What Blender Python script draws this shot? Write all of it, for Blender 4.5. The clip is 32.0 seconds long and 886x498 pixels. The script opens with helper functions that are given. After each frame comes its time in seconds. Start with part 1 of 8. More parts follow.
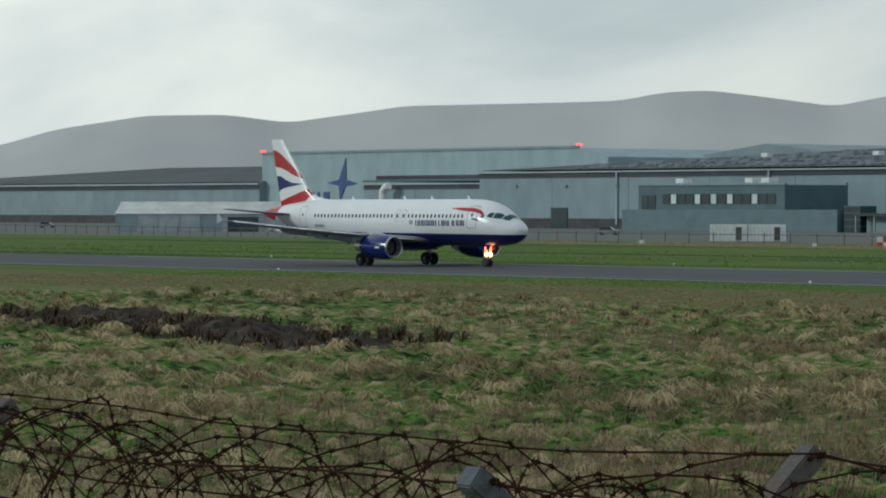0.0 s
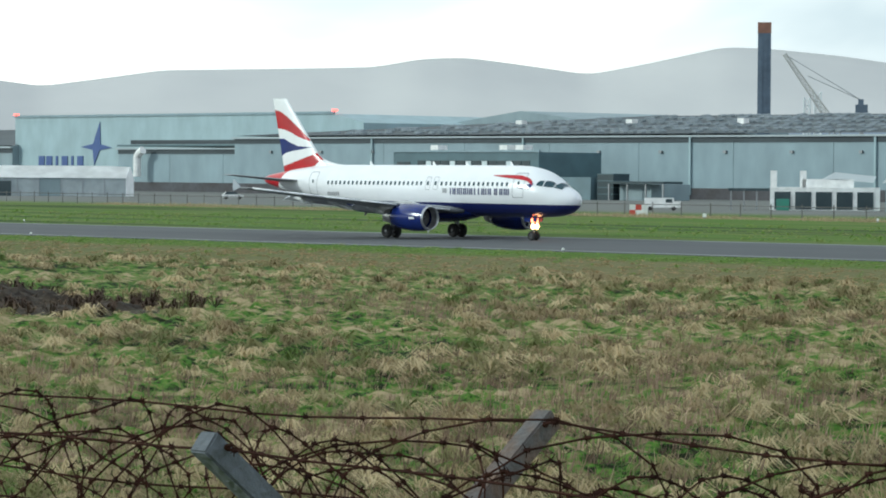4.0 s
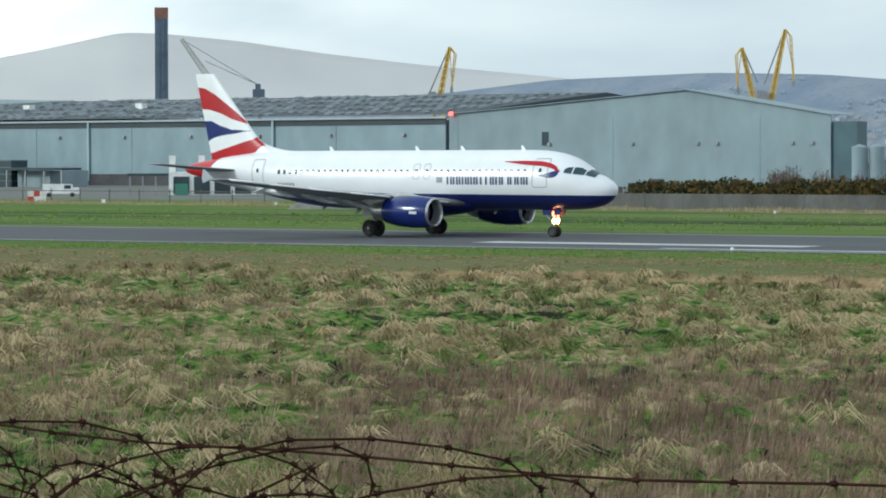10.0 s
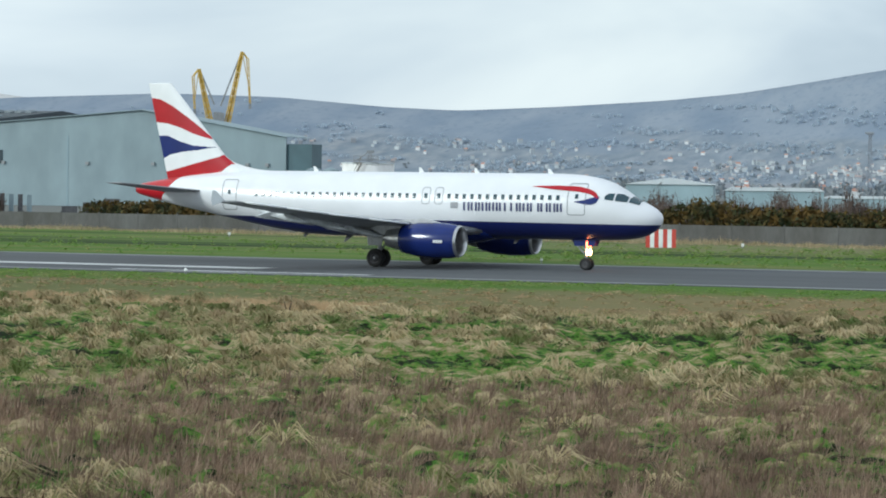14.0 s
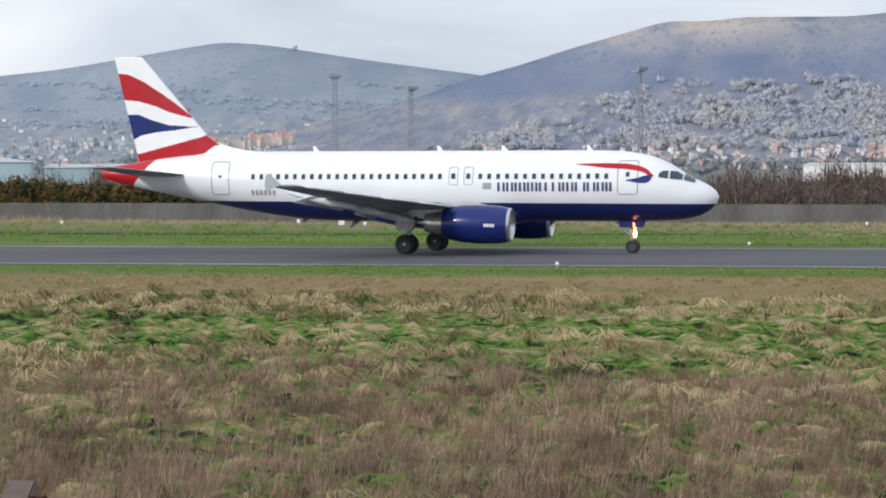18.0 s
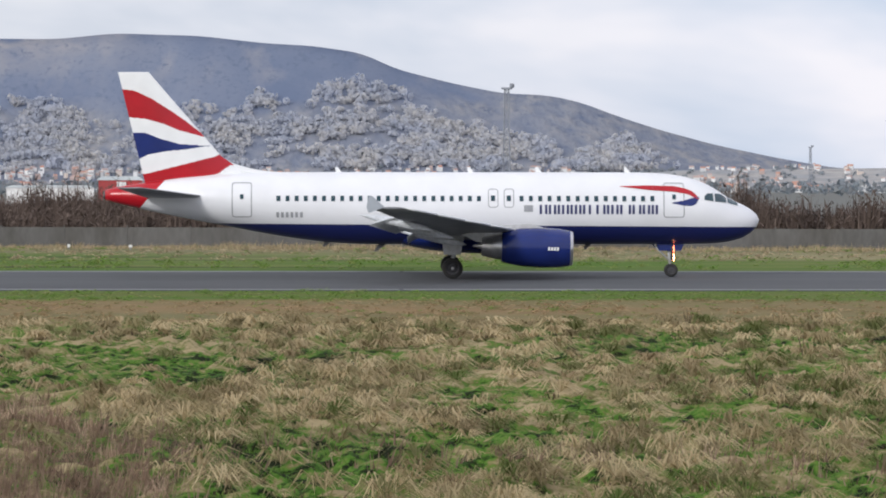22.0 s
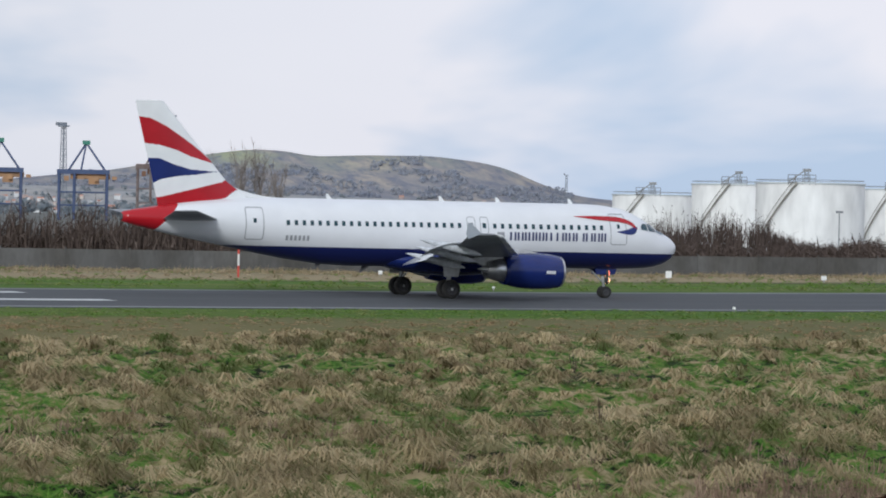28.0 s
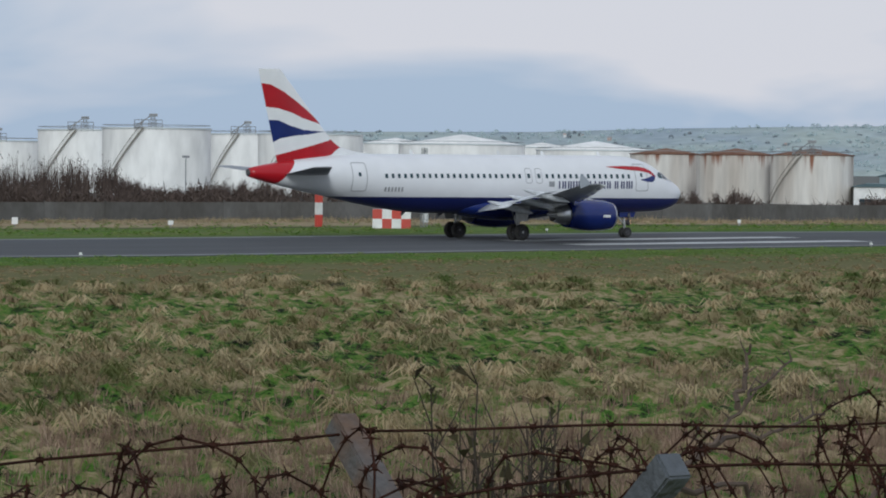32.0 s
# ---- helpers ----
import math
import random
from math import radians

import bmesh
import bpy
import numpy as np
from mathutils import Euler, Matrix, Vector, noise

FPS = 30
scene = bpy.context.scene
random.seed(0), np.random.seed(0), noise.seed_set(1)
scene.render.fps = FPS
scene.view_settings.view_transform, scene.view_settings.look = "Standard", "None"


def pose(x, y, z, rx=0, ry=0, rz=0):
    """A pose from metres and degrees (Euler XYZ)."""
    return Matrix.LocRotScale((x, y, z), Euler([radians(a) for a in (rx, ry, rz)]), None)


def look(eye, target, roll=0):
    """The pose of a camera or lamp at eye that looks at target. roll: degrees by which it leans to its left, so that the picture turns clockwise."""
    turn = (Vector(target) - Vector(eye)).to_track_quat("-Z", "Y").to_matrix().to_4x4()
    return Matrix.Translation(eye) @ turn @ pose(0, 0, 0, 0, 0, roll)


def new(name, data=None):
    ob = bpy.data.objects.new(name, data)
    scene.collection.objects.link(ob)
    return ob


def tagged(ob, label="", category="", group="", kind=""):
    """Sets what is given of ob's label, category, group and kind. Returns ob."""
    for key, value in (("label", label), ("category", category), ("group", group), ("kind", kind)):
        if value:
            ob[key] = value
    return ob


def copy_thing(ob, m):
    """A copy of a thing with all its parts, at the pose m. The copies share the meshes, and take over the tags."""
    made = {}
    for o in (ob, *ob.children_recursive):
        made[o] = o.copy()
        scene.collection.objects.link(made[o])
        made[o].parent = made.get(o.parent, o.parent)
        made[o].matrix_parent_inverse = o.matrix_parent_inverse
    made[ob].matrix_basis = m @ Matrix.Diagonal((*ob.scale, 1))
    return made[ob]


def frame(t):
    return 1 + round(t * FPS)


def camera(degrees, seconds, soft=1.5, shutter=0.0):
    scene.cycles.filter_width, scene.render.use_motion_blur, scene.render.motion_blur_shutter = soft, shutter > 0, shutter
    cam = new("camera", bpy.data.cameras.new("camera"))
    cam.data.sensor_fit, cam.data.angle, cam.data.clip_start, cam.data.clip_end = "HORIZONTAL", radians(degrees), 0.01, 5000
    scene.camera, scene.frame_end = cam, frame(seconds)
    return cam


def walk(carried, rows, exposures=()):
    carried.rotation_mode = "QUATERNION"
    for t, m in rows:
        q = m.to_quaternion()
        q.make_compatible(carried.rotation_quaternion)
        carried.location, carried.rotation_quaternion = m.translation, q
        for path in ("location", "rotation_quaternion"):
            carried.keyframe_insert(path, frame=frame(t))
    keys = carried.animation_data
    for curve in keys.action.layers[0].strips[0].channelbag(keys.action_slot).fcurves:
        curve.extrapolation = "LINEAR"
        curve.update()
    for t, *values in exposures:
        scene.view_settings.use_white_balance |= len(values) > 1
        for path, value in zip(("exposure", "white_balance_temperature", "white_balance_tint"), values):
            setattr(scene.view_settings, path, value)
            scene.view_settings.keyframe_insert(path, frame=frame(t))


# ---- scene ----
# The way of the camera: seconds, heading (degrees clockwise from +y), tilt up, lean.
PATH = [
    (0, -50.137, -0.746, -0.01), (0.1, -50.627, -0.822, -0.01), (0.5, -49.690, -0.648, -0.35), (1, -49.292, -1.010, -0.23),
    (1.5, -48.833, -1.158, -0.20), (2, -48.204, -1.644, 0.51), (2.5, -47.707, -1.336, -0.18), (4.5, -45.006, -1.581, -0.28),
    (5, -44.258, -1.770, -0.28), (5.5, -43.764, -1.433, -0.09), (6, -42.928, -1.833, 0.07), (6.5, -42.330, -1.650, 0.12),
    (7, -41.549, -1.008, 0.04), (7.5, -40.596, -0.837, -0.18), (8, -39.418, -0.282, -0.13), (8.5, -38.585, -1.198, -0.39),
    (9, -37.304, -1.570, -0.97), (9.5, -36.386, -1.571, -0.34), (10, -35.118, -1.579, 0.16), (10.5, -34.251, -1.085, -0.31),
    (11, -33.687, -1.329, 0.05), (11.5, -32.214, -1.036, 0.08), (12, -31.789, -1.487, 0.00), (12.5, -29.876, -1.194, -0.42),
    (13, -28.107, -1.270, -0.07), (13.5, -26.891, -1.291, -0.46), (14, -25.437, -1.166, -0.69), (14.5, -24.063, -1.368, -0.40),
    (15, -22.491, -1.119, -0.43), (15.5, -20.644, -0.918, -0.48), (17.5, -15.267, -0.755, -0.65), (18, -13.377, -1.535, 0.17),
    (18.5, -11.683, -1.614, 0.04), (19, -10.273, -1.363, -0.34), (19.5, -8.453, -1.306, -0.07), (20, -6.434, -1.308, -0.08),
    (20.5, -4.394, -1.238, -0.59), (21, -2.161, -1.022, -0.82), (21.5, -0.483, -1.419, -1.10), (22, 0.739, -1.148, -0.05),
    (22.5, 3.072, -1.161, -0.18), (23, 5.444, -0.926, -0.59), (23.5, 7.383, -0.663, -0.93), (24, 10.151, -0.903, -0.81),
    (24.5, 11.330, -0.747, -1.20), (25, 13.861, -0.883, -1.46), (25.5, 15.611, -0.795, -0.44), (27.5, 21.627, -1.024, -0.72),
    (28, 23.726, -0.652, -1.09), (28.5, 25.073, -1.146, -1.39), (29, 27.072, -1.144, -1.02), (29.5, 27.552, -0.769, -0.27),
    (30, 29.712, -1.199, -0.60), (30.5, 31.849, -0.447, -0.76), (31, 33.566, -0.945, -1.14), (31.5, 34.783, -1.528, -1.06),
    (32, 35.312, -1.452, -0.66),
]

EYE_Z = 5.32
ARM = 0.5


def aim(heading, tilt, lean):
    """A phone held at arm's length by someone who turns on the spot."""
    h = radians(heading)
    eye = Matrix.Translation((ARM * math.sin(h), ARM * math.cos(h), EYE_Z))
    return eye @ pose(0, 0, 0, 0, 0, -heading) @ pose(0, 0, 0, 90 + tilt) @ pose(0, 0, 0, 0, 0, -lean)


cam = camera(15.683, 32.0, soft=1.9)
EXPOSURES = [(0, -1.08, 5750, -3), (1, -0.7, 5700, -4), (2, -0.4, 5700, -4), (5, -0.16, 5700, -6), (6.1, -0.3, 5650, -7), (7, -0.14, 5550, -5), (8, -0.78, 5500, -2), (9, -0.2, 5700, -3), (14, -0.2, 5700, -1), (17.5, -0.06, 6050, 10), (20, -0.05, 6050, 10), (22, -0.2, 6100, 12), (23.8, -0.5, 6000, 11), (25, -0.6, 5850, 9), (28, -0.58, 5750, 8), (30, -0.62, 5700, 8), (31, -0.83, 5600, 6), (32, -0.88, 5700, 6)]
walk(cam, [(t, aim(a, b, c)) for t, a, b, c in PATH], EXPOSURES)

# ---- light: a bright overcast sky with one veiled sun ----
SUN_HEADING, SUN_HEIGHT = -145.0, 21.0


def make_world():
    w = bpy.data.worlds.new("sky")
    scene.world = w
    w.use_nodes = True
    n, l = w.node_tree.nodes, w.node_tree.links
    n.clear()
    out = n.new("ShaderNodeOutputWorld")
    bg = n.new("ShaderNodeBackground")
    bg.inputs["Strength"].default_value = 0.1
    sky = n.new("ShaderNodeTexSky")
    sky.sky_type = "NISHITA"
    sky.sun_disc = False
    sky.sun_elevation, sky.sun_rotation = radians(SUN_HEIGHT), radians(SUN_HEADING)
    co = n.new("ShaderNodeTexCoord")
    mp = n.new("ShaderNodeMapping")
    mp.inputs["Scale"].default_value = (4.2, 4.2, 11.0)
    big = n.new("ShaderNodeTexNoise")
    big.inputs["Scale"].default_value, big.inputs["Detail"].default_value = 1.0, 5.0
    big.inputs["Roughness"].default_value = 0.5
    big.inputs["Distortion"].default_value = 0.4
    ramp = n.new("ShaderNodeValToRGB")
    e = ramp.color_ramp.elements
    e[0].position, e[0].color = 0.38, (6.3, 6.75, 7.4, 1)
    e[1].position, e[1].color = 0.66, (10.9, 10.7, 10.4, 1)
    mid = e.new(0.5)
    mid.color = (8.3, 8.5, 8.9, 1)
    mix = n.new("ShaderNodeMix")
    mix.data_type = "RGBA"
    mix.inputs["Factor"].default_value = 0.93
    l.new(co.outputs["Generated"], mp.inputs["Vector"])
    l.new(mp.outputs["Vector"], big.inputs["Vector"])
    l.new(big.outputs["Fac"], ramp.inputs["Fac"])
    # towards the north the cloud breaks and blue shows between
    blue = n.new("ShaderNodeValToRGB")
    f = blue.color_ramp.elements
    f[0].position, f[0].color = 0.42, (8.1, 9.2, 10.8, 1)
    f[1].position, f[1].color = 0.54, (13.6, 12.5, 12.3, 1)
    l.new(big.outputs["Fac"], blue.inputs["Fac"])
    sep = n.new("ShaderNodeSeparateXYZ")
    l.new(co.outputs["Generated"], sep.inputs[0])
    side = n.new("ShaderNodeMapRange")
    side.inputs["From Min"].default_value, side.inputs["From Max"].default_value = -0.15, 0.45
    l.new(sep.outputs["X"], side.inputs["Value"])
    both = n.new("ShaderNodeMix")
    both.data_type = "RGBA"
    l.new(side.outputs["Result"], both.inputs["Factor"])
    l.new(ramp.outputs["Color"], both.inputs["A"])
    l.new(blue.outputs["Color"], both.inputs["B"])
    l.new(sky.outputs["Color"], mix.inputs["A"])
    # brighter and warmer where the sun stands behind the cloud
    west = n.new("ShaderNodeMapRange")
    west.inputs["From Min"].default_value, west.inputs["From Max"].default_value = -0.5, -0.8
    l.new(sep.outputs["X"], west.inputs["Value"])
    warm = n.new("ShaderNodeMix")
    warm.data_type, warm.blend_type = "RGBA", "MULTIPLY"
    warm.inputs["B"].default_value = (2.15, 1.97, 1.75, 1)
    l.new(west.outputs["Result"], warm.inputs["Factor"])
    l.new(both.outputs["Result"], warm.inputs["A"])
    l.new(warm.outputs["Result"], mix.inputs["B"])
    l.new(mix.outputs["Result"], bg.inputs["Color"])
    l.new(bg.outputs["Background"], out.inputs["Surface"])


make_world()
sun = new("sun", bpy.data.lights.new("sun", "SUN"))
sun.data.energy, sun.data.angle, sun.data.color = 2.3, radians(10), (1.0, 0.95, 0.86)
_h, _e = radians(SUN_HEADING), radians(SUN_HEIGHT)
sun.matrix_basis = look((math.sin(_h) * math.cos(_e) * 300, math.cos(_h) * math.cos(_e) * 300, math.sin(_e) * 300), (0, 0, 0))


# ---- materials ----
def mat(name, base, rough=0.7, metal=0.0, vary=0.0, scale=1.0, second=None, scale2=0.0, bump=0.0, spec=0.5, object_space=False, stretch=(1, 1, 1), per_object=0.0):
    """A painted or natural surface: base colour, blotches of `second` at `scale`, finer grain at `scale2`, and relief."""
    m = bpy.data.materials.new(name)
    m.use_nodes = True
    n, l = m.node_tree.nodes, m.node_tree.links
    b = n["Principled BSDF"]
    b.inputs["Base Color"].default_value = (*base, 1)
    b.inputs["Roughness"].default_value, b.inputs["Metallic"].default_value = rough, metal
    b.inputs["Specular IOR Level"].default_value = spec
    if second is None and vary:
        second = tuple(max(0.0, c * (1 - vary)) for c in base)
    if second is not None:
        co = n.new("ShaderNodeTexCoord")
        geo = n.new("ShaderNodeNewGeometry")
        mp = n.new("ShaderNodeMapping")
        mp.inputs["Scale"].default_value = stretch
        l.new(co.outputs["Object"] if object_space else geo.outputs["Position"], mp.inputs["Vector"])
        a = n.new("ShaderNodeTexNoise")
        a.inputs["Scale"].default_value, a.inputs["Detail"].default_value = scale, 6.0
        l.new(mp.outputs["Vector"], a.inputs["Vector"])
        r = n.new("ShaderNodeMapRange")
        r.inputs["From Min"].default_value, r.inputs["From Max"].default_value = 0.35, 0.65
        l.new(a.outputs["Fac"], r.inputs["Value"])
        mix = n.new("ShaderNodeMix")
        mix.data_type = "RGBA"
        mix.inputs["A"].default_value, mix.inputs["B"].default_value = (*base, 1), (*second, 1)
        l.new(r.outputs["Result"], mix.inputs["Factor"])
        last = mix.outputs["Result"]
        fine = None
        if scale2:
            fine = n.new("ShaderNodeTexNoise")
            fine.inputs["Scale"].default_value, fine.inputs["Detail"].default_value = scale2, 4.0
            l.new(mp.outputs["Vector"], fine.inputs["Vector"])
            rr = n.new("ShaderNodeMapRange")
            rr.inputs["From Min"].default_value, rr.inputs["From Max"].default_value = 0.3, 0.7
            rr.inputs["To Min"].default_value, rr.inputs["To Max"].default_value = 0.86, 1.12
            l.new(fine.outputs["Fac"], rr.inputs["Value"])
            mul = n.new("ShaderNodeVectorMath")
            mul.operation = "SCALE"
            l.new(last, mul.inputs[0])
            l.new(rr.outputs["Result"], mul.inputs["Scale"])
            last = mul.outputs["Vector"]
        if per_object:
            oi = n.new("ShaderNodeObjectInfo")
            pr = n.new("ShaderNodeMapRange")
            pr.inputs["To Min"].default_value, pr.inputs["To Max"].default_value = 1 - per_object, 1 + per_object
            l.new(oi.outputs["Random"], pr.inputs["Value"])
            pm = n.new("ShaderNodeVectorMath")
            pm.operation = "SCALE"
            l.new(last, pm.inputs[0])
            l.new(pr.outputs["Result"], pm.inputs["Scale"])
            last = pm.outputs["Vector"]
        l.new(last, b.inputs["Base Color"])
        if bump:
            bp = n.new("ShaderNodeBump")
            bp.inputs["Strength"].default_value = bump
            bp.inputs["Distance"].default_value = 0.05
            l.new((fine or a).outputs["Fac"], bp.inputs["Height"])
            l.new(bp.outputs["Normal"], b.inputs["Normal"])
    return m


def glow(name, color, strength):
    m = bpy.data.materials.new(name)
    m.use_nodes = True
    b = m.node_tree.nodes["Principled BSDF"]
    b.inputs["Base Color"].default_value = (*color, 1)
    b.inputs["Emission Color"].default_value = (*color, 1)
    b.inputs["Emission Strength"].default_value = strength
    return m


# ---- mesh helpers ----
def place(heading, distance, z=0.0):
    h = radians(heading)
    return Vector((distance * math.sin(h), distance * math.cos(h), z))


def part(name, bm, material, parent=None, label="", smooth=False):
    """Links a bmesh as one mesh object, under a thing or a part."""
    me = bpy.data.meshes.new(name)
    bm.to_mesh(me)
    bm.free()
    for m in material if isinstance(material, (list, tuple)) else (material,):
        me.materials.append(m)
    if smooth:
        me.polygons.foreach_set("use_smooth", [True] * len(me.polygons))
    ob = new(name, me)
    if parent is not None:
        ob.parent = parent
    if label:
        ob["label"] = label
    return ob


def raw(name, verts, faces, material, parent=None, smooth=False):
    me = bpy.data.meshes.new(name)
    me.from_pydata([tuple(v) for v in verts], [], faces)
    for m in material if isinstance(material, (list, tuple)) else (material,):
        me.materials.append(m)
    if smooth:
        me.polygons.foreach_set("use_smooth", [True] * len(me.polygons))
    ob = new(name, me)
    if parent is not None:
        ob.parent = parent
    return ob


def thing(name, m, label, category, group="", kind=""):
    ob = new(name)
    ob.matrix_basis = m
    return tagged(ob, label, category, group, kind)


def box(bm, x0, x1, y0, y1, z0, z1, m=None):
    v = [bm.verts.new((x, y, z)) for z in (z0, z1) for x, y in ((x0, y0), (x1, y0), (x1, y1), (x0, y1))]
    for f in ((3, 2, 1, 0), (4, 5, 6, 7), (0, 1, 5, 4), (1, 2, 6, 5), (2, 3, 7, 6), (3, 0, 4, 7)):
        bm.faces.new([v[i] for i in f])
    if m is not None:
        bmesh.ops.transform(bm, matrix=m, verts=v)
    return v


def boxed(*args):
    bm = bmesh.new()
    box(bm, *args)
    return bm


def rod(bm, a, b, r, sides=6, r2=None):
    """A tapered rod from a to b."""
    a, b = Vector(a), Vector(b)
    r2 = r if r2 is None else r2
    d = b - a
    if d.length < 1e-6:
        return
    q = d.to_track_quat("Z", "Y")
    rings = []
    for p, rad in ((a, r), (b, r2)):
        rings.append([bm.verts.new(p + q @ Vector((rad * math.cos(k * math.tau / sides), rad * math.sin(k * math.tau / sides), 0))) for k in range(sides)])
    for k in range(sides):
        j = (k + 1) % sides
        bm.faces.new((rings[0][k], rings[0][j], rings[1][j], rings[1][k]))
    bm.faces.new(rings[0][::-1])
    bm.faces.new(rings[1])


def loft(bm, rings, close=True, caps=True):
    """Skins a row of rings of points."""
    vs = [[bm.verts.new(p) for p in ring] for ring in rings]
    n = len(vs[0])
    for a, b in zip(vs, vs[1:]):
        for k in range(n if close else n - 1):
            j = (k + 1) % n
            bm.faces.new((a[k], a[j], b[j], b[k]))
    if caps:
        bm.faces.new(vs[0][::-1])
        bm.faces.new(vs[-1])
    return vs


def prism(bm, outline, depth, m=None):
    """Extrudes an outline in the x-z plane along y."""
    a = [bm.verts.new((x, 0, z)) for x, z in outline]
    b = [bm.verts.new((x, depth, z)) for x, z in outline]
    n = len(a)
    bm.faces.new(a)
    bm.faces.new(b[::-1])
    for k in range(n):
        j = (k + 1) % n
        bm.faces.new((a[j], a[k], b[k], b[j]))
    if m is not None:
        bmesh.ops.transform(bm, matrix=m, verts=a + b)


def steps(x, table):
    """Smooth interpolation in a short table of (x, value)."""
    if x <= table[0][0]:
        return table[0][1]
    for (a, u), (b, v) in zip(table, table[1:]):
        if x <= b:
            k = (x - a) / (b - a)
            return u + (v - u) * k
    return table[-1][1]


def soft_steps(x, table, w):
    return sum(steps(x + d * w, table) for d in (-1, -0.5, 0, 0.5, 1)) / 5


def wobble(x, y, s, depth=4):
    return noise.fractal(Vector((x * s, y * s, 7.3)), 0.8, 2.1, depth)


# ---- ground ----
def ground_height(x, y):
    """Flat airfield at 0; a road embankment rises behind the fence towards the viewer."""
    k = min(1.0, max(0.0, (30.0 - y) / 24.0))
    rise = 0.0058 * min(70.0, max(0.0, x - 95.0)) if y > 40 else 0.0
    return 2.55 * k * k * (3 - 2 * k) + rise


RUNWAY_NEAR, RUNWAY_FAR = 161.0, 197.5


def make_ground():
    xs = [-4800, -2500, -1200, -700, -450, -300] + [i * 10 for i in range(-25, 9)] + [90 + i * 5 for i in range(18)] + [200, 250, 300, 450, 700, 1200, 2500, 4800]
    ys = [-1500, -400, -100, -30, -10, 0] + [3 + i * 3 for i in range(20)] + [70, 80, 95, 110, 130, 150, 180, 210, 240, 280, 330, 400, 600, 1000, 2000, 3500, 4900]
    verts = [(x, y, ground_height(x, y)) for y in ys for x in xs]
    w = len(xs)
    faces = [(j * w + i, j * w + i + 1, (j + 1) * w + i + 1, (j + 1) * w + i) for j in range(len(ys) - 1) for i in range(w - 1)]
    g = raw("ground", verts, faces, GRASS, smooth=True)
    tagged(g, "rough winter grass field, green with straw and brown patches", "ground", kind="structure")


def grass_material():
    """Rough field near the fence, mown and yellowed strips near the runway, town soil far off."""
    m = bpy.data.materials.new("field_grass")
    m.use_nodes = True
    n, l = m.node_tree.nodes, m.node_tree.links
    b = n["Principled BSDF"]
    b.inputs["Roughness"].default_value = 0.95
    b.inputs["Specular IOR Level"].default_value = 0.1
    geo = n.new("ShaderNodeNewGeometry")
    sep = n.new("ShaderNodeSeparateXYZ")
    l.new(geo.outputs["Position"], sep.inputs[0])

    def nz(scale, lo, hi, stretch=(1, 1, 1), detail=5.0):
        mp = n.new("ShaderNodeMapping")
        mp.inputs["Scale"].default_value = stretch
        l.new(geo.outputs["Position"], mp.inputs["Vector"])
        t = n.new("ShaderNodeTexNoise")
        t.inputs["Scale"].default_value, t.inputs["Detail"].default_value = scale, detail
        l.new(mp.outputs["Vector"], t.inputs["Vector"])
        r = n.new("ShaderNodeMapRange")
        r.inputs["From Min"].default_value, r.inputs["From Max"].default_value = lo, hi
        l.new(t.outputs["Fac"], r.inputs["Value"])
        return r.outputs["Result"]

    def mixed(fac, a, c):
        x = n.new("ShaderNodeMix")
        x.data_type = "RGBA"
        for sock, val in ((x.inputs["Factor"], fac), (x.inputs["A"], a), (x.inputs["B"], c)):
            if isinstance(val, tuple):
                sock.default_value = (*val, 1)
            elif isinstance(val, float):
                sock.default_value = val
            else:
                l.new(val, sock)
        return x.outputs["Result"]

    def ramp_y(y0, y1):
        w = n.new("ShaderNodeMath")
        w.operation = "MULTIPLY_ADD"
        w.inputs[1].default_value = 9.0
        l.new(nz(0.06, 0.0, 1.0), w.inputs[0])
        l.new(sep.outputs["Y"], w.inputs[2])
        r = n.new("ShaderNodeMapRange")
        r.inputs["From Min"].default_value, r.inputs["From Max"].default_value = y0, y1
        l.new(w.outputs[0], r.inputs["Value"])
        return r.outputs["Result"]

    green, straw, olive, brown = (0.10, 0.17, 0.038), (0.26, 0.215, 0.11), (0.165, 0.15, 0.068), (0.235, 0.16, 0.08)
    rough = mixed(nz(0.30, 0.42, 0.62), green, straw)
    rough = mixed(nz(2.2, 0.45, 0.7), rough, (0.07, 0.085, 0.03))
    tawny = mixed(nz(0.12, 0.35, 0.7, (0.25, 1, 1)), brown, olive)
    mown = mixed(nz(0.1, 0.4, 0.7, (0.2, 1, 1)), (0.075, 0.138, 0.02), (0.115, 0.14, 0.036))
    west = n.new("ShaderNodeMapRange")
    west.inputs["From Min"].default_value, west.inputs["From Max"].default_value = -75.0, -40.0
    l.new(sep.outputs["X"], west.inputs["Value"])
    east = n.new("ShaderNodeMapRange")
    east.inputs["From Min"].default_value, east.inputs["From Max"].default_value = 60.0, 15.0
    l.new(sep.outputs["X"], east.inputs["Value"])
    dried = n.new("ShaderNodeMath")
    dried.operation = "MULTIPLY"
    l.new(west.outputs["Result"], dried.inputs[0])
    l.new(east.outputs["Result"], dried.inputs[1])
    tawny = mixed(dried.outputs[0], mixed(nz(0.1, 0.35, 0.7, (0.2, 1, 1)), (0.15, 0.135, 0.06), (0.11, 0.125, 0.042)), tawny)
    col = mixed(ramp_y(118.0, 132.0), rough, tawny)
    col = mixed(ramp_y(150.0, 155.0), col, mown)
    far = mixed(nz(0.15, 0.42, 0.7, (0.2, 1, 1)), (0.08, 0.145, 0.022), (0.145, 0.16, 0.052))
    far = mixed(nz(0.03, 0.56, 0.60, (0.12, 3.0, 1)), far, (0.028, 0.05, 0.014))
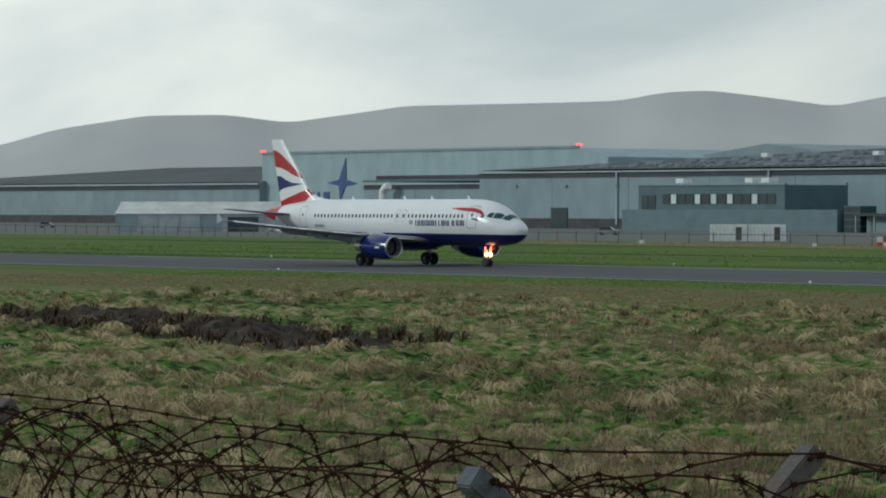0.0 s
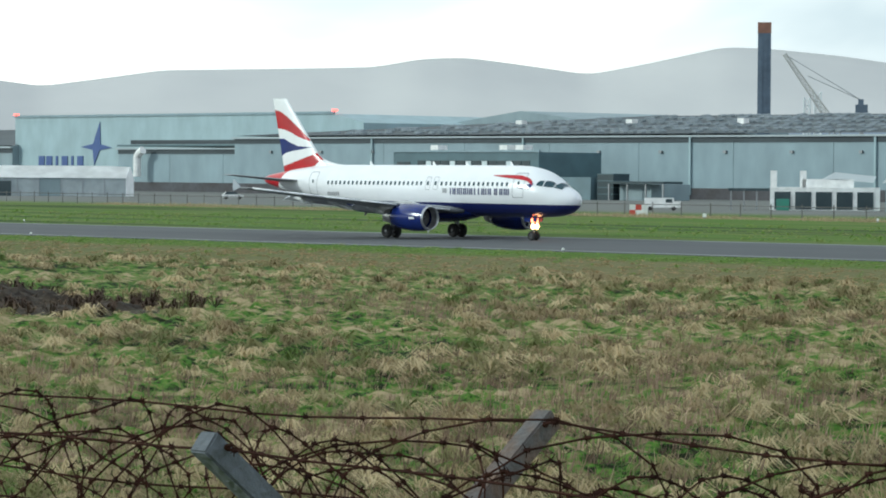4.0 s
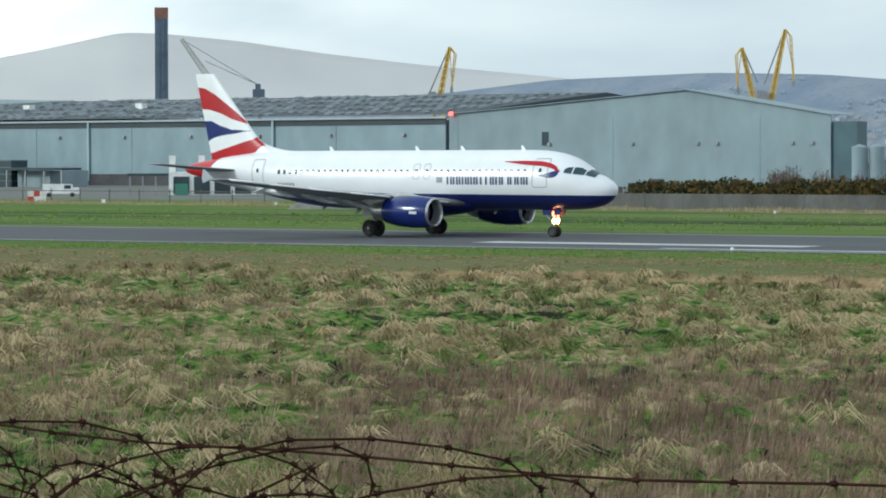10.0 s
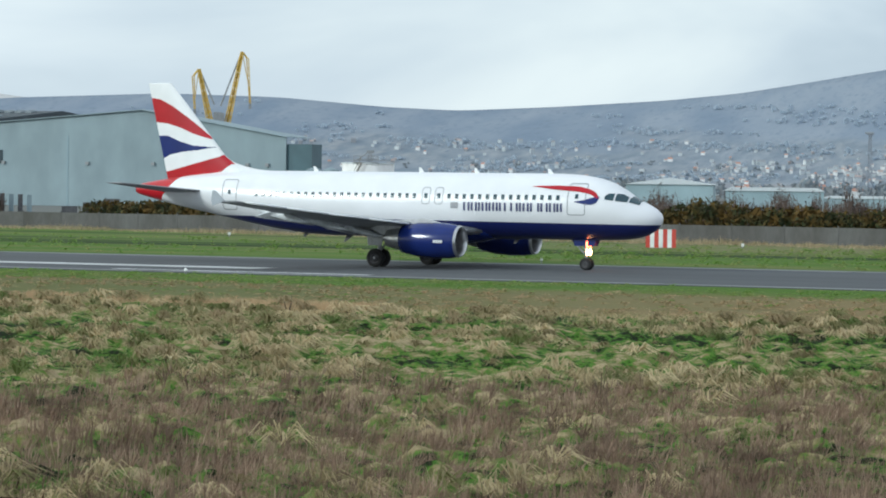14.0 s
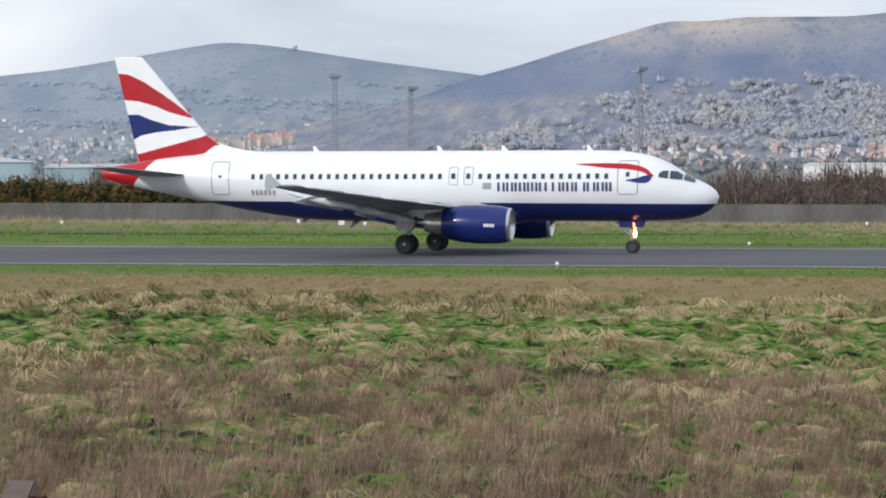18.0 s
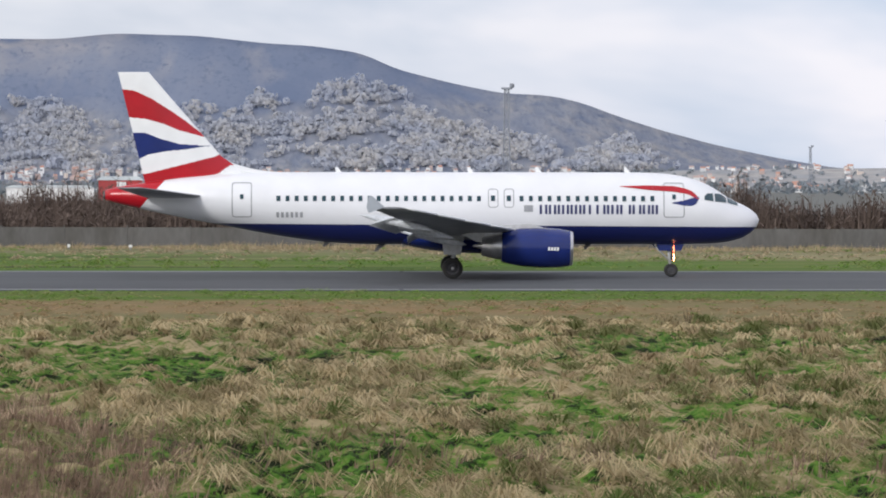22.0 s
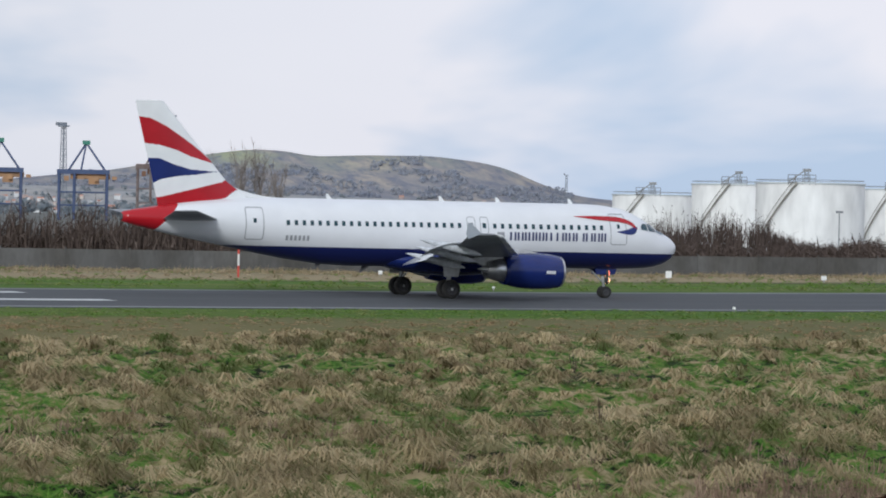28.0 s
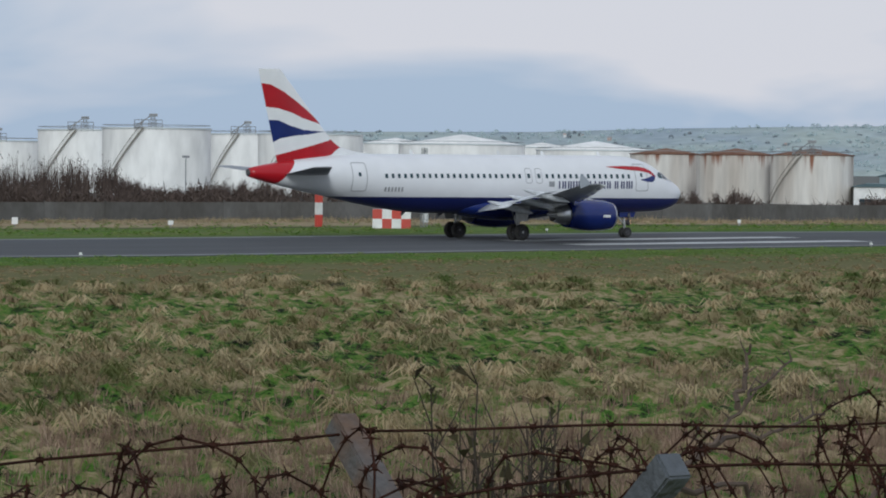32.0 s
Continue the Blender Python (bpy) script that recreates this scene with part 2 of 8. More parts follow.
    col = mixed(ramp_y(204.0, 210.0), col, far)
    side = n.new("ShaderNodeMapRange")
    side.inputs["From Min"].default_value, side.inputs["From Max"].default_value = -30.0, 60.0
    l.new(sep.outputs["X"], side.inputs["Value"])
    strip = mixed(ramp_y(226.0, 234.0), col, (0.30, 0.245, 0.15))
    col = mixed(side.outputs["Result"], col, strip)
    dry = mixed(nz(0.2, 0.35, 0.7, (0.3, 1, 1)), (0.22, 0.185, 0.11), (0.14, 0.15, 0.065))
    inner = n.new("ShaderNodeMapRange")
    inner.inputs["From Min"].default_value, inner.inputs["From Max"].default_value = -170.0, -60.0
    l.new(sep.outputs["X"], inner.inputs["Value"])
    col = mixed(inner.outputs["Result"], col, mixed(ramp_y(244.0, 262.0), col, dry))
    col = mixed(ramp_y(330.0, 360.0), col, (0.16, 0.165, 0.155))
    l.new(col, b.inputs["Base Color"])
    bp = n.new("ShaderNodeBump")
    bp.inputs["Strength"].default_value, bp.inputs["Distance"].default_value = 0.6, 0.1
    l.new(nz(3.0, 0.0, 1.0), bp.inputs["Height"])
    l.new(bp.outputs["Normal"], b.inputs["Normal"])
    return m


GRASS = grass_material()
ASPHALT = mat("runway_asphalt", (0.044, 0.048, 0.054), 0.9, second=(0.062, 0.067, 0.073), scale=0.12, scale2=2.5, bump=0.2, stretch=(0.15, 1, 1))
LINE_PAINT = mat("line_paint", (0.58, 0.59, 0.59), 0.7, second=(0.36, 0.37, 0.37), scale=0.6, scale2=6.0, stretch=(0.3, 1, 1))
EDGE_STRIP = mat("edge_strip", (0.20, 0.205, 0.21), 0.85, second=(0.12, 0.124, 0.13), scale=0.25, scale2=4.0, stretch=(0.3, 1, 1))
make_ground()


def slab(name, x0, x1, y0, y1, z, material, label, category):
    xs = [x0, -300, 0] + [90 + 5 * i for i in range(18)] + [x1]
    verts = [(x, y, ground_height(x, y) + dz) for x in xs for y, dz in ((y0, -0.02), (y0, z), (y1, z), (y1, -0.02))]
    faces = [(i * 4 + k, i * 4 + 4 + k, i * 4 + 5 + k, i * 4 + 1 + k) for i in range(len(xs) - 1) for k in range(3)]
    return tagged(raw(name, verts, faces, material), label, category, kind="structure")


slab("runway", -1400, 1400, RUNWAY_NEAR, RUNWAY_FAR, 0.03, ASPHALT, "grey asphalt runway with worn white markings", "runway")


def draped(x0, x1, y0, y1):
    """A painted bar 5 mm proud of the runway, following its rise."""
    bm = bmesh.new()
    rows = []
    n = 6
    for i in range(n + 1):
        x = x0 + (x1 - x0) * i / n
        g = ground_height(x, 180)
        rows.append([bm.verts.new((x, y, g + dz)) for y, dz in ((y0, 0.02), (y0, 0.038), (y1, 0.038), (y1, 0.02))])
    for a, b in zip(rows, rows[1:]):
        for k in range(3):
            bm.faces.new((a[k], b[k], b[k + 1], a[k + 1]))
    return bm


def markings():
    road = bpy.data.objects["runway"]
    for x0, x1, y0, y1 in ((-118, -94, 171, 174), (-100, -83, 164.5, 165.4), (32, 56, 172.6, 175.4), (33, 38, 165.0, 165.7), (132, 158, 170.0, 173.0),
                           (134, 160, 180.0, 183.0), (30, 55, 187, 190)):
        part("white_marking", draped(x0, x1, y0, y1), LINE_PAINT, road, "worn white painted bar")
    for y0, y1 in ((161.5, 163.3), (194.6, 197.0)):
        for i in range(-9, 8):
            part("edge_strip", draped(i * 32.0 + 0.1, i * 32.0 + 31.9, y0, y1), EDGE_STRIP, road, "worn pale strip along the runway edge")


# ---- hills ----
def hill_point(az, k, distance, depth, table, rough, bottom=0.0, crest=False):
    """A point of a hill's face: k runs from its foot to its skyline."""
    top = EYE_Z + distance * math.tan(radians(soft_steps(az, table, 0.22)))
    r = distance - depth * (1 - k)
    h = radians(az)
    d = wobble(r * math.sin(h), r * math.cos(h), 0.0032) * rough * (0.2 + math.sin(math.pi * min(1, k * 0.98)))
    return place(az, r, bottom + (top - bottom) * k ** 1.1 * (r / distance) + d * top * (0.012 if crest else 0.10))


def hill(name, label, distance, depth, table, material, rough, bottom=0.0, step=0.12):
    """A range of hills: its skyline as (heading, degrees above level), with slopes and gullies in front."""
    a0, a1 = table[0][0], table[-1][0]
    n = int((a1 - a0) / step)
    rows = 16
    verts, faces = [], []
    for j in range(rows + 1):
        k = j / rows
        for i in range(n + 1):
            az = a0 + (a1 - a0) * i / n
            verts.append(hill_point(az, k, distance, depth, table, rough, bottom, j == rows))
    # the lee side
    for i in range(n + 1):
        az = a0 + (a1 - a0) * i / n
        verts.append(place(az, distance + 300, -5))
    w = n + 1
    for j in range(rows + 1):
        for i in range(n):
            faces.append((j * w + i, j * w + i + 1, (j + 1) * w + i + 1, (j + 1) * w + i))
    ob = raw(name, verts, faces, material, smooth=True)
    return tagged(ob, label, "hill", kind="structure")


# Hill tones have the distance haze mixed in: paler and greyer than bare ground.
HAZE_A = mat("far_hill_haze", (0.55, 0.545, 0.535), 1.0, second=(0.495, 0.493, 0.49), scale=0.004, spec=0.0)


def hillside_material(name, upper_a, upper_b, wood_dark, wood_light, wood_top, dry_x, dry_z, dry_color, wave_high=75.0, puff=0.055, relief=0.7):
    """Heath above, puffs of bare woods below, a dry crest on one side; the tones given carry painted haze."""
    m = bpy.data.materials.new(name)
    m.use_nodes = True
    n, l = m.node_tree.nodes, m.node_tree.links
    b = n["Principled BSDF"]
    b.inputs["Roughness"].default_value, b.inputs["Specular IOR Level"].default_value = 1.0, 0.0
    geo = n.new("ShaderNodeNewGeometry")
    sep = n.new("ShaderNodeSeparateXYZ")
    l.new(geo.outputs["Position"], sep.inputs[0])

    def tex(scale, detail, lo, hi, stretch=(1, 1, 1)):
        mp = n.new("ShaderNodeMapping")
        mp.inputs["Scale"].default_value = stretch
        l.new(geo.outputs["Position"], mp.inputs["Vector"])
        t = n.new("ShaderNodeTexNoise")
        t.inputs["Scale"].default_value, t.inputs["Detail"].default_value = scale, detail
        l.new(mp.outputs["Vector"], t.inputs["Vector"])
        return span(t.outputs["Fac"], lo, hi)

    def span(value, lo, hi):
        r = n.new("ShaderNodeMapRange")
        r.inputs["From Min"].default_value, r.inputs["From Max"].default_value = lo, hi
        l.new(value, r.inputs["Value"])
        return r.outputs["Result"]

    def times(a, c):
        x = n.new("ShaderNodeMath")
        x.operation = "MULTIPLY"
        l.new(a, x.inputs[0])
        l.new(c, x.inputs[1])
        return x.outputs[0]

    def mixed(fac, a, c):
        x = n.new("ShaderNodeMix")
        x.data_type = "RGBA"
        l.new(fac, x.inputs["Factor"])
        for sock, val in ((x.inputs["A"], a), (x.inputs["B"], c)):
            if isinstance(val, tuple):
                sock.default_value = (*val, 1)
            else:
                l.new(val, sock)
        return x.outputs["Result"]

    wave = n.new("ShaderNodeMath")
    wave.operation = "MULTIPLY_ADD"
    wave.inputs[1].default_value = -wave_high
    l.new(tex(0.0045, 3.0, 0.25, 0.75), wave.inputs[0])
    l.new(sep.outputs["Z"], wave.inputs[2])
    low = span(wave.outputs[0], wood_top, wood_top - 22.0)
    puffs = tex(puff, 5.0, 0.34, 0.66, (1, 0.4, 1))
    upper = mixed(tex(0.014, 6.0, 0.36, 0.62, (1, 0.35, 0.8)), upper_a, upper_b)
    woods = mixed(puffs, wood_dark, wood_light)
    woods = mixed(tex(0.006, 3.0, 0.38, 0.62), woods, mixed(puffs, wood_dark, tuple((p + 2 * q) / 3 for p, q in zip(wood_light, upper_b))))
    col = mixed(low, upper, woods)
    dry = times(times(span(sep.outputs["X"], *dry_x), span(sep.outputs["Z"], *dry_z)), tex(0.012, 5.0, 0.36, 0.55))
    col = mixed(dry, col, dry_color)
    # pale scree in the gullies, and a fine speckle of heath and stone
    scree = times(span(sep.outputs["Z"], dry_z[0] - 30.0, dry_z[1] - 10.0), tex(0.022, 6.0, 0.53, 0.68, (1, 0.3, 0.3)))
    col = mixed(scree, col, tuple((p + 2 * q) / 3 for p, q in zip(dry_color, upper_b)))
    speck = mixed(tex(0.16, 4.0, 0.5, 0.72, (1, 0.4, 1)), col, tuple(0.86 * p for p in upper_a))
    col = mixed(tex(0.03, 3.0, 0.3, 0.7), col, speck)
    l.new(col, b.inputs["Base Color"])
    bp = n.new("ShaderNodeBump")
    bp.inputs["Strength"].default_value, bp.inputs["Distance"].default_value = relief, 7.0
    l.new(times(low, puffs), bp.inputs["Height"])
    l.new(bp.outputs["Normal"], b.inputs["Normal"])
    return m


# The blue-grey of these slopes is haze painted over heath, woods and houses.
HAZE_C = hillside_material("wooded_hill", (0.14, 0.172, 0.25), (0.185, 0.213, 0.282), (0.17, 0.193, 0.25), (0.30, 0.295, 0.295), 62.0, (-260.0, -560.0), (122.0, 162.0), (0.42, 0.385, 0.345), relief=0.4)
HAZE_B = hillside_material("mid_hill_heath_haze", (0.20, 0.243, 0.305), (0.265, 0.30, 0.35), (0.195, 0.23, 0.27), (0.31, 0.325, 0.34), 40.0, (-900.0, -1500.0), (300.0, 400.0), (0.3, 0.3, 0.28), 60.0, 0.05, 0.25)
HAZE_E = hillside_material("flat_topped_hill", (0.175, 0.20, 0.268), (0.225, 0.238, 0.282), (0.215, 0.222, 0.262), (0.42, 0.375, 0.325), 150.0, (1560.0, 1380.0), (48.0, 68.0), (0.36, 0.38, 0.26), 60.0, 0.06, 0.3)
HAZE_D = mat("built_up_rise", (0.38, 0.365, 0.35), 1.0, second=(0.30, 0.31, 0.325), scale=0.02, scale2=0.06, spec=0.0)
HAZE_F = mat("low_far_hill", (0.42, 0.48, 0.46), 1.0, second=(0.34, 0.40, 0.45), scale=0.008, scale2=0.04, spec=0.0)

HILL_A = [(-64, 0.6), (-60, 0.85), (-58, 1.08), (-57, 1.37), (-55.4, 1.62), (-54, 1.64), (-52.9, 1.5), (-51.6, 1.68), (-50.8, 1.8), (-48, 1.86), (-47, 1.89),
          (-46.2, 2.04), (-45.4, 2.07), (-44.5, 1.96), (-43.2, 1.78), (-42.2, 1.97), (-40.8, 2.28), (-40.0, 2.25), (-38.7, 2.12), (-37.2, 1.9), (-35.5, 1.7), (-33.2, 1.48), (-31, 1.2), (-28, 0.9)]
HILL_B = [(-42, 0.8), (-35, 1.2), (-33.2, 1.42), (-30.4, 1.54), (-28.4, 1.5), (-26.5, 1.35), (-25.2, 1.30), (-23.4, 1.39), (-21.5, 1.52), (-20.2, 1.66), (-19, 1.86),
          (-18.1, 2.02), (-17.3, 2.15), (-16.5, 2.10), (-14.6, 1.81), (-12.8, 1.57), (-11, 1.3), (-7, 0.9)]
HILL_C = [(-16, 0.6), (-14, 1.1), (-12.7, 1.55), (-12.1, 1.7), (-11.1, 2.02), (-10.1, 2.3), (-9.4, 2.5), (-8.6, 2.49), (-8.1, 2.56), (-6.1, 2.56), (-5.1, 2.67), (-3.6, 2.63),
          (-2.4, 2.5), (-1.6, 2.46), (-0.7, 2.33), (-0.1, 2.05), (0.9, 1.8), (1.8, 1.62), (2.6, 1.59), (3.2, 1.46), (3.8, 1.23), (4.6, 0.97), (5.6, 0.7), (6.6, 0.49), (7.6, 0.31), (10, 0.15)]
HILL_D = [(2, 0.1), (5, 0.26), (9, 0.3), (13, 0.33), (15.5, 0.36), (19, 0.3), (24, 0.2), (30, 0.15)]
HILL_E = [(14, 0.2), (16, 0.45), (17.8, 0.64), (18.8, 0.83), (19.6, 0.97), (20.3, 1.06), (20.9, 1.04), (21.35, 0.95), (22.3, 0.99), (23.5, 1.0), (24.4, 0.9), (24.9, 0.78), (25.4, 0.55), (26.1, 0.33), (28, 0.15)]
HILL_F = [(24, 0.1), (28, 0.3), (31, 0.5), (33.8, 0.62), (37, 0.65), (39, 0.73), (41.5, 0.79), (43.2, 0.82), (48, 0.75), (56, 0.5)]


def hills():
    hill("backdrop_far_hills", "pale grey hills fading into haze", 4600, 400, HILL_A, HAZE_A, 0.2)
    hill("backdrop_mountain", "heath mountain tinted blue-grey for haze, with fields low down", 4300, 520, HILL_B, HAZE_B, 0.22)
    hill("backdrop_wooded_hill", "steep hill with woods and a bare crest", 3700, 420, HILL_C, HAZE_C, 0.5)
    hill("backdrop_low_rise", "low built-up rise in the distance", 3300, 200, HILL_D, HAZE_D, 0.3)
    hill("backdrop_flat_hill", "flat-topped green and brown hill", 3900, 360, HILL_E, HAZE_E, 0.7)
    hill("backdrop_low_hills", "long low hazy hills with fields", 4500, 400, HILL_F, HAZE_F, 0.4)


hills()
# ---- the airliner ----
HULL = [(0.0, 3.22, 3.30, 0.03), (-0.15, 2.86, 3.60, 0.38), (-0.5, 2.50, 3.90, 0.75), (-1.0, 2.22, 4.17, 1.06), (-1.7, 2.02, 4.47, 1.38), (-2.4, 1.93, 4.98, 1.60),
        (-3.2, 1.89, 5.42, 1.77), (-4.2, 1.87, 5.75, 1.89), (-5.5, 1.86, 5.95, 1.96), (-7.0, 1.86, 6.0, 1.975), (-23.0, 1.86, 6.0, 1.975), (-25.0, 1.98, 6.0, 1.975),
        (-27.0, 2.24, 6.0, 1.95), (-29.0, 2.58, 5.98, 1.82), (-31.0, 2.98, 5.9, 1.6), (-33.0, 3.36, 5.7, 1.28), (-35.0, 3.76, 5.44, 0.87), (-36.5, 4.1, 5.2, 0.58), (-37.3, 4.3, 5.06, 0.42), (-37.57, 4.42, 4.94, 0.27)]


def hull(x, k):
    """Column k of the hull's table at x."""
    t = [(row[0], row[k]) for row in HULL][::-1]
    return soft_steps(x, t, 0.25) if x < -1.2 else steps(x, t)


def on_side(x, z, side=-1, out=0.012):
    """The point of the hull's skin at x and height z."""
    b, t, w = hull(x, 1), hull(x, 2), hull(x, 3)
    c, h = (b + t) / 2, (t - b) / 2
    k = max(-0.999, min(0.999, (z - c) / h))
    return Vector((x, side * (w * math.sqrt(1 - k * k) + out), z + out * k))


def livery_material():
    """White paint above a dark blue belly, with a red tail cone."""
    m = mat("hull_paint", (0.775, 0.785, 0.81), 0.28, second=(0.735, 0.745, 0.77), scale=0.7, object_space=True)
    n, l = m.node_tree.nodes, m.node_tree.links
    b = n["Principled BSDF"]
    white = b.inputs["Base Color"].links[0].from_socket
    co = n.new("ShaderNodeTexCoord")
    sep = n.new("ShaderNodeSeparateXYZ")
    l.new(co.outputs["Object"], sep.inputs[0])

    def above(a, ka, c, kc, limit):
        x = n.new("ShaderNodeMath")
        x.operation = "MULTIPLY"
        x.inputs[1].default_value = ka
        l.new(a, x.inputs[0])
        y = n.new("ShaderNodeMath")
        y.operation = "MULTIPLY_ADD"
        y.inputs[1].default_value = kc
        l.new(c, y.inputs[0])
        l.new(x.outputs[0], y.inputs[2])
        g = n.new("ShaderNodeMath")
        g.operation = "LESS_THAN"
        g.inputs[1].default_value = limit
        l.new(y.outputs[0], g.inputs[0])
        return g.outputs[0]

    def over(fac, a, c):
        x = n.new("ShaderNodeMix")
        x.data_type = "RGBA"
        l.new(fac, x.inputs["Factor"])
        l.new(a, x.inputs["A"])
        x.inputs["B"].default_value = (*c, 1)
        return x.outputs["Result"]

    blue = over(above(sep.outputs["Z"], 1, sep.outputs["X"], 0.006, 2.87), white, (0.012, 0.018, 0.105))
    red = over(above(sep.outputs["X"], 1, sep.outputs["Z"], -0.9, -39.1), blue, (0.42, 0.008, 0.016))
    l.new(red, b.inputs["Base Color"])
    return m


HULL_PAINT = livery_material()
WHITE_GLOSS = mat("white_gloss", (0.80, 0.81, 0.82), 0.3, second=(0.75, 0.76, 0.77), scale=0.9, object_space=True)
BLUE_GLOSS = mat("blue_gloss", (0.012, 0.026, 0.155), 0.18, second=(0.01, 0.02, 0.12), scale=0.8, object_space=True)
RED_GLOSS = mat("red_gloss", (0.42, 0.008, 0.018), 0.22, second=(0.36, 0.007, 0.015), scale=0.8, object_space=True)
WING_GREY = mat("wing_grey", (0.25, 0.26, 0.28), 0.35, second=(0.19, 0.20, 0.215), scale=0.9, scale2=7, object_space=True)
TAIL_GREY = mat("tail_grey", (0.27, 0.28, 0.30), 0.35, second=(0.22, 0.225, 0.24), scale=0.9, scale2=7, object_space=True)
FLAP_PALE = mat("flap_pale", (0.66, 0.68, 0.71), 0.35, second=(0.52, 0.54, 0.57), scale=0.8, scale2=6, object_space=True)
FENCE_TIP = mat("fence_tip_grey", (0.36, 0.39, 0.44), 0.35, second=(0.30, 0.33, 0.37), scale=1.5, object_space=True)
DARK_GREY = mat("dark_grey", (0.10, 0.10, 0.105), 0.6, second=(0.06, 0.06, 0.065), scale=2, object_space=True)
BARE_METAL = mat("bare_metal", (0.62, 0.62, 0.63), 0.3, 0.9, second=(0.5, 0.5, 0.5), scale=3, object_space=True)
GEAR_GREY = mat("gear_grey", (0.55, 0.56, 0.57), 0.45, second=(0.42, 0.42, 0.42), scale=4, object_space=True)
HUB_DARK = mat("hub_dark", (0.06, 0.06, 0.065), 0.6, second=(0.035, 0.035, 0.04), scale=4, object_space=True)
RUBBER = mat("tyre_rubber", (0.022, 0.022, 0.024), 0.9, second=(0.035, 0.033, 0.03), scale=4, object_space=True)
CABIN_GLASS = mat("cabin_glass", (0.02, 0.05, 0.07), 0.12, second=(0.03, 0.07, 0.085), scale=2, object_space=True)
SEAM = mat("seam_grey", (0.34, 0.35, 0.37), 0.5, second=(0.28, 0.29, 0.31), scale=2, object_space=True)
LETTER_BLUE = mat("letter_blue", (0.022, 0.03, 0.11), 0.4, second=(0.045, 0.05, 0.15), scale=2, object_space=True)
TAXI_GLOW = glow("taxi_lamp", (1.0, 0.46, 0.20), 14.0)
TAXI_RED = glow("upper_taxi_lamp", (1.0, 0.17, 0.07), 9.0)
BEACON_GLOW = glow("red_lamp", (1.0, 0.07, 0.05), 6.0)


def side_patch(name, outline_top, outline_low, material, parent, label="", side=-1, n=14, out=0.024):
    """A painted band on the hull between two curves of (x, z)."""
    x0 = max(min(p[0] for p in outline_top), min(p[0] for p in outline_low))
    x1 = min(max(p[0] for p in outline_top), max(p[0] for p in outline_low))
    verts, faces = [], []
    for i in range(n + 1):
        x = x0 + (x1 - x0) * i / n
        a, b = steps(x, outline_top), steps(x, outline_low)
        for j in range(4):
            verts.append(on_side(x, a + (b - a) * j / 3, side, out))
    for i in range(n):
        for j in range(3):
            q = (i * 4 + j, i * 4 + j + 1, i * 4 + j + 5, i * 4 + j + 4)
            faces.append(q if side < 0 else q[::-1])
    ob = raw(name, verts, faces, material, parent, smooth=True)
    if label:
        ob["label"] = label
    return ob


def side_panel(name, x0, x1, z0, z1, material, parent, label="", side=-1, out=0.028):
    return side_patch(name, [(x0, z1), (x1, z1)], [(x0, z0), (x1, z0)], material, parent, label, side, max(1, int((x1 - x0) / 0.3)), out)


def side_frame(name, x0, x1, z0, z1, parent, side=-1, w=0.05):
    """The seam round a door: a thin rounded frame."""
    bm = bmesh.new()
    pts, r = [], 0.16
    for cx, cz, a0 in ((x1 - r, z1 - r, 0), (x0 + r, z1 - r, 90), (x0 + r, z0 + r, 180), (x1 - r, z0 + r, 270)):
        for k in range(4):
            a = radians(a0 + 30 * k)
            pts.append((cx + r * math.cos(a), cz + r * math.sin(a), math.cos(a), math.sin(a)))
    dense = []
    for p, q in zip(pts, pts[1:] + pts[:1]):
        m = max(1, int(math.hypot(q[0] - p[0], q[1] - p[1]) / 0.25))
        for k in range(m):
            u = k / m
            dense.append(tuple(p[c] + (q[c] - p[c]) * u for c in range(4)))
    outer = [bm.verts.new(on_side(x, z, side, 0.016)) for x, z, _, _ in dense]
    inner = [bm.verts.new(on_side(x - w * a, z - w * b, side, 0.016)) for x, z, a, b in dense]
    n = len(dense)
    for k in range(n):
        bm.faces.new((outer[k], outer[(k + 1) % n], inner[(k + 1) % n], inner[k]))
    return part(name, bm, SEAM, parent)


def section(le, te, y, z, thick, drop=0.0, n=9):
    """A wing section: a closed loop of points at span y."""
    up, low = [], []
    for k in range(n):
        u = 0.5 - 0.5 * math.cos(math.pi * k / (n - 1))
        t = thick * 2.6 * (math.sqrt(u) * (1 - u) * 0.6 + 0.08 * (1 - u))
        x = le + (te - le) * u
        base = z - drop * u * u
        up.append((x, y, base + t * 0.62))
        low.append((x, y, base - t * 0.38))
    return up + low[-2:0:-1]


def spun(bm, profile, sides, m):
    """A body of revolution round the x axis: profile of (x, radius)."""
    rings = [[m @ Vector((x, r * math.cos(k * math.tau / sides), r * math.sin(k * math.tau / sides))) for k in range(sides)] for x, r in profile]
    loft(bm, rings, True, False)


FIN_RED_1 = ([(-37.2, 10.82), (-35.9, 10.66), (-34.9, 10.2), (-33.8, 9.5), (-33.0, 8.95), (-31.9, 8.1)], [(-37.2, 9.2), (-36.5, 9.16), (-35.3, 9.05), (-34.2, 8.75), (-33.3, 8.38), (-31.9, 8.0)])
FIN_BLUE = ([(-37.2, 8.25), (-35.3, 8.25), (-34.4, 7.9), (-33.3, 7.6), (-31.8, 7.5)], [(-37.2, 6.3), (-35.9, 6.6), (-35.1, 7.0), (-34.0, 7.2), (-32.9, 7.3), (-31.8, 7.48)])
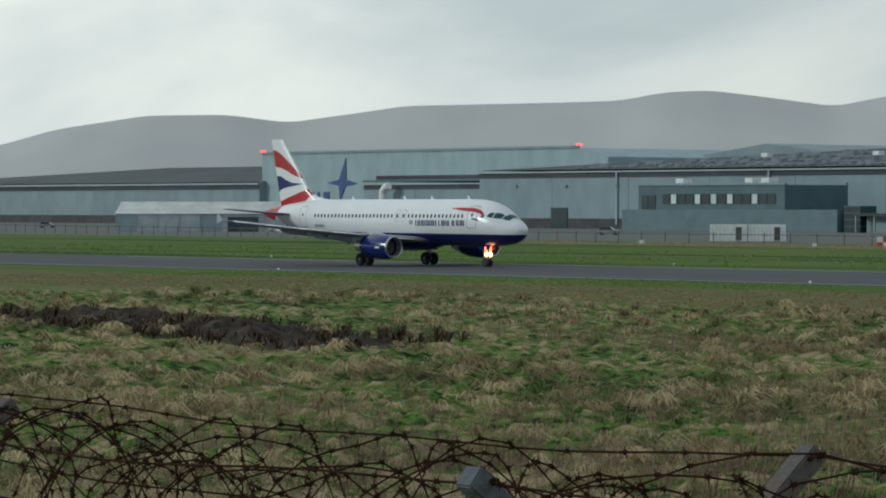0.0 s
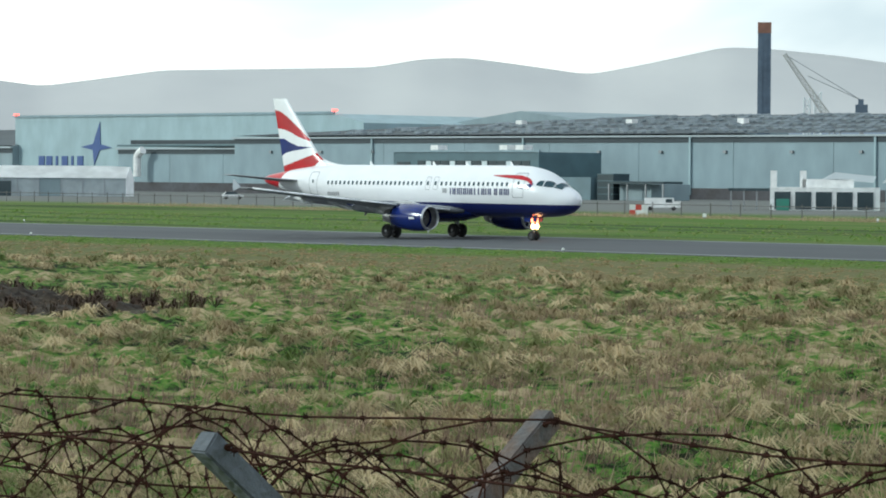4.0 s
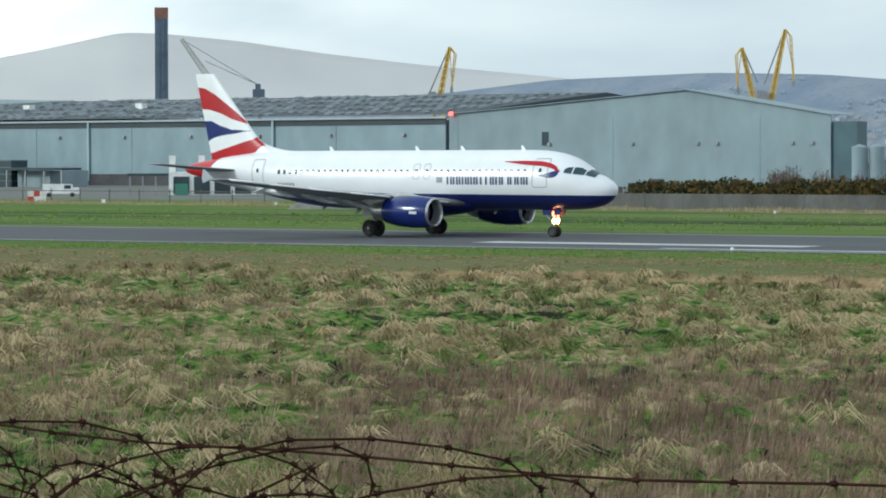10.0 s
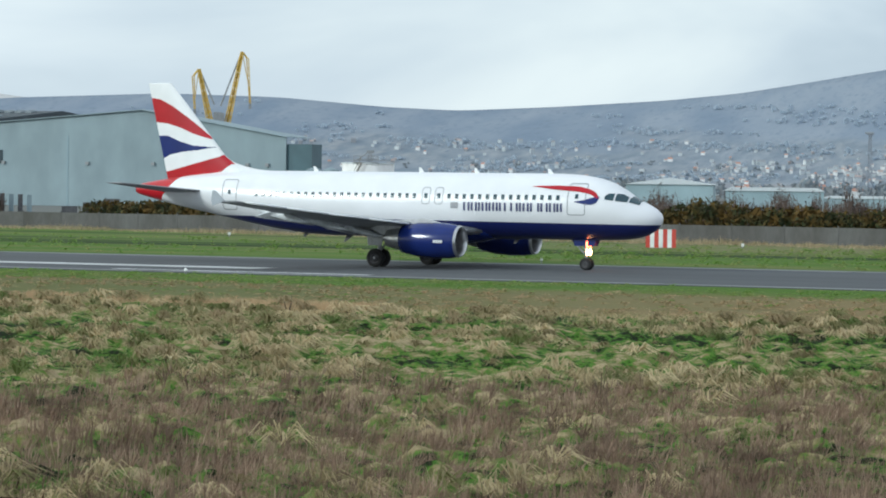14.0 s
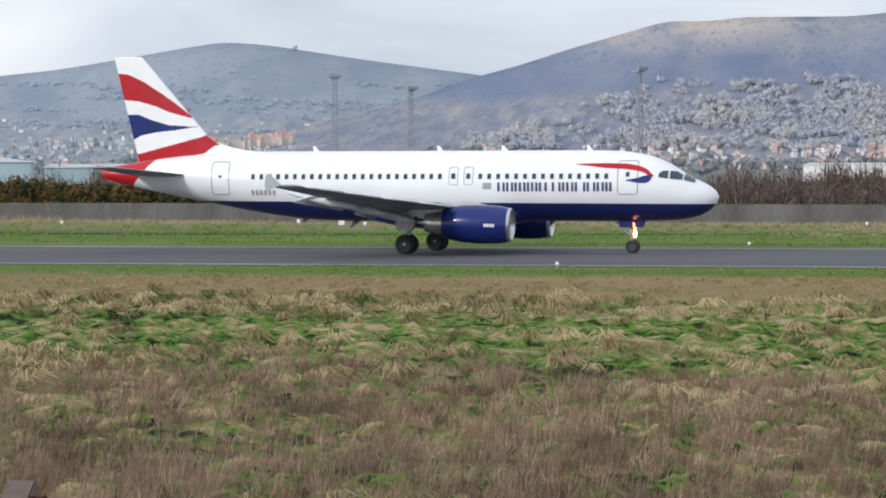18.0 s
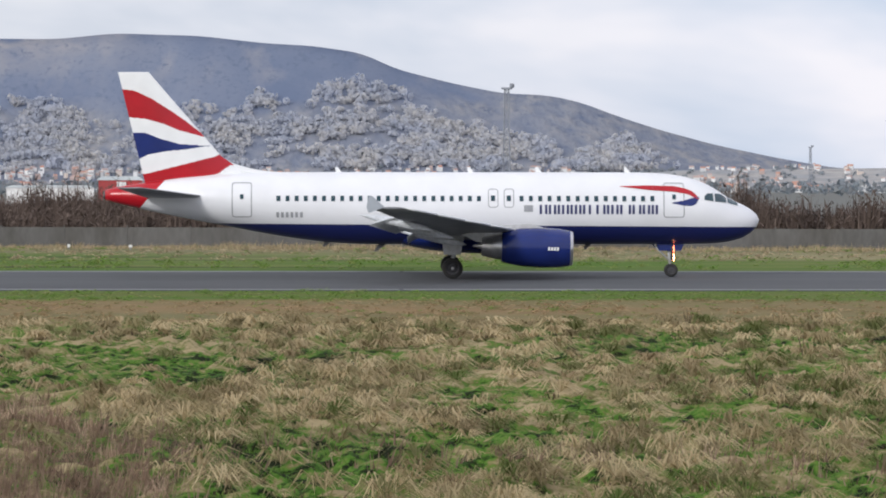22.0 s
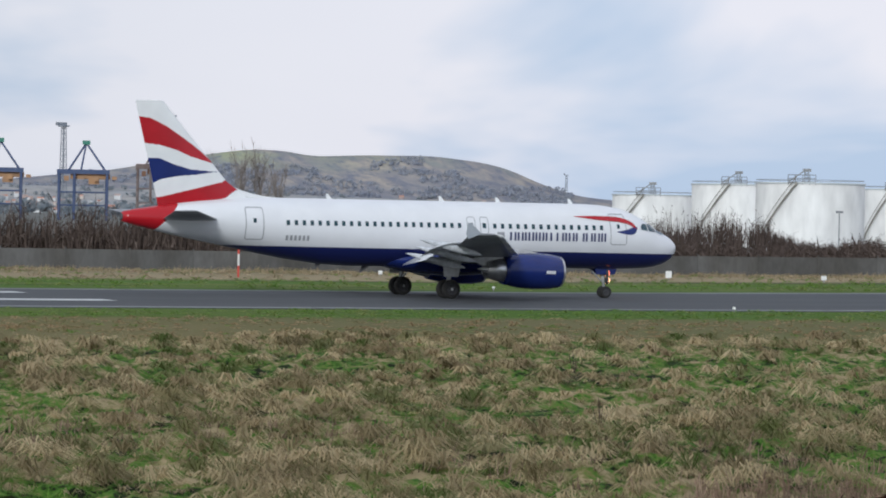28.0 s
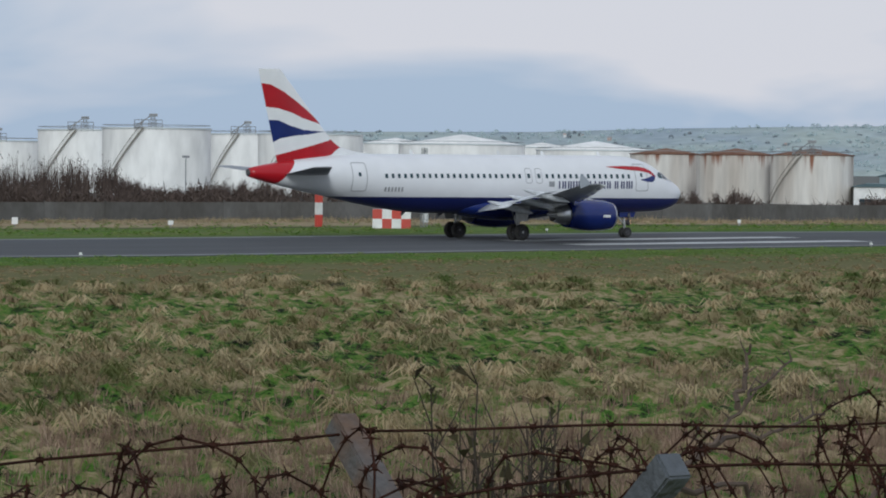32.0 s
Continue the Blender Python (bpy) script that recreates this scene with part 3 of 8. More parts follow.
FIN_RED_2 = ([(-37.2, 5.7), (-35.8, 5.8), (-35.0, 5.95), (-34.0, 6.2), (-32.8, 6.5), (-31.3, 6.88), (-30.3, 7.4)], [(-37.2, 4.9), (-34.65, 5.0), (-33.8, 5.3), (-32.9, 5.56), (-31.8, 5.75), (-31.1, 5.9), (-30.4, 6.4)])


def between(x, z, pair, x_end):
    return x < x_end and steps(x, pair[1]) < z < steps(x, pair[0])


def make_fin(plane):
    """The fin, in a fine grid so that the painted waves keep clean edges."""
    nu, nv = 110, 170
    bm = bmesh.new()
    sides = {}
    for s in (-1, 1):
        g = []
        for j in range(nv + 1):
            z = 5.15 + 6.58 * j / nv
            v = (z - 5.55) / 6.18
            le = -29.75 - 5.35 * v - 0.5 * max(0, 0.22 - v) / 0.22 * -1.6
            te = -35.35 - 1.5 * v
            row = []
            for i in range(nu + 1):
                u = i / nu
                x = le + (te - le) * u
                t = (0.34 - 0.2 * v) * 1.9 * (math.sqrt(u) * (1 - u) + 0.05 * (1 - u))
                row.append(bm.verts.new((x, s * (t + 0.004), z)))
            g.append(row)
        sides[s] = g
        for j in range(nv):
            for i in range(nu):
                q = (g[j][i], g[j][i + 1], g[j + 1][i + 1], g[j + 1][i])
                f = bm.faces.new(q if s < 0 else q[::-1])
                c = f.calc_center_median()
                if between(c.x, c.z, FIN_RED_1, -31.95) or between(c.x, c.z, FIN_RED_2, -30.2):
                    f.material_index = 1
                elif between(c.x, c.z, FIN_BLUE, -31.6):
                    f.material_index = 2
    a, b = sides[-1], sides[1]
    for i in range(nu):
        bm.faces.new((a[nv][i], a[nv][i + 1], b[nv][i + 1], b[nv][i]))
    for j in range(nv):
        bm.faces.new((a[j][nu], b[j][nu], b[j + 1][nu], a[j + 1][nu]))
        bm.faces.new((a[j][0], a[j + 1][0], b[j + 1][0], b[j][0]))
    return part("tail_fin", bm, (WHITE_GLOSS, RED_GLOSS, BLUE_GLOSS), plane, "white fin with wavy red and blue bands", smooth=True)


def wheel(parent, x, y, r, width, hub_r):
    """A wheel as a part of the airliner that turns about its axle."""
    w = part("wheel", wheel_body(r * 0.62, width * 0.8), HUB_DARK, parent, "dark aircraft wheel hub")
    w.location = (x, y, r)
    bm = bmesh.new()
    prof = [(-0.5, 0.62), (-0.5, 0.80), (-0.42, 0.93), (-0.22, 1.0), (0.22, 1.0), (0.42, 0.93), (0.5, 0.80), (0.5, 0.62)]
    rings = [[(r * q * math.cos(k * math.tau / 28), width * o, r * q * math.sin(k * math.tau / 28)) for k in range(28)] for o, q in prof]
    loft(bm, rings + rings[:1], True, False)
    part("tyre", bm, RUBBER, w, "black tyre", smooth=True)
    bm = bmesh.new()
    for k in range(6):
        a = k * math.tau / 6
        rod(bm, (hub_r * math.cos(a), -width * 0.5, hub_r * math.sin(a)), (hub_r * math.cos(a), width * 0.5, hub_r * math.sin(a)), 0.03)
    part("hub_bolts", bm, DARK_GREY, w)
    return w


def wheel_body(r, width):
    bm = bmesh.new()
    prof = [(-0.5, 0.25), (-0.5, 0.5), (-0.3, 0.7), (-0.45, 1.0), (0.45, 1.0), (0.3, 0.7), (0.5, 0.5), (0.5, 0.25)]
    rings = [[(r * q * math.cos(k * math.tau / 20), width * o, r * q * math.sin(k * math.tau / 20)) for k in range(20)] for o, q in prof]
    loft(bm, rings)
    return bm


def make_plane():
    plane = thing("airliner", pose(-210.9, 185.5, 0.03), "white twin-jet airliner, blue belly, red and blue tail, rolling on runway", "airplane")
    # hull
    bm = bmesh.new()
    xs = [0, -0.06, -0.15, -0.3, -0.5, -0.75] + [-1.0 - 0.35 * i for i in range(18)] + [-8 - 1.0 * i for i in range(15)] + [-23 - 0.6 * i for i in range(24)] + [-37.2, -37.57]
    rings = []
    for x in xs:
        b, t, w = hull(x, 1), hull(x, 2), hull(x, 3)
        rings.append([(x, w * math.cos(k * math.tau / 44), (b + t) / 2 + (t - b) / 2 * math.sin(k * math.tau / 44)) for k in range(44)])
    loft(bm, rings)
    bmesh.ops.recalc_face_normals(bm, faces=bm.faces)
    part("fuselage", bm, HULL_PAINT, plane, "glossy white fuselage with dark blue belly", smooth=True)
    # belly fairing
    bm = bmesh.new()
    rings = []
    for i in range(15):
        u = i / 14
        x = -10.6 - 10.6 * u
        s = math.sin(math.pi * min(max(u, 0.02), 0.98)) ** 0.45
        rings.append([(x, 2.05 * s * math.cos(k * math.tau / 28), 2.35 - 0.1 * s + 0.92 * s * math.sin(k * math.tau / 28)) for k in range(28)])
    loft(bm, rings)
    bmesh.ops.recalc_face_normals(bm, faces=bm.faces)
    part("belly_fairing", bm, BLUE_GLOSS, plane, "dark blue belly fairing", smooth=True)
    make_fin(plane)
    # fillet before the fin
    bm = bmesh.new()
    rings = []
    for i in range(8):
        u = i / 7
        x = -27.4 - 3.9 * u
        rings.append([(x, 0.10 + 0.12 * u, 5.85), (x, 0.03, 6.0 + 0.95 * u * u), (x, -0.03, 6.0 + 0.95 * u * u), (x, -0.10 - 0.12 * u, 5.85)])
    loft(bm, rings)
    bmesh.ops.recalc_face_normals(bm, faces=bm.faces)
    part("fin_fillet", bm, WHITE_GLOSS, plane, smooth=True)
    # wings and tailplanes
    for s in (-1, 1):
        bm = bmesh.new()
        secs = [(-11.6, -18.9, 1.2, 2.25, 0.85, 0.1), (-12.3, -18.95, 2.0, 2.35, 0.8, 0.12), (-14.6, -19.1, 6.4, 2.8, 0.46, 0.1), (-17.6, -20.6, 11.8, 3.4, 0.28, 0.04), (-20.55, -22.2, 16.9, 4.05, 0.16, 0.0)]
        loft(bm, [[(x, s * y, z) for x, y, z in section(a, b, y, z, t, d)] for a, b, y, z, t, d in secs])
        bmesh.ops.recalc_face_normals(bm, faces=bm.faces)
        wing = part("wing", bm, WING_GREY, plane, "grey swept wing", smooth=True)
        for a, b, y0, y1, z, sag in ((-18.75, -20.2, 2.3, 6.2, 2.5, 0.55), (-18.95, -20.9, 6.6, 11.6, 3.0, 0.45)):
            bm = bmesh.new()
            dx = (y1 - y0) * (0.02 if y0 < 5 else 0.29)
            rings = [[(x - o, s * y, zz) for x, y, zz in section(a + 0.2, b, y, z + q, 0.16, sag)] for y, o, q in ((y0, 0, 0), (y1, dx, (y1 - y0) * 0.11))]
            loft(bm, rings)
            bmesh.ops.recalc_face_normals(bm, faces=bm.faces)
            part("flap", bm, FLAP_PALE, wing, "lowered pale grey flap", smooth=True)
        for y, x, z in ((4.6, -18.3, 2.2), (8.0, -19.1, 2.65), (11.2, -20.2, 3.1)):
            bm = bmesh.new()
            spun(bm, [(1.4, 0.02), (0.9, 0.16), (0.0, 0.24), (-1.4, 0.2), (-2.3, 0.1), (-2.7, 0.01)], 12, pose(x, s * y, z, 0, 12, 0))
            part("flap_fairing", bm, FLAP_PALE, wing, "pale flap track fairing", smooth=True)
        bm = bmesh.new()
        prism(bm, [(-21.45, 4.1), (-22.12, 4.7), (-22.3, 4.72), (-22.4, 4.1), (-22.3, 3.8)], 0.07, pose(0, s * 16.9 - 0.045, 0))
        part("wingtip_fence", bm, FENCE_TIP, wing, "pale grey wingtip fence")
        # slats along the leading edge, and spoiler panels lying on the upper skin
        edge = lambda y: (steps(y, [(q[2], q[0]) for q in secs]), steps(y, [(q[2], q[3]) for q in secs]))
        for y0, y1 in ((2.5, 5.2), (6.5, 9.0), (9.1, 11.6), (11.7, 14.2), (14.3, 16.6)):
            bm = bmesh.new()
            rings = []
            for y in (y0, y1):
                x, z = edge(y)
                c = 0.85 - 0.022 * y
                rings.append([(px, s * y, pz) for px, _, pz in section(x + 0.42, x + 0.42 - c, y, z - 0.04, 0.17, -0.14)])
            loft(bm, rings)
            bmesh.ops.recalc_face_normals(bm, faces=bm.faces)
            part("slat", bm, WHITE_GLOSS, wing, "white leading edge slat", smooth=True)
        bm = bmesh.new()
        secs = [(-31.5, -35.1, 0.5, 4.5, 0.3, 0), (-32.0, -35.4, 1.4, 4.6, 0.28, 0), (-34.9, -36.4, 6.22, 5.08, 0.12, 0)]
        loft(bm, [[(x, s * y, z) for x, y, z in section(a, b, y, z, t, d)] for a, b, y, z, t, d in secs])
        bmesh.ops.recalc_face_normals(bm, faces=bm.faces)
        part("tailplane", bm, TAIL_GREY, plane, "grey tailplane", smooth=True)
        # engine
        m = pose(-13.0, s * 5.75, 1.78, 0, 1.5, 0)
        bm = bmesh.new()
        spun(bm, [(1.80, 0.98), (1.2, 1.08), (0.2, 1.12), (-0.9, 1.07), (-1.7, 0.93), (-2.0, 0.86), (-2.0, 0.80), (-1.0, 0.82)], 32, m)
        eng = part("engine", bm, BLUE_GLOSS, plane, "dark blue engine cowl", smooth=True)
        bm = bmesh.new()
        spun(bm, [(1.80, 0.985), (1.93, 0.95), (1.97, 0.90), (1.9, 0.85), (1.5, 0.82), (1.2, 0.83)], 32, m)
        part("intake_lip", bm, BARE_METAL, eng, "polished metal intake lip", smooth=True)
        bm = bmesh.new()
        spun(bm, [(1.45, 0.01), (1.25, 0.14), (0.95, 0.26), (0.93, 0.85)], 24, m)
        part("fan", bm, DARK_GREY, eng, "dark engine fan", smooth=True)
        bm = bmesh.new()
        spun(bm, [(-1.2, 0.82), (-2.4, 0.68), (-3.1, 0.52), (-3.1, 0.45), (-2.6, 0.44), (-2.6, 0.28), (-3.6, 0.05)], 24, m)
        part("exhaust", bm, BARE_METAL, eng, "bare metal exhaust", smooth=True)
        bm = bmesh.new()
        prism(bm, [(-12.0, 2.75), (-13.5, 3.1), (-15.2, 3.0), (-17.2, 2.5), (-16.4, 2.1), (-14.5, 1.9), (-12.6, 2.2)], 0.36, pose(0, s * 5.75 - 0.18, 0))
        part("pylon", bm, GEAR_GREY, eng)
        bm = bmesh.new()
        for k in range(4):
            box(bm, 0.55 + k * 0.16, 0.67 + k * 0.16, s * 1.095, s * 1.13, -0.12, 0.06)
        bmesh.ops.transform(bm, matrix=m, verts=bm.verts)
        part("maker_mark", bm, WHITE_GLOSS, eng, "small white bars")
        # main gear
        bm = bmesh.new()
        rod(bm, (-17.7, s * 3.8, 0.6), (-17.55, s * 3.7, 2.6), 0.13, 10)
        rod(bm, (-17.7, s * 3.8, 0.9), (-17.2, s * 2.2, 2.4), 0.06, 8)
        rod(bm, (-17.7, s * 3.15, 0.58), (-17.7, s * 4.45, 0.58), 0.09, 10)
        part("main_gear_leg", bm, GEAR_GREY, plane, "grey main landing gear leg", smooth=True)
        bm = bmesh.new()
        prism(bm, [(-18.35, 2.6), (-17.0, 2.6), (-17.25, 1.35), (-18.2, 1.35)], 0.05, pose(0, s * 4.32, 0))
        part("gear_door", bm, GEAR_GREY, plane, "pale grey gear door")
        # doors and windows
        for x0, x1, z0, z1 in ((-5.65, -4.45, 3.42, 5.4), (-30.25, -29.1, 3.42, 5.4)):
            d = side_frame("cabin_door", x0, x1, z0, z1, plane, s)
            side_panel("door_window", (x0 + x1) / 2 - 0.1, (x0 + x1) / 2 + 0.1, 4.45, 4.72, CABIN_GLASS, d, "", s)
        for x0 in (-15.65, -14.75):
            d = side_frame("overwing_exit", x0, x0 + 0.58, 3.98, 5.05, plane, s, 0.04)
            side_panel("exit_window", x0 + 0.16, x0 + 0.40, 4.35, 4.66, CABIN_GLASS, d, "", s)
        row = [-27.58 + 0.5185 * i for i in range(23)] + [-13.75 + 0.533 * i for i in range(15)]
        for x in row:
            side_panel("cabin_window", x - 0.11, x + 0.11, 4.34, 4.64, CABIN_GLASS, plane, "", s)
        for top, low in (([(-3.28, 4.62), (-3.1, 4.78), (-2.76, 4.78)], [(-3.28, 4.42), (-2.76, 4.34)]), ([(-2.66, 4.78), (-2.3, 4.74), (-1.98, 4.54)], [(-2.66, 4.33), (-1.98, 4.26)]), ([(-1.9, 4.50), (-1.3, 4.24)], [(-1.9, 4.25), (-1.3, 4.08)])):
            side_patch("cockpit_window", top, low, CABIN_GLASS, plane, "dark cockpit window", s, 6)
        side_patch("ribbon_red", [(-8.1, 5.2), (-6.5, 5.24), (-5.0, 5.2), (-4.2, 5.02), (-3.75, 4.75), (-3.6, 4.5)], [(-8.1, 5.17), (-6.5, 4.98), (-5.0, 4.88), (-4.2, 4.74), (-3.85, 4.52), (-3.6, 4.45)], RED_GLOSS, plane, "red ribbon mark", s, 18)
        side_patch("ribbon_blue", [(-5.15, 4.27), (-4.5, 4.38), (-4.1, 4.5), (-3.6, 4.6)], [(-5.15, 4.23), (-4.5, 4.1), (-4.0, 4.08), (-3.75, 4.22), (-3.6, 4.5)], BLUE_GLOSS, plane, "blue ribbon mark", s, 10)
        # the operator's name as plain bars, one or two to a letter
        x = -12.72
        for wide in ((0.44, 0.42, 0.16, 0.40, 0.16, 0.38, 0.46), (0.52, 0.16, 0.42, 0.62, 0.50, 0.42, 0.36)):
            for k, w in enumerate(wide):
                for a in ((x,) if w < 0.2 else (x, x + w - 0.13)):
                    side_panel("name_bar", a, a + 0.13, 3.62, 4.14, LETTER_BLUE, plane, "dark blue bar", s)
                x += w + 0.085
            x += 0.22
        for k in range(6):
            side_panel("registration_bar", -27.7 + k * 0.27, -27.55 + k * 0.27, 3.42, 3.72, SEAM, plane, "grey bar", s)
        side_panel("crest_mark", -13.6, -13.1, 3.75, 4.12, SEAM, plane, "pale grey crest", s)
    # centre windscreen
    bm = bmesh.new()
    vs = []
    for x, w in ((-1.34, 0.34), (-1.92, 0.62)):
        for y in (-w, -w / 3, w / 3, w):
            t, b, hw = hull(x, 2), hull(x, 1), hull(x, 3)
            vs.append(bm.verts.new((x, y, (t + b) / 2 + (t - b) / 2 * math.sqrt(1 - (y / hw) ** 2) + 0.015)))
    for k in range(3):
        bm.faces.new((vs[k], vs[k + 1], vs[k + 5], vs[k + 4]))
    part("windscreen", bm, CABIN_GLASS, plane, "dark windscreen")
    # nose gear
    bm = bmesh.new()
    rod(bm, (-5.07, 0, 0.38), (-5.25, 0, 2.1), 0.09, 10)
    rod(bm, (-5.1, 0, 0.9), (-6.2, 0, 1.95), 0.05, 8)
    rod(bm, (-5.07, -0.3, 0.38), (-5.07, 0.3, 0.38), 0.06, 8)
    nose = part("nose_gear_leg", bm, GEAR_GREY, plane, "grey nose landing gear leg", smooth=True)
    for y, z in ((-0.24, 1.12), (0.24, 1.12), (-0.24, 1.6), (0.24, 1.6)):
        bm = bmesh.new()
        spun(bm, [(0.06, 0.0), (0.05, 0.17), (0.0, 0.23), (-0.04, 0.2), (-0.05, 0.0)], 16, pose(-4.95, y, z))
        lamp = part("taxi_lamp", bm, TAXI_GLOW if z < 1.4 else TAXI_RED, nose, "glowing orange taxi lamp" if z < 1.4 else "glowing red-orange taxi lamp", smooth=True)
        bm = bmesh.new()
        spun(bm, [(-0.01, 0.24), (-0.06, 0.24), (-0.14, 0.12), (-0.15, 0.0)], 16, pose(-4.95, y, z))
        part("lamp_housing", bm, DARK_GREY, lamp, "dark lamp housing", smooth=True)
    for y in (-0.32, 0.32):
        bm = bmesh.new()
        prism(bm, [(-4.3, 1.95), (-5.9, 1.95), (-5.8, 1.5), (-4.5, 1.5)], 0.04, pose(0, y, 0))
        part("nose_gear_door", bm, BLUE_GLOSS, plane)
    for x in (-7.4, -12.5, -16.4, -24.0):
        bm = bmesh.new()
        prism(bm, [(x, 5.98), (x - 0.35, 5.98), (x - 0.4, 6.3), (x - 0.25, 6.3)], 0.04, pose(0, -0.02, 0))
        part("antenna", bm, WHITE_GLOSS, plane)
    bm = bmesh.new()
    prism(bm, [(-21.4, 1.9), (-21.9, 1.9), (-22.15, 1.45), (-22.0, 1.45)], 0.04, pose(0, -0.02, 0))
    part("drain_mast", bm, DARK_GREY, plane)
    bm = bmesh.new()
    spun(bm, [(0.0, 0.22), (-0.1, 0.24), (-0.12, 0.17), (0.0, 0.0)], 16, pose(-37.56, 0, 4.68))
    part("tail_exhaust", bm, DARK_GREY, plane, "dark exhaust at the tail cone's end", smooth=True)
    for x, z, dz in ((-9.6, 1.86, -0.3), (-24.6, 1.98, -0.26)):
        bm = bmesh.new()
        prism(bm, [(x, z + 0.06), (x - 0.4, z + 0.06), (x - 0.5, z + dz), (x - 0.35, z + dz)], 0.04, pose(0, -0.02, 0))
        part("belly_antenna", bm, DARK_GREY, plane)
    wheels = []
    for y in (-4.26, -3.33, 3.33, 4.26):
        wheels.append((wheel(plane, -17.7, y, 0.58, 0.42, 0.2), -17.7, y, 0.58))
    for y in (-0.25, 0.25):
        wheels.append((wheel(plane, -5.07, y, 0.38, 0.22, 0.13), -5.07, y, 0.38))
    return plane, wheels


airliner, airliner_wheels = make_plane()


def nose_at(t):
    """How far along the runway the nose is: a slow roll that gathers speed."""
    return -210.93 + 8.616 * t + 0.08825 * t * t - 0.0000708 * t ** 3


def motions():
    rows = []
    for i in range(65):
        x = nose_at(i * 0.5)
        front, rear = ground_height(x - 5.07, 185), ground_height(x - 17.7, 185)
        tilt = math.atan2(front - rear, 12.63)
        rows.append((i * 0.5, pose(x, 185.5, 0.03 + front + 5.07 * math.sin(tilt), 0, -math.degrees(tilt), 0)))
    walk(airliner, rows)
    for w, x, y, r in airliner_wheels:
        rows = []
        for i in range(961):
            t = i / 30
            turn = math.degrees((nose_at(t) - nose_at(0)) / r)
            rows.append((t, pose(x, y, r, 0, turn % 360.0, 0)))
        walk(w, rows)


# ---- hangars and works ----
def rust_streaks(name, paint, dirt, rust):
    """Old tank paint: broad dirty runs, and rust bleeding down from the rim in ragged streaks."""
    m = mat(name, paint, 0.75, second=dirt, scale=0.22, scale2=1.1, stretch=(1, 1, 0.12))
    n, l = m.node_tree.nodes, m.node_tree.links
    b = n["Principled BSDF"]
    base = b.inputs["Base Color"].links[0].from_socket
    geo = n.new("ShaderNodeNewGeometry")
    mp = n.new("ShaderNodeMapping")
    mp.inputs["Scale"].default_value = (1, 1, 0.07)
    l.new(geo.outputs["Position"], mp.inputs["Vector"])
    t = n.new("ShaderNodeTexNoise")
    t.inputs["Scale"].default_value, t.inputs["Detail"].default_value = 0.9, 5.0
    l.new(mp.outputs["Vector"], t.inputs["Vector"])
    sep = n.new("ShaderNodeSeparateXYZ")
    l.new(geo.outputs["Position"], sep.inputs[0])
    run = n.new("ShaderNodeMath")
    run.operation = "MULTIPLY_ADD"
    run.inputs[1].default_value = 0.055
    l.new(sep.outputs["Z"], run.inputs[0])
    l.new(t.outputs["Fac"], run.inputs[2])
    r = n.new("ShaderNodeMapRange")
    r.inputs["From Min"].default_value, r.inputs["From Max"].default_value = 0.92, 1.06
    l.new(run.outputs[0], r.inputs["Value"])
    x = n.new("ShaderNodeMix")
    x.data_type = "RGBA"
    l.new(r.outputs["Result"], x.inputs["Factor"])
    l.new(base, x.inputs["A"])
    x.inputs["B"].default_value = (*rust, 1)
    l.new(x.outputs["Result"], b.inputs["Base Color"])
    return m


CLADDING = mat("blue_grey_cladding", (0.225, 0.30, 0.335), 0.55, second=(0.21, 0.28, 0.315), scale=0.03, scale2=0.2, stretch=(1, 1, 0.5))
CLADDING_PALE = mat("pale_cladding", (0.31, 0.41, 0.44), 0.55, second=(0.29, 0.385, 0.415), scale=0.03, scale2=0.2, stretch=(1, 1, 0.5))
CLADDING_GREY = mat("grey_cladding", (0.235, 0.30, 0.325), 0.6, second=(0.215, 0.275, 0.30), scale=0.03, scale2=0.2, stretch=(1, 1, 0.5))
ROOF_DARK = mat("dark_roof", (0.05, 0.065, 0.075), 0.7, second=(0.032, 0.043, 0.052), scale=0.05, scale2=0.6)
ROOF_LIGHT = mat("rooflight_grey", (0.11, 0.135, 0.15), 0.6, second=(0.22, 0.25, 0.27), scale=0.3)
OFFICE_DARK = mat("office_cladding", (0.07, 0.125, 0.145), 0.5, second=(0.06, 0.11, 0.13), scale=0.05, scale2=0.3)
OFFICE_TEAL = mat("office_teal", (0.115, 0.175, 0.20), 0.5, second=(0.10, 0.155, 0.18), scale=0.05, scale2=0.3)
GLASS_DARK = mat("dark_glass", (0.03, 0.045, 0.055), 0.1, second=(0.05, 0.07, 0.08), scale=0.2)
GLASS_LIT = mat("pale_blinds", (0.62, 0.68, 0.68), 0.5, second=(0.5, 0.56, 0.58), scale=0.3)
GUTTER = mat("pale_gutter", (0.62, 0.66, 0.67), 0.5, second=(0.54, 0.58, 0.6), scale=0.2)
EAVES = mat("eaves_grey", (0.36, 0.41, 0.43), 0.5, second=(0.31, 0.355, 0.375), scale=0.2)
WHITE_PAINT = mat("white_paint", (0.80, 0.80, 0.79), 0.6, second=(0.72, 0.72, 0.70), scale=0.2, scale2=1)
TENT_WHITE = mat("tent_canvas", (0.93, 0.935, 0.93), 0.8, second=(0.89, 0.895, 0.89), scale=0.05, scale2=0.3)
MARK_RED = mat("marker_red", (0.55, 0.06, 0.04), 0.6, second=(0.48, 0.07, 0.05), scale=1.0)
NAVY = mat("navy_sign", (0.03, 0.07, 0.22), 0.5, second=(0.04, 0.08, 0.24), scale=0.5)
YELLOW = mat("crane_yellow", (0.60, 0.40, 0.06), 0.6, second=(0.50, 0.34, 0.07), scale=0.5)
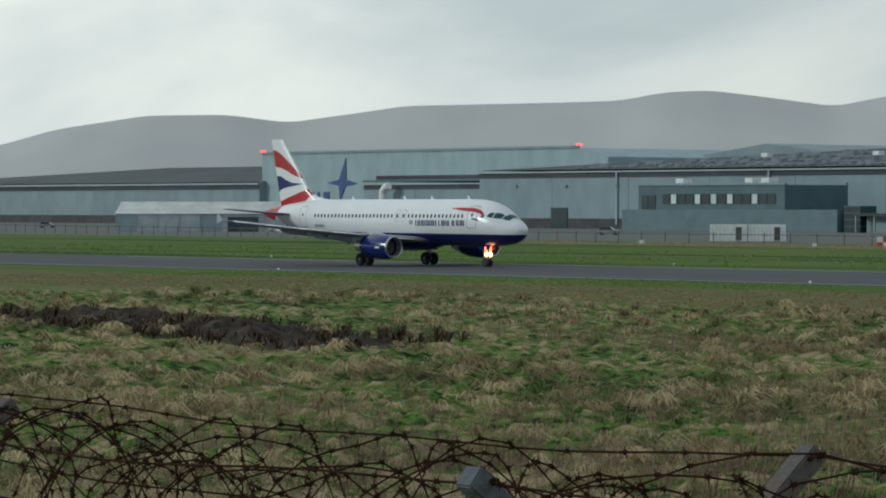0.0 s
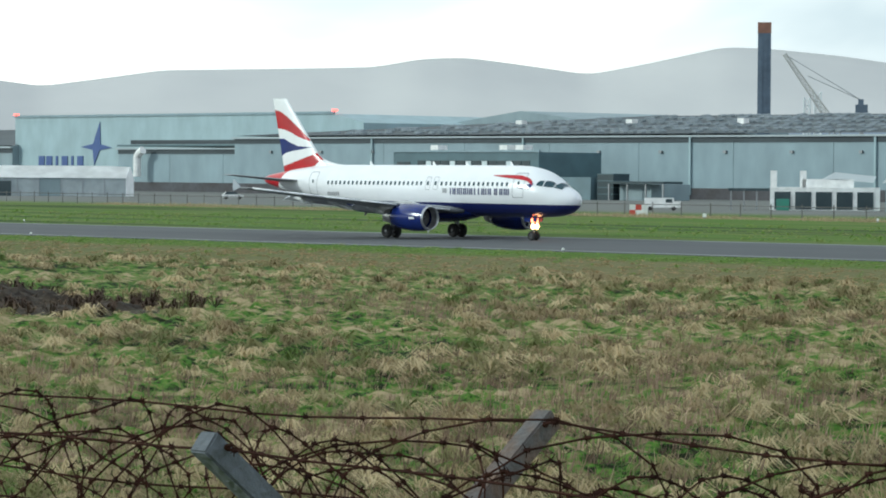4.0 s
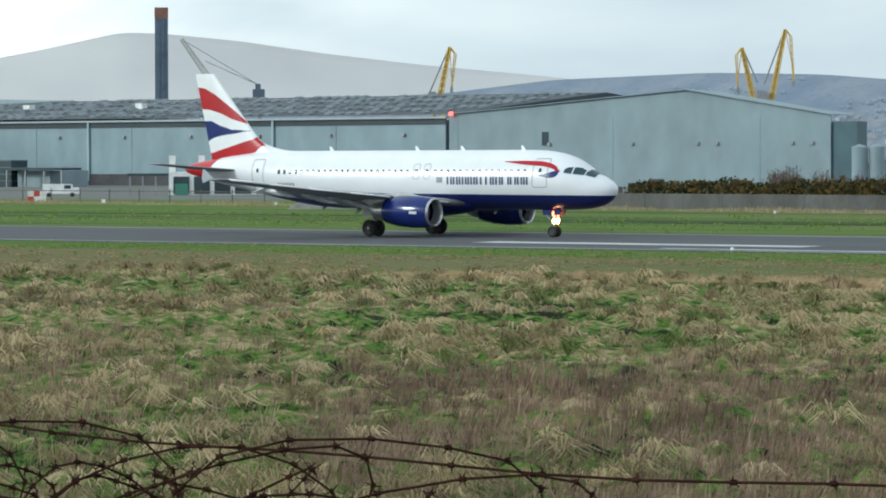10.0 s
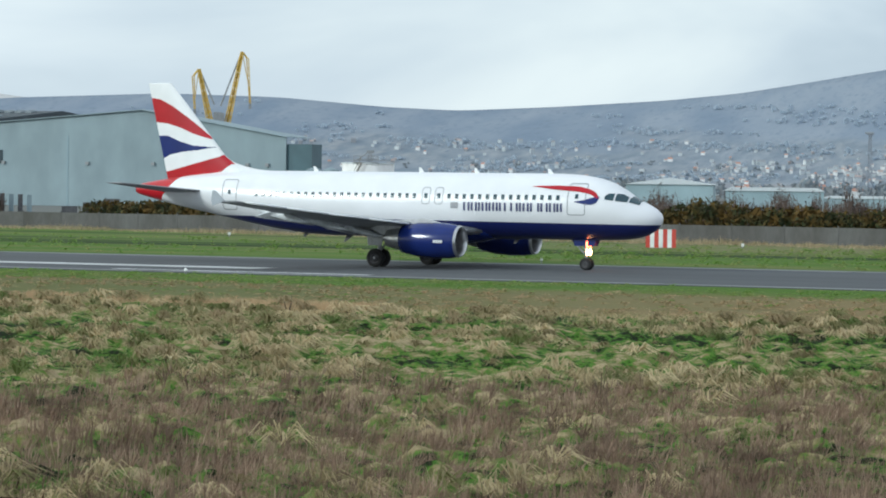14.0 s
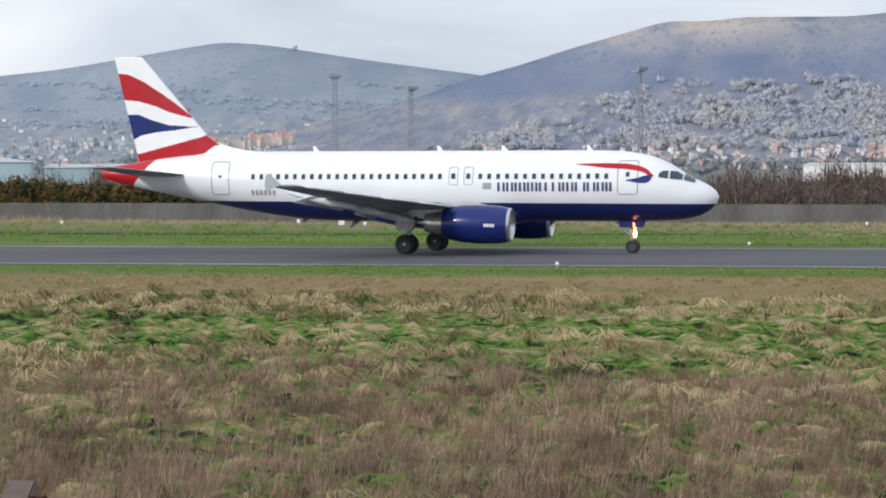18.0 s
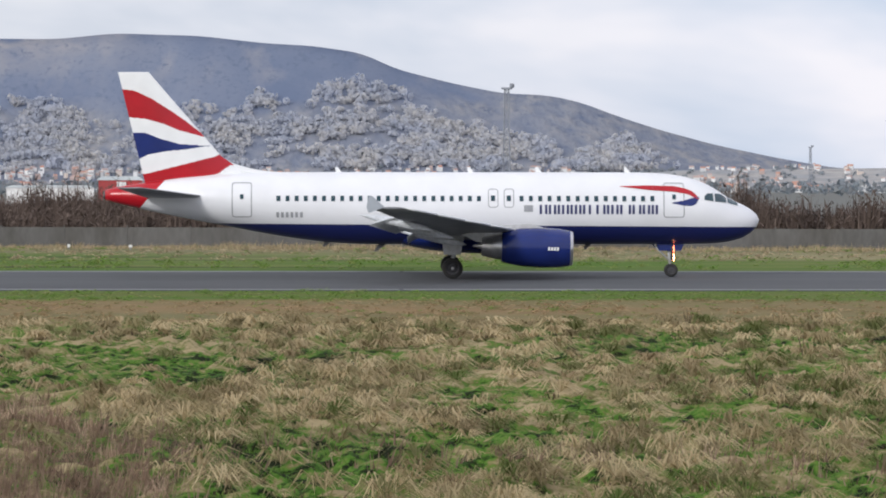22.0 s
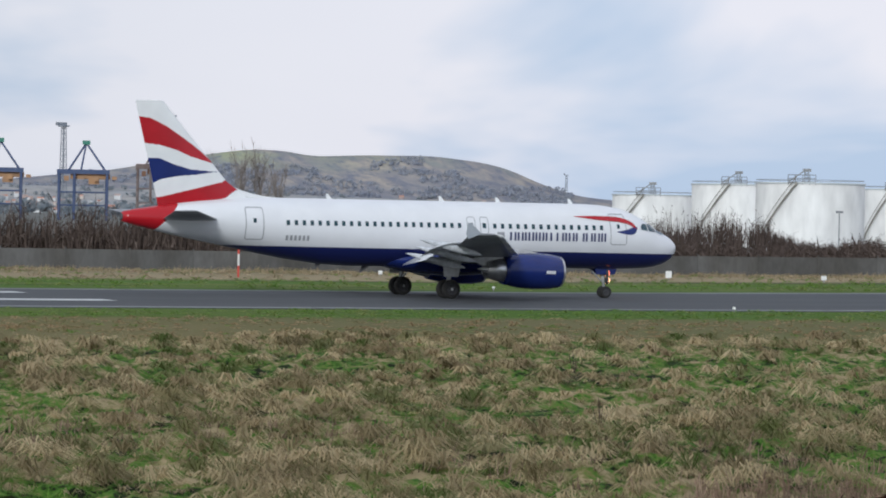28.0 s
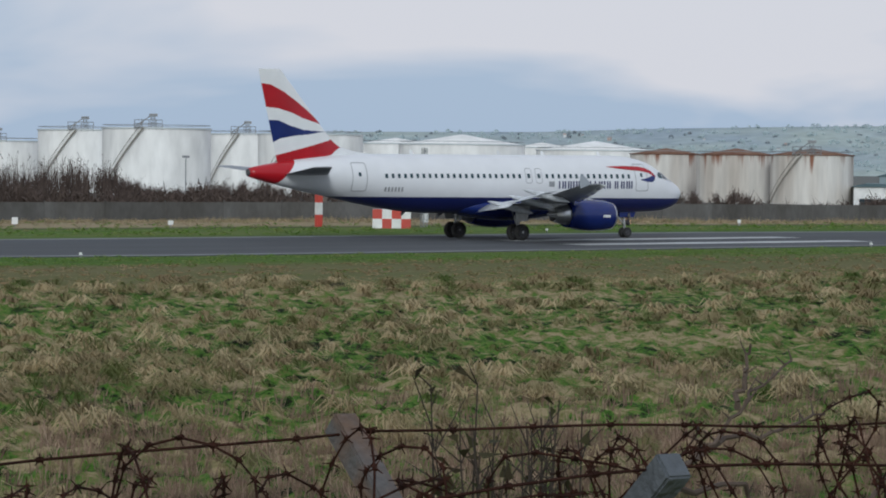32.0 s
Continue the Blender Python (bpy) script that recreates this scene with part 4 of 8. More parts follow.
STEEL_GREY = mat("galvanised_steel", (0.30, 0.31, 0.32), 0.55, 0.3, second=(0.24, 0.25, 0.26), scale=0.5)
JIB_GREY = mat("jib_grey", (0.46, 0.455, 0.43), 0.7, second=(0.40, 0.395, 0.38), scale=0.5)
CHIMNEY_GREY = mat("chimney_concrete", (0.118, 0.155, 0.205), 0.85, second=(0.10, 0.132, 0.175), scale=0.1, scale2=0.6)
TANK_WHITE = mat("tank_white", (0.88, 0.88, 0.865), 0.5, second=(0.845, 0.84, 0.815), scale=0.12, scale2=0.5, stretch=(1, 1, 0.35))
TANK_RUST = rust_streaks("rusty_tank", (0.72, 0.70, 0.66), (0.50, 0.455, 0.405), (0.24, 0.10, 0.055))
TANK_GREY = mat("tank_grey", (0.56, 0.57, 0.60), 0.6, second=(0.50, 0.51, 0.53), scale=0.12, scale2=0.5, stretch=(1, 1, 0.35))
RUST = mat("rust", (0.15, 0.07, 0.045), 0.9, second=(0.22, 0.125, 0.08), scale=0.6, scale2=3)
PLINTH = mat("dark_plinth", (0.09, 0.09, 0.10), 0.9, second=(0.065, 0.06, 0.062), scale=0.2, scale2=1.0)
FENCE_GREY = mat("fence_grey", (0.12, 0.118, 0.115), 0.85, second=(0.078, 0.074, 0.068), scale=0.35, scale2=3.0, stretch=(1, 1, 0.4), per_object=0.12)


def facade(name, label, x0, x1, y, eaves, wall_mat, category="hangar", depth=60.0, joints=6, group=""):
    """A long shed: front wall in bays, gutter, side walls and a pitched roof."""
    th = thing(name, pose(0, 0, 0), label, category, group)
    n = joints
    for i in range(n):
        a, b = x0 + (x1 - x0) * i / n, x0 + (x1 - x0) * (i + 1) / n
        part("wall_panel", boxed(a + 0.06, b - 0.06, y, y + 0.4, 0, eaves), wall_mat, th)
    part("wall_core", boxed(x0 + 0.3, x1 - 0.3, y + 0.4, y + depth, 0, eaves - 0.3), wall_mat, th)
    part("gutter", boxed(x0 - 0.5, x1 + 0.5, y - 0.7, y + 0.3, eaves, eaves + 0.4), EAVES, th, "grey gutter along the eaves")
    # The shadow line under the gutter is a dark strip on the wall.
    part("eaves_shade_band", boxed(x0, x1, y - 0.16, y - 0.01, eaves - 1.2, eaves - 0.02), ROOF_DARK, th, "dark band painting the shade below the gutter")
    part("plinth", boxed(x0, x1, y - 0.14, y - 0.01, 0, 2.5), PLINTH, th, "dark brick plinth")
    return th


def main_works():
    """The long works with a rooflit dark roof."""
    y, e = 540.0, 13.9
    x0, x1 = -632.0, -379.0
    th = facade("aircraft_works", "long blue-grey clad works with dark rooflit roof", x0, x1, y, e, CLADDING, "factory", 60, joints=9)
    # roof: rises to a ridge behind, hipped at one end
    bm = bmesh.new()
    for quad in (((x0, y - 0.3, e + 0.8), (x1, y - 0.3, e + 0.8), (x1, y + 62, 20.2), (-545, y + 62, 20.2)), ((x0, y - 0.3, e + 0.8), (-545, y + 62, 20.2), (-545, y + 124, e), (x0, y + 124, e)),
                 ((x1, y - 0.3, e + 0.8), (x1, y + 124, e + 0.8), (x1, y + 62, 20.2), (x1, y + 61.9, 20.2))):
        bm.faces.new([bm.verts.new(p) for p in quad])
    roof = part("roof", bm, ROOF_DARK, th, "dark profiled roof")
    light = bmesh.new()
    prism(light, [(0, 0), (1.5, 0), (1.5, 0.25), (0.4, 0.6)], 2.6)
    light_me = bpy.data.meshes.new("rooflight")
    light.to_mesh(light_me)
    light_me.materials.append(ROOF_LIGHT)
    rest = bmesh.new()
    for k in range(80):
        for j in range(8):
            u0 = 0.05 + j * 0.12
            x = x0 + 30 + (x1 - x0 - 34) * (k + 0.1 + 0.37 * (j % 3)) / 80
            if x < x0 + 90 * u0 + 12 or (k * 7 + j * 5) % 11 in (0, 3, 4, 8):
                continue
            at = pose(x, y + 62 * u0, e + 0.8 + 5.5 * u0, 5.1, 0, 0)
            if j < 3:
                one = new("rooflight", light_me)
                one.parent, one.matrix_basis = roof, at
            else:
                rest.from_mesh(light_me)
                rest.verts.ensure_lookup_table()
                bmesh.ops.transform(rest, matrix=at, verts=rest.verts[-8:])
    light.free()
    tagged(part("far_rooflight", rest, ROOF_LIGHT, roof), "rows of small grey rooflights", kind="stuff")
    for x in (-523, -560, -488):
        part("roof_vent", boxed(x, x + 2.0, y + 30, y + 32, 17, 18.7), WHITE_PAINT, roof, "white roof vent")
    for x in (-580, -528, -476, -424):
        part("downpipe", boxed(x, x + 0.5, y - 0.5, y - 0.18, 1, e), CLADDING_PALE, th, "pale downpipe")
    for x in (-601, -556):
        part("door_leaf", boxed(x - 3, x + 3, y - 0.3, y, 0, 5.2), GLASS_DARK, th, "dark loading door")
    for i in range(13):
        x = x0 + 14 + i * 19
        part("wall_lamp", boxed(x, x + 0.8, y - 0.5, y, 10.3, 10.9), STEEL_GREY, th)


def gable_hangar():
    """The hangar with its broad gable towards the runway."""
    a, b = place(-35.0, 659), place(-28.25, 625)
    d = (b - a)
    L = d.length
    ang = math.degrees(math.atan2(d.y, d.x))
    th = thing("gable_hangar", pose(a.x, a.y, 0, 0, 0, ang), "broad grey hangar with a low gable", "hangar")
    apex = L * 0.635
    bm = bmesh.new()
    prism(bm, [(0, 0), (L, 0), (L, 13.9), (apex, 19.0), (0, 14.7)], 0.5)
    part("gable_wall", bm, CLADDING_GREY, th, "grey clad gable wall")
    bm = bmesh.new()
    prism(bm, [(-0.2, 14.72), (apex, 19.02), (L + 0.2, 13.92), (L + 0.2, 14.05), (apex, 19.17), (-0.2, 14.87)], 14, pose(0, -0.6, 0))
    part("roof", bm, CLADDING_GREY, th)
    bm = bmesh.new()
    box(bm, 0.2, L - 0.2, 0.6, 12, 0, 12.4)
    part("wall_core", bm, CLADDING_GREY, th)
    for u in (0.02, 0.44, 0.82):
        part("panel_joint", boxed(L * u, L * u + 0.35, -0.06, 0, 0, 13.8), CLADDING, th)
    part("window", boxed(L * 0.255, L * 0.255 + 1.3, -0.2, 0, 8.3, 11.0), GLASS_DARK, th, "small dark window")
    for u in (0.27, 0.49, 0.66, 0.71, 0.9, 0.95):
        part("wall_lamp", boxed(L * u, L * u + 0.7, -0.4, 0, 8.2, 8.8), STEEL_GREY, th)
    part("obstruction_lamp", boxed(0.4, 1.2, -0.9, -0.62, 14.5, 15.2), BEACON_GLOW, th, "glowing red obstruction lamp")
    part("annex", boxed(L + 0.1, L + 5.2, 0.5, 6, 0, 12.6), OFFICE_DARK, th, "dark annex at the corner")


def sign_hangar():
    """The tall hangar that carries a star sign, and its dark-roofed neighbour."""
    y = 610.0
    th = thing("sign_hangar", pose(0, 0, 0), "tall pale hangar with a blue star sign", "hangar")
    x0, x1 = y * math.tan(radians(-53.35)), y * math.tan(radians(-47.2))
    bm = bmesh.new()
    prism(bm, [(x0, 0), (x1, 0), (x1, 19.4), (x1 - 12, 22.0), (x0 + 40, 22.6), (x0, 22.0)], 90, pose(0, y, 0))
    part("wall", bm, CLADDING_PALE, th, "pale blue-grey cladding")
    part("parapet", boxed(x0 - 0.3, x1 - 12, y - 0.4, y + 0.2, 22.0, 22.7), CLADDING, th)
    cx, cz = y * math.tan(radians(-51.92)), 12.8
    for k, (ux, uz, ln) in enumerate(((0.22, 1.0, 7.6), (-0.2, -1.0, 5.6), (1.0, -0.03, 7.6), (-1.0, 0.0, 7.6))):
        bm = bmesh.new()
        px, pz = -uz * 2.0, ux * 1.2
        prism(bm, [(cx + px, cz + pz), (cx + ux * ln, cz + uz * ln), (cx - px, cz - pz), (cx - ux * 0.6, cz - uz * 0.6)], 0.2, pose(0, y - 0.25 - 0.004 * k, 0))
        part("star_sign", bm, NAVY, th, "blue star-shaped sign")
    for k in range(6):
        x = cx - 29.0 + k * 3.9
        wide = 1.0 if k in (2, 4) else 2.9
        x += 0.9 if wide < 2 else 0.0
        part("sign_bar", boxed(x, x + wide, y - 0.25, y, 7.1, 10.0), NAVY, th, "dark blue bar")
    for x in (x0 + 0.5, x1 - 12):
        part("obstruction_lamp", boxed(x, x + 0.8, y - 1, y + 0.4, 22.7, 23.2), BEACON_GLOW, th, "glowing red obstruction lamp")
    part("wall_strip", boxed(x0 + 58, x1 - 14, y - 0.2, y - 0.01, 13.6, 14.8), ROOF_DARK, th, "dark strip along the wall")
    # lower pitched bay behind
    bm = bmesh.new()
    prism(bm, [(x1 - 10, 0), (x1 + 70, 0), (x1 + 70, 18), (x1 + 22, 23.2), (x1 - 10, 19.5)], 60, pose(0, y + 40, 0))
    part("rear_bay", bm, CLADDING_GREY, th, "grey rear bay")
    nb = thing("dark_roof_shed", pose(0, 0, 0), "low clad shed with a dark pitched roof", "shed")
    xa, xb = -1060.0, -818.0
    ya = 607.5
    for i in range(7):
        a, b = xa + (xb - xa) * i / 7, xa + (xb - xa) * (i + 1) / 7
        part("wall_panel", boxed(a + 0.06, b - 0.06, ya, ya + 0.4, 0, 12.4), CLADDING_GREY, nb)
    part("wall_core", boxed(xa, xb, ya + 0.4, ya + 60, 0, 12.2), CLADDING_GREY, nb)
    part("gutter", boxed(xa, xb, ya - 0.8, ya + 0.3, 12.4, 13.0), EAVES, nb)
    bm = bmesh.new()
    for quad in (((xa, ya, 13.3), (xb, ya, 13.3), (xb, ya + 50, 19.2), (xa + 120, ya + 50, 19.2)), ((xa, ya, 13.3), (xa + 120, ya + 50, 19.2), (xa + 120, ya + 100, 13.3), (xa, ya + 100, 13.3))):
        bm.faces.new([bm.verts.new(p) for p in quad])
    part("roof", bm, ROOF_DARK, nb, "dark pitched roof")
    # dark strip for the shadow line under this gutter too
    part("eaves_shade_band", boxed(xa, xb, ya - 0.16, ya - 0.01, 10.9, 12.38), ROOF_DARK, nb, "dark band painting the shade below the gutter")
    part("plinth", boxed(xa, xb, ya - 0.14, ya - 0.01, 0, 2.6), PLINTH, nb, "dark plinth")
    bm = bmesh.new()
    prism(bm, [(0, 12.2), (60, 12.2), (50, 19.1), (0, 13.2)], 0.3, pose(xb, ya + 0.2, 0, 0, 0, 90))
    part("gable", bm, CLADDING_GREY, nb)


def side_works():
    """Lower bay between the sign hangar and the long works."""
    th = facade("link_building", "low clad link building with a pale curved duct", -700.0, -633.0, 556.0, 11.4, CLADDING, "building", 40, joints=3)
    part("roof", boxed(-700, -633, 555.5, 600, 12.25, 12.7), OFFICE_DARK, th)
    bm = bmesh.new()
    pts = [(-688, 553, 4 + 0.9 * k) for k in range(7)] + [(-687.2, 553, 10.4), (-685.5, 553, 11.2)]
    for p, q in zip(pts, pts[1:]):
        rod(bm, p, q, 1.1, 10)
    part("duct", bm, WHITE_PAINT, th, "white curved duct")


def office_block():
    y = 505.0
    xa, xb, xc = y * math.tan(radians(-46.66)), y * math.tan(radians(-44.08)), y * math.tan(radians(-42.7))
    th = thing("office_block", pose(0, 0, 0), "dark teal two-storey office block with window band", "office building")
    part("upper_block", boxed(xa, xb, y, y + 20, 0, 10.2), OFFICE_DARK, th)
    part("roof_edge", boxed(xa - 0.3, xb + 0.3, y - 0.3, y + 0.2, 10.2, 10.7), CLADDING, th)
    part("lower_wing", boxed(xa + 3, xc, y - 8, y - 0.05, 0, 4.8), OFFICE_TEAL, th, "teal ground floor wing")
    for i in range(14):
        a = xa + 8 + i * 2.55
        w = part("window", boxed(a, a + 2.3, y - 0.12, y, 6.0, 8.3), GLASS_DARK, th, "dark office window")
        if i in (1, 4, 6, 8, 11):
            part("blind", boxed(a + 0.3, a + 1.9, y - 0.2, y - 0.125, 6.1, 8.2), GLASS_LIT, w, "pale blind")
    for i in range(2):
        part("window", boxed(xa + 1.2 + i * 2.4, xa + 3.2 + i * 2.4, y - 0.12, y, 3.0, 8.0), GLASS_DARK, th, "tall dark window")
    for x in (xa + 9, xa + 31, xa + 36):
        part("roof_unit", boxed(x, x + 2.4, y + 3, y + 6, 10.2, 11.8), WHITE_PAINT, th, "white roof unit")
    plant = thing("plant_room", pose(xc + 6.5, y - 6, 0), "low grey plant room with pale pipework", "building")
    part("body", boxed(0, 9, 0, 12, 0, 3.4), CLADDING_GREY, plant)
    part("canopy", boxed(-1, 15, -3, 3, 3.5, 4.0), GLASS_DARK, plant, "dark flat canopy")
    for x in (-0.6, 4.6, 9.8, 14.6):
        part("canopy_post", boxed(x, x + 0.3, -2.9, -2.6, 0, 3.5), STEEL_GREY, plant)
    tw = thing("stair_tower", pose(xc + 1.0, y - 7, 0), "dark enclosed stair tower beside the office", "stair tower")
    part("body", boxed(0, 4.6, 0, 5, 0, 5.6), GLASS_DARK, tw)
    for k in range(4):
        part("floor_band", boxed(-0.1, 4.7, -0.1, 5.1, 1.2 + 1.4 * k, 1.36 + 1.4 * k), OFFICE_DARK, tw)


TENT_WALL = mat("tent_wall", (0.36, 0.40, 0.42), 0.5, second=(0.30, 0.34, 0.36), scale=0.1, scale2=0.5)


def tent():
    a, b = place(-55.95, 700), place(-51.4, 690)
    d = b - a
    L = d.length
    th = thing("marquee", pose(a.x, a.y, 0, 0, 0, math.degrees(math.atan2(d.y, d.x))), "long white marquee with sagging roof", "marquee")
    bays = 12
    for i in range(bays):
        u0, u1 = L * i / bays, L * (i + 1) / bays
        part("wall_panel", boxed(u0 + 0.05, u1 - 0.05, 0, 0.08, 0, 3.9), TENT_WALL if i % 4 else CLADDING_GREY, th)
        bm = bmesh.new()
        bm.faces.new([bm.verts.new(p) for p in ((u0, -0.3, 3.9), (u1, -0.3, 3.9), (u1, 6, 6.5 if i < bays - 1 else 6.3), (u0, 6, 6.5))])
        bm.faces.new([bm.verts.new(p) for p in ((u0, 6, 6.5), (u1, 6, 6.5 if i < bays - 1 else 6.3), (u1, 12, 3.9), (u0, 12, 3.9))])
        bmesh.ops.solidify(bm, geom=bm.faces[:], thickness=0.1)
        part("roof_panel", bm, TENT_WHITE, th)
        if i:
            part("frame_post", boxed(u0 - 0.06, u0 + 0.06, -0.08, 0.1, 0, 3.9), STEEL_GREY, th)
    bm = bmesh.new()
    prism(bm, [(0, 0), (12, 0), (12, 3.9), (6, 6.4), (0, 3.9)], 0.1, pose(L, 0, 0, 0, 0, 90))
    part("gable", bm, TENT_WHITE, th)
    part("doorway", boxed(L * 0.44, L * 0.56, -0.12, -0.01, 0, 3.2), GLASS_DARK, th, "dark open doorway")


def yard():
    """Containers, the white plant building, the shed and small yard things."""
    for az in (-45.4, -44.72):
        p = place(az, 490)
        c = thing("container", pose(p.x, p.y, 0, 0, 0, 43), "white shipping container in the works yard", "container", "yard containers")
        part("body", boxed(0, 5.6, 0, 2.4, 0.15, 2.7), WHITE_PAINT, c)
        for k in range(9):
            part("rib", boxed(0.3 + k * 0.6, 0.42 + k * 0.6, -0.06, 0, 0.3, 2.5), GUTTER, c)
        part("door", boxed(3.9, 4.8, -0.1, -0.061, 0.3, 2.3), FENCE_GREY, c)
    # plant building
    a = place(-39.98, 505)
    th = thing("plant_building", pose(a.x, a.y, 0, 0, 0, 39), "low white plant building with vents and dark bays", "building")
    part("body", boxed(0, 17, 0, 10, 0, 3.6), WHITE_PAINT, th)
    for k in range(5):
        part("bay", boxed(0.7 + k * 3.2, 3.2 + k * 3.2, -0.1, -0.004, 0.2, 2.9), GLASS_DARK, th, "dark bay")
    for x, z in ((0, 6.2), (4.6, 6.2)):
        part("vent", boxed(x, x + 1.0, 2, 3, 3.6, z), WHITE_PAINT, th, "white vent stack")
    part("roof_housing", boxed(5, 13, 2, 8, 3.6, 4.9), WHITE_PAINT, th)
    bm = bmesh.new()
    prism(bm, [(8, 4.9), (16, 4.4), (16.5, 5.4), (10, 6.0)], 5, pose(0, 2, 0))
    part("roof_cowl", bm, GUTTER, th)
    part("gantry_roof", boxed(-6.5, 0.4, 0.5, 5, 3.0, 3.4), GLASS_DARK, th, "dark flat canopy")
    for x in (-6.2, -4.2, -2.2):
        part("canopy_post", boxed(x, x + 0.25, 0.6, 0.85, 0, 3.0), STEEL_GREY, th)
    part("green_cabinet", boxed(1.0, 3.0, -2.4, -1.2, 0, 1.8), GREEN_STEEL, th, "dark green cabinet")
    a = place(-37.95, 492)
    sh = thing("clad_shed", pose(a.x, a.y, 0, 0, 0, 36), "pale clad shed with low gable roof", "shed")
    part("wall", boxed(0, 28, 0, 14, 0, 4.4), CLADDING_PALE, sh)
    bm = bmesh.new()
    prism(bm, [(-0.5, 4.4), (28.5, 4.4), (28.5, 4.7), (22, 5.9), (0.5, 5.6)], 15, pose(0, -0.4, 0))
    part("roof", bm, GUTTER, sh)
    part("door", boxed(22.3, 25.5, -0.1, 0, 0, 3.4), DARK_GREY, sh)
    nx, ny = 40, 10
    verts = []
    for j in range(ny + 1):
        for i in range(nx + 1):
            u, w = i / nx, j / ny
            lump = 0.75 + 0.5 * noise.noise(Vector((u * 9, w * 3, 4.0))) + 0.25 * noise.noise(Vector((u * 30, w * 8, 1.0)))
            verts.append((18 * u, 7 * w, 1.75 * math.sin(math.pi * u) ** 0.6 * math.sin(math.pi * w) * max(0.2, lump) - 0.02))
    quads = [(j * (nx + 1) + i, j * (nx + 1) + i + 1, (j + 1) * (nx + 1) + i + 1, (j + 1) * (nx + 1) + i) for j in range(ny) for i in range(nx)]
    bank = raw("gravel_bank", verts, quads, mat("gravel", (0.20, 0.195, 0.18), 0.95, second=(0.12, 0.125, 0.10), scale=0.8, scale2=6, bump=0.5))
    bank.matrix_basis = Matrix.Translation(place(-37.9, 352)) @ pose(0, 0, 0, 0, 0, 36)
    tagged(bank, "low weedy grey gravel bank by the fence", "gravel bank")
    # dark upright stack of frames beside the shed
    a = place(-34.4, 468)
    st = thing("frame_stack", pose(a.x, a.y, 0, 0, 0, 33), "row of dark upright frames in the yard", "stack")
    for k in range(11):
        part("upright_frame", boxed(k * 1.3, k * 1.3 + 0.7, 0, 2.2, 0, 3.5 - 0.05 * k), DARK_GREY if k < 5 or k % 2 else CLADDING_GREY, st)
    a = place(-32.2, 470)
    for k in range(7):
        c = thing("crate", pose(a.x + k * 2.6, a.y + k * 1.6, 0, 0, 0, 30), "dark stacked crate behind the hedge", "crate", "yard crates")
        part("box", boxed(0, 2.2, 0, 2, 0, 1.4 + (k * 37 % 5) * 0.28), DARK_GREY, c)
    tank(-27.25, -26.32, 560, 0.35, TANK_WHITE, "flat", "white storage tank with a diagonal stair", True)
    for k in range(2):
        bm = bmesh.new()
        rod(bm, (0, 0, 0), (0, 0, 7.6), 1.5, 20)
        spun_z(bm, [(7.6, 1.5), (8.1, 0.1)], 20)
        sl = tagged(part("silo", bm, CLADDING_GREY), "grey steel silo beside the hangar", "silo", "silos")
        sl.location = place(-27.74 + 0.3 * k, 600)
    a = place(-22.2, 520)
    ls = thing("low_store", pose(a.x, a.y, 0, 0, 0, 18), "long low pale store shed", "shed")
    part("wall", boxed(0, 14, 0, 10, 0, 5.6), CLADDING_PALE, ls)
    bm = bmesh.new()
    prism(bm, [(-0.4, 5.6), (14.4, 5.6), (7, 6.7)], 10.5, pose(0, -0.3, 0))
    part("roof", bm, GUTTER, ls)


def chimney():
    p = place(-40.1, 905)
    th = thing("chimney", pose(p.x, p.y, 0, 0, 0, 40.1), "tall square dark grey chimney with red-brown top", "chimney")
    part("shaft", boxed(-1.85, 1.85, -1.85, 1.85, 0, 45.2), CHIMNEY_GREY, th)
    for x in (-0.62, 0.62):
        part("rib", boxed(x - 0.12, x + 0.12, -2.0, -1.86, 0, 45), CHIMNEY_GREY, th)
    part("cap", boxed(-1.9, 1.9, -1.9, 1.9, 45.2, 48.2), mat("chimney_cap", (0.26, 0.13, 0.09), 0.8, second=(0.2, 0.1, 0.07), scale=0.5), th, "red-brown chimney top")


def lattice(bm, a, b, w0, w1, bays, r):
    """A square lattice boom from a to b."""
    a, b = Vector(a), Vector(b)
    q = (b - a).to_track_quat("Z", "Y")
    pts = []
    for i in range(bays + 1):
        u = i / bays
        w = (w0 + (w1 - w0) * u) / 2
        pts.append([a + (b - a) * u + q @ Vector((sx * w, sy * w, 0)) for sx, sy in ((-1, -1), (1, -1), (1, 1), (-1, 1))])
    for i in range(bays):
        for k in range(4):
            rod(bm, pts[i][k], pts[i + 1][k], r, 4)
            rod(bm, pts[i][k], pts[i + 1][(k + 1) % 4], r * 0.6, 4)
            rod(bm, pts[i][k], pts[i][(k + 1) % 4], r * 0.6, 4)


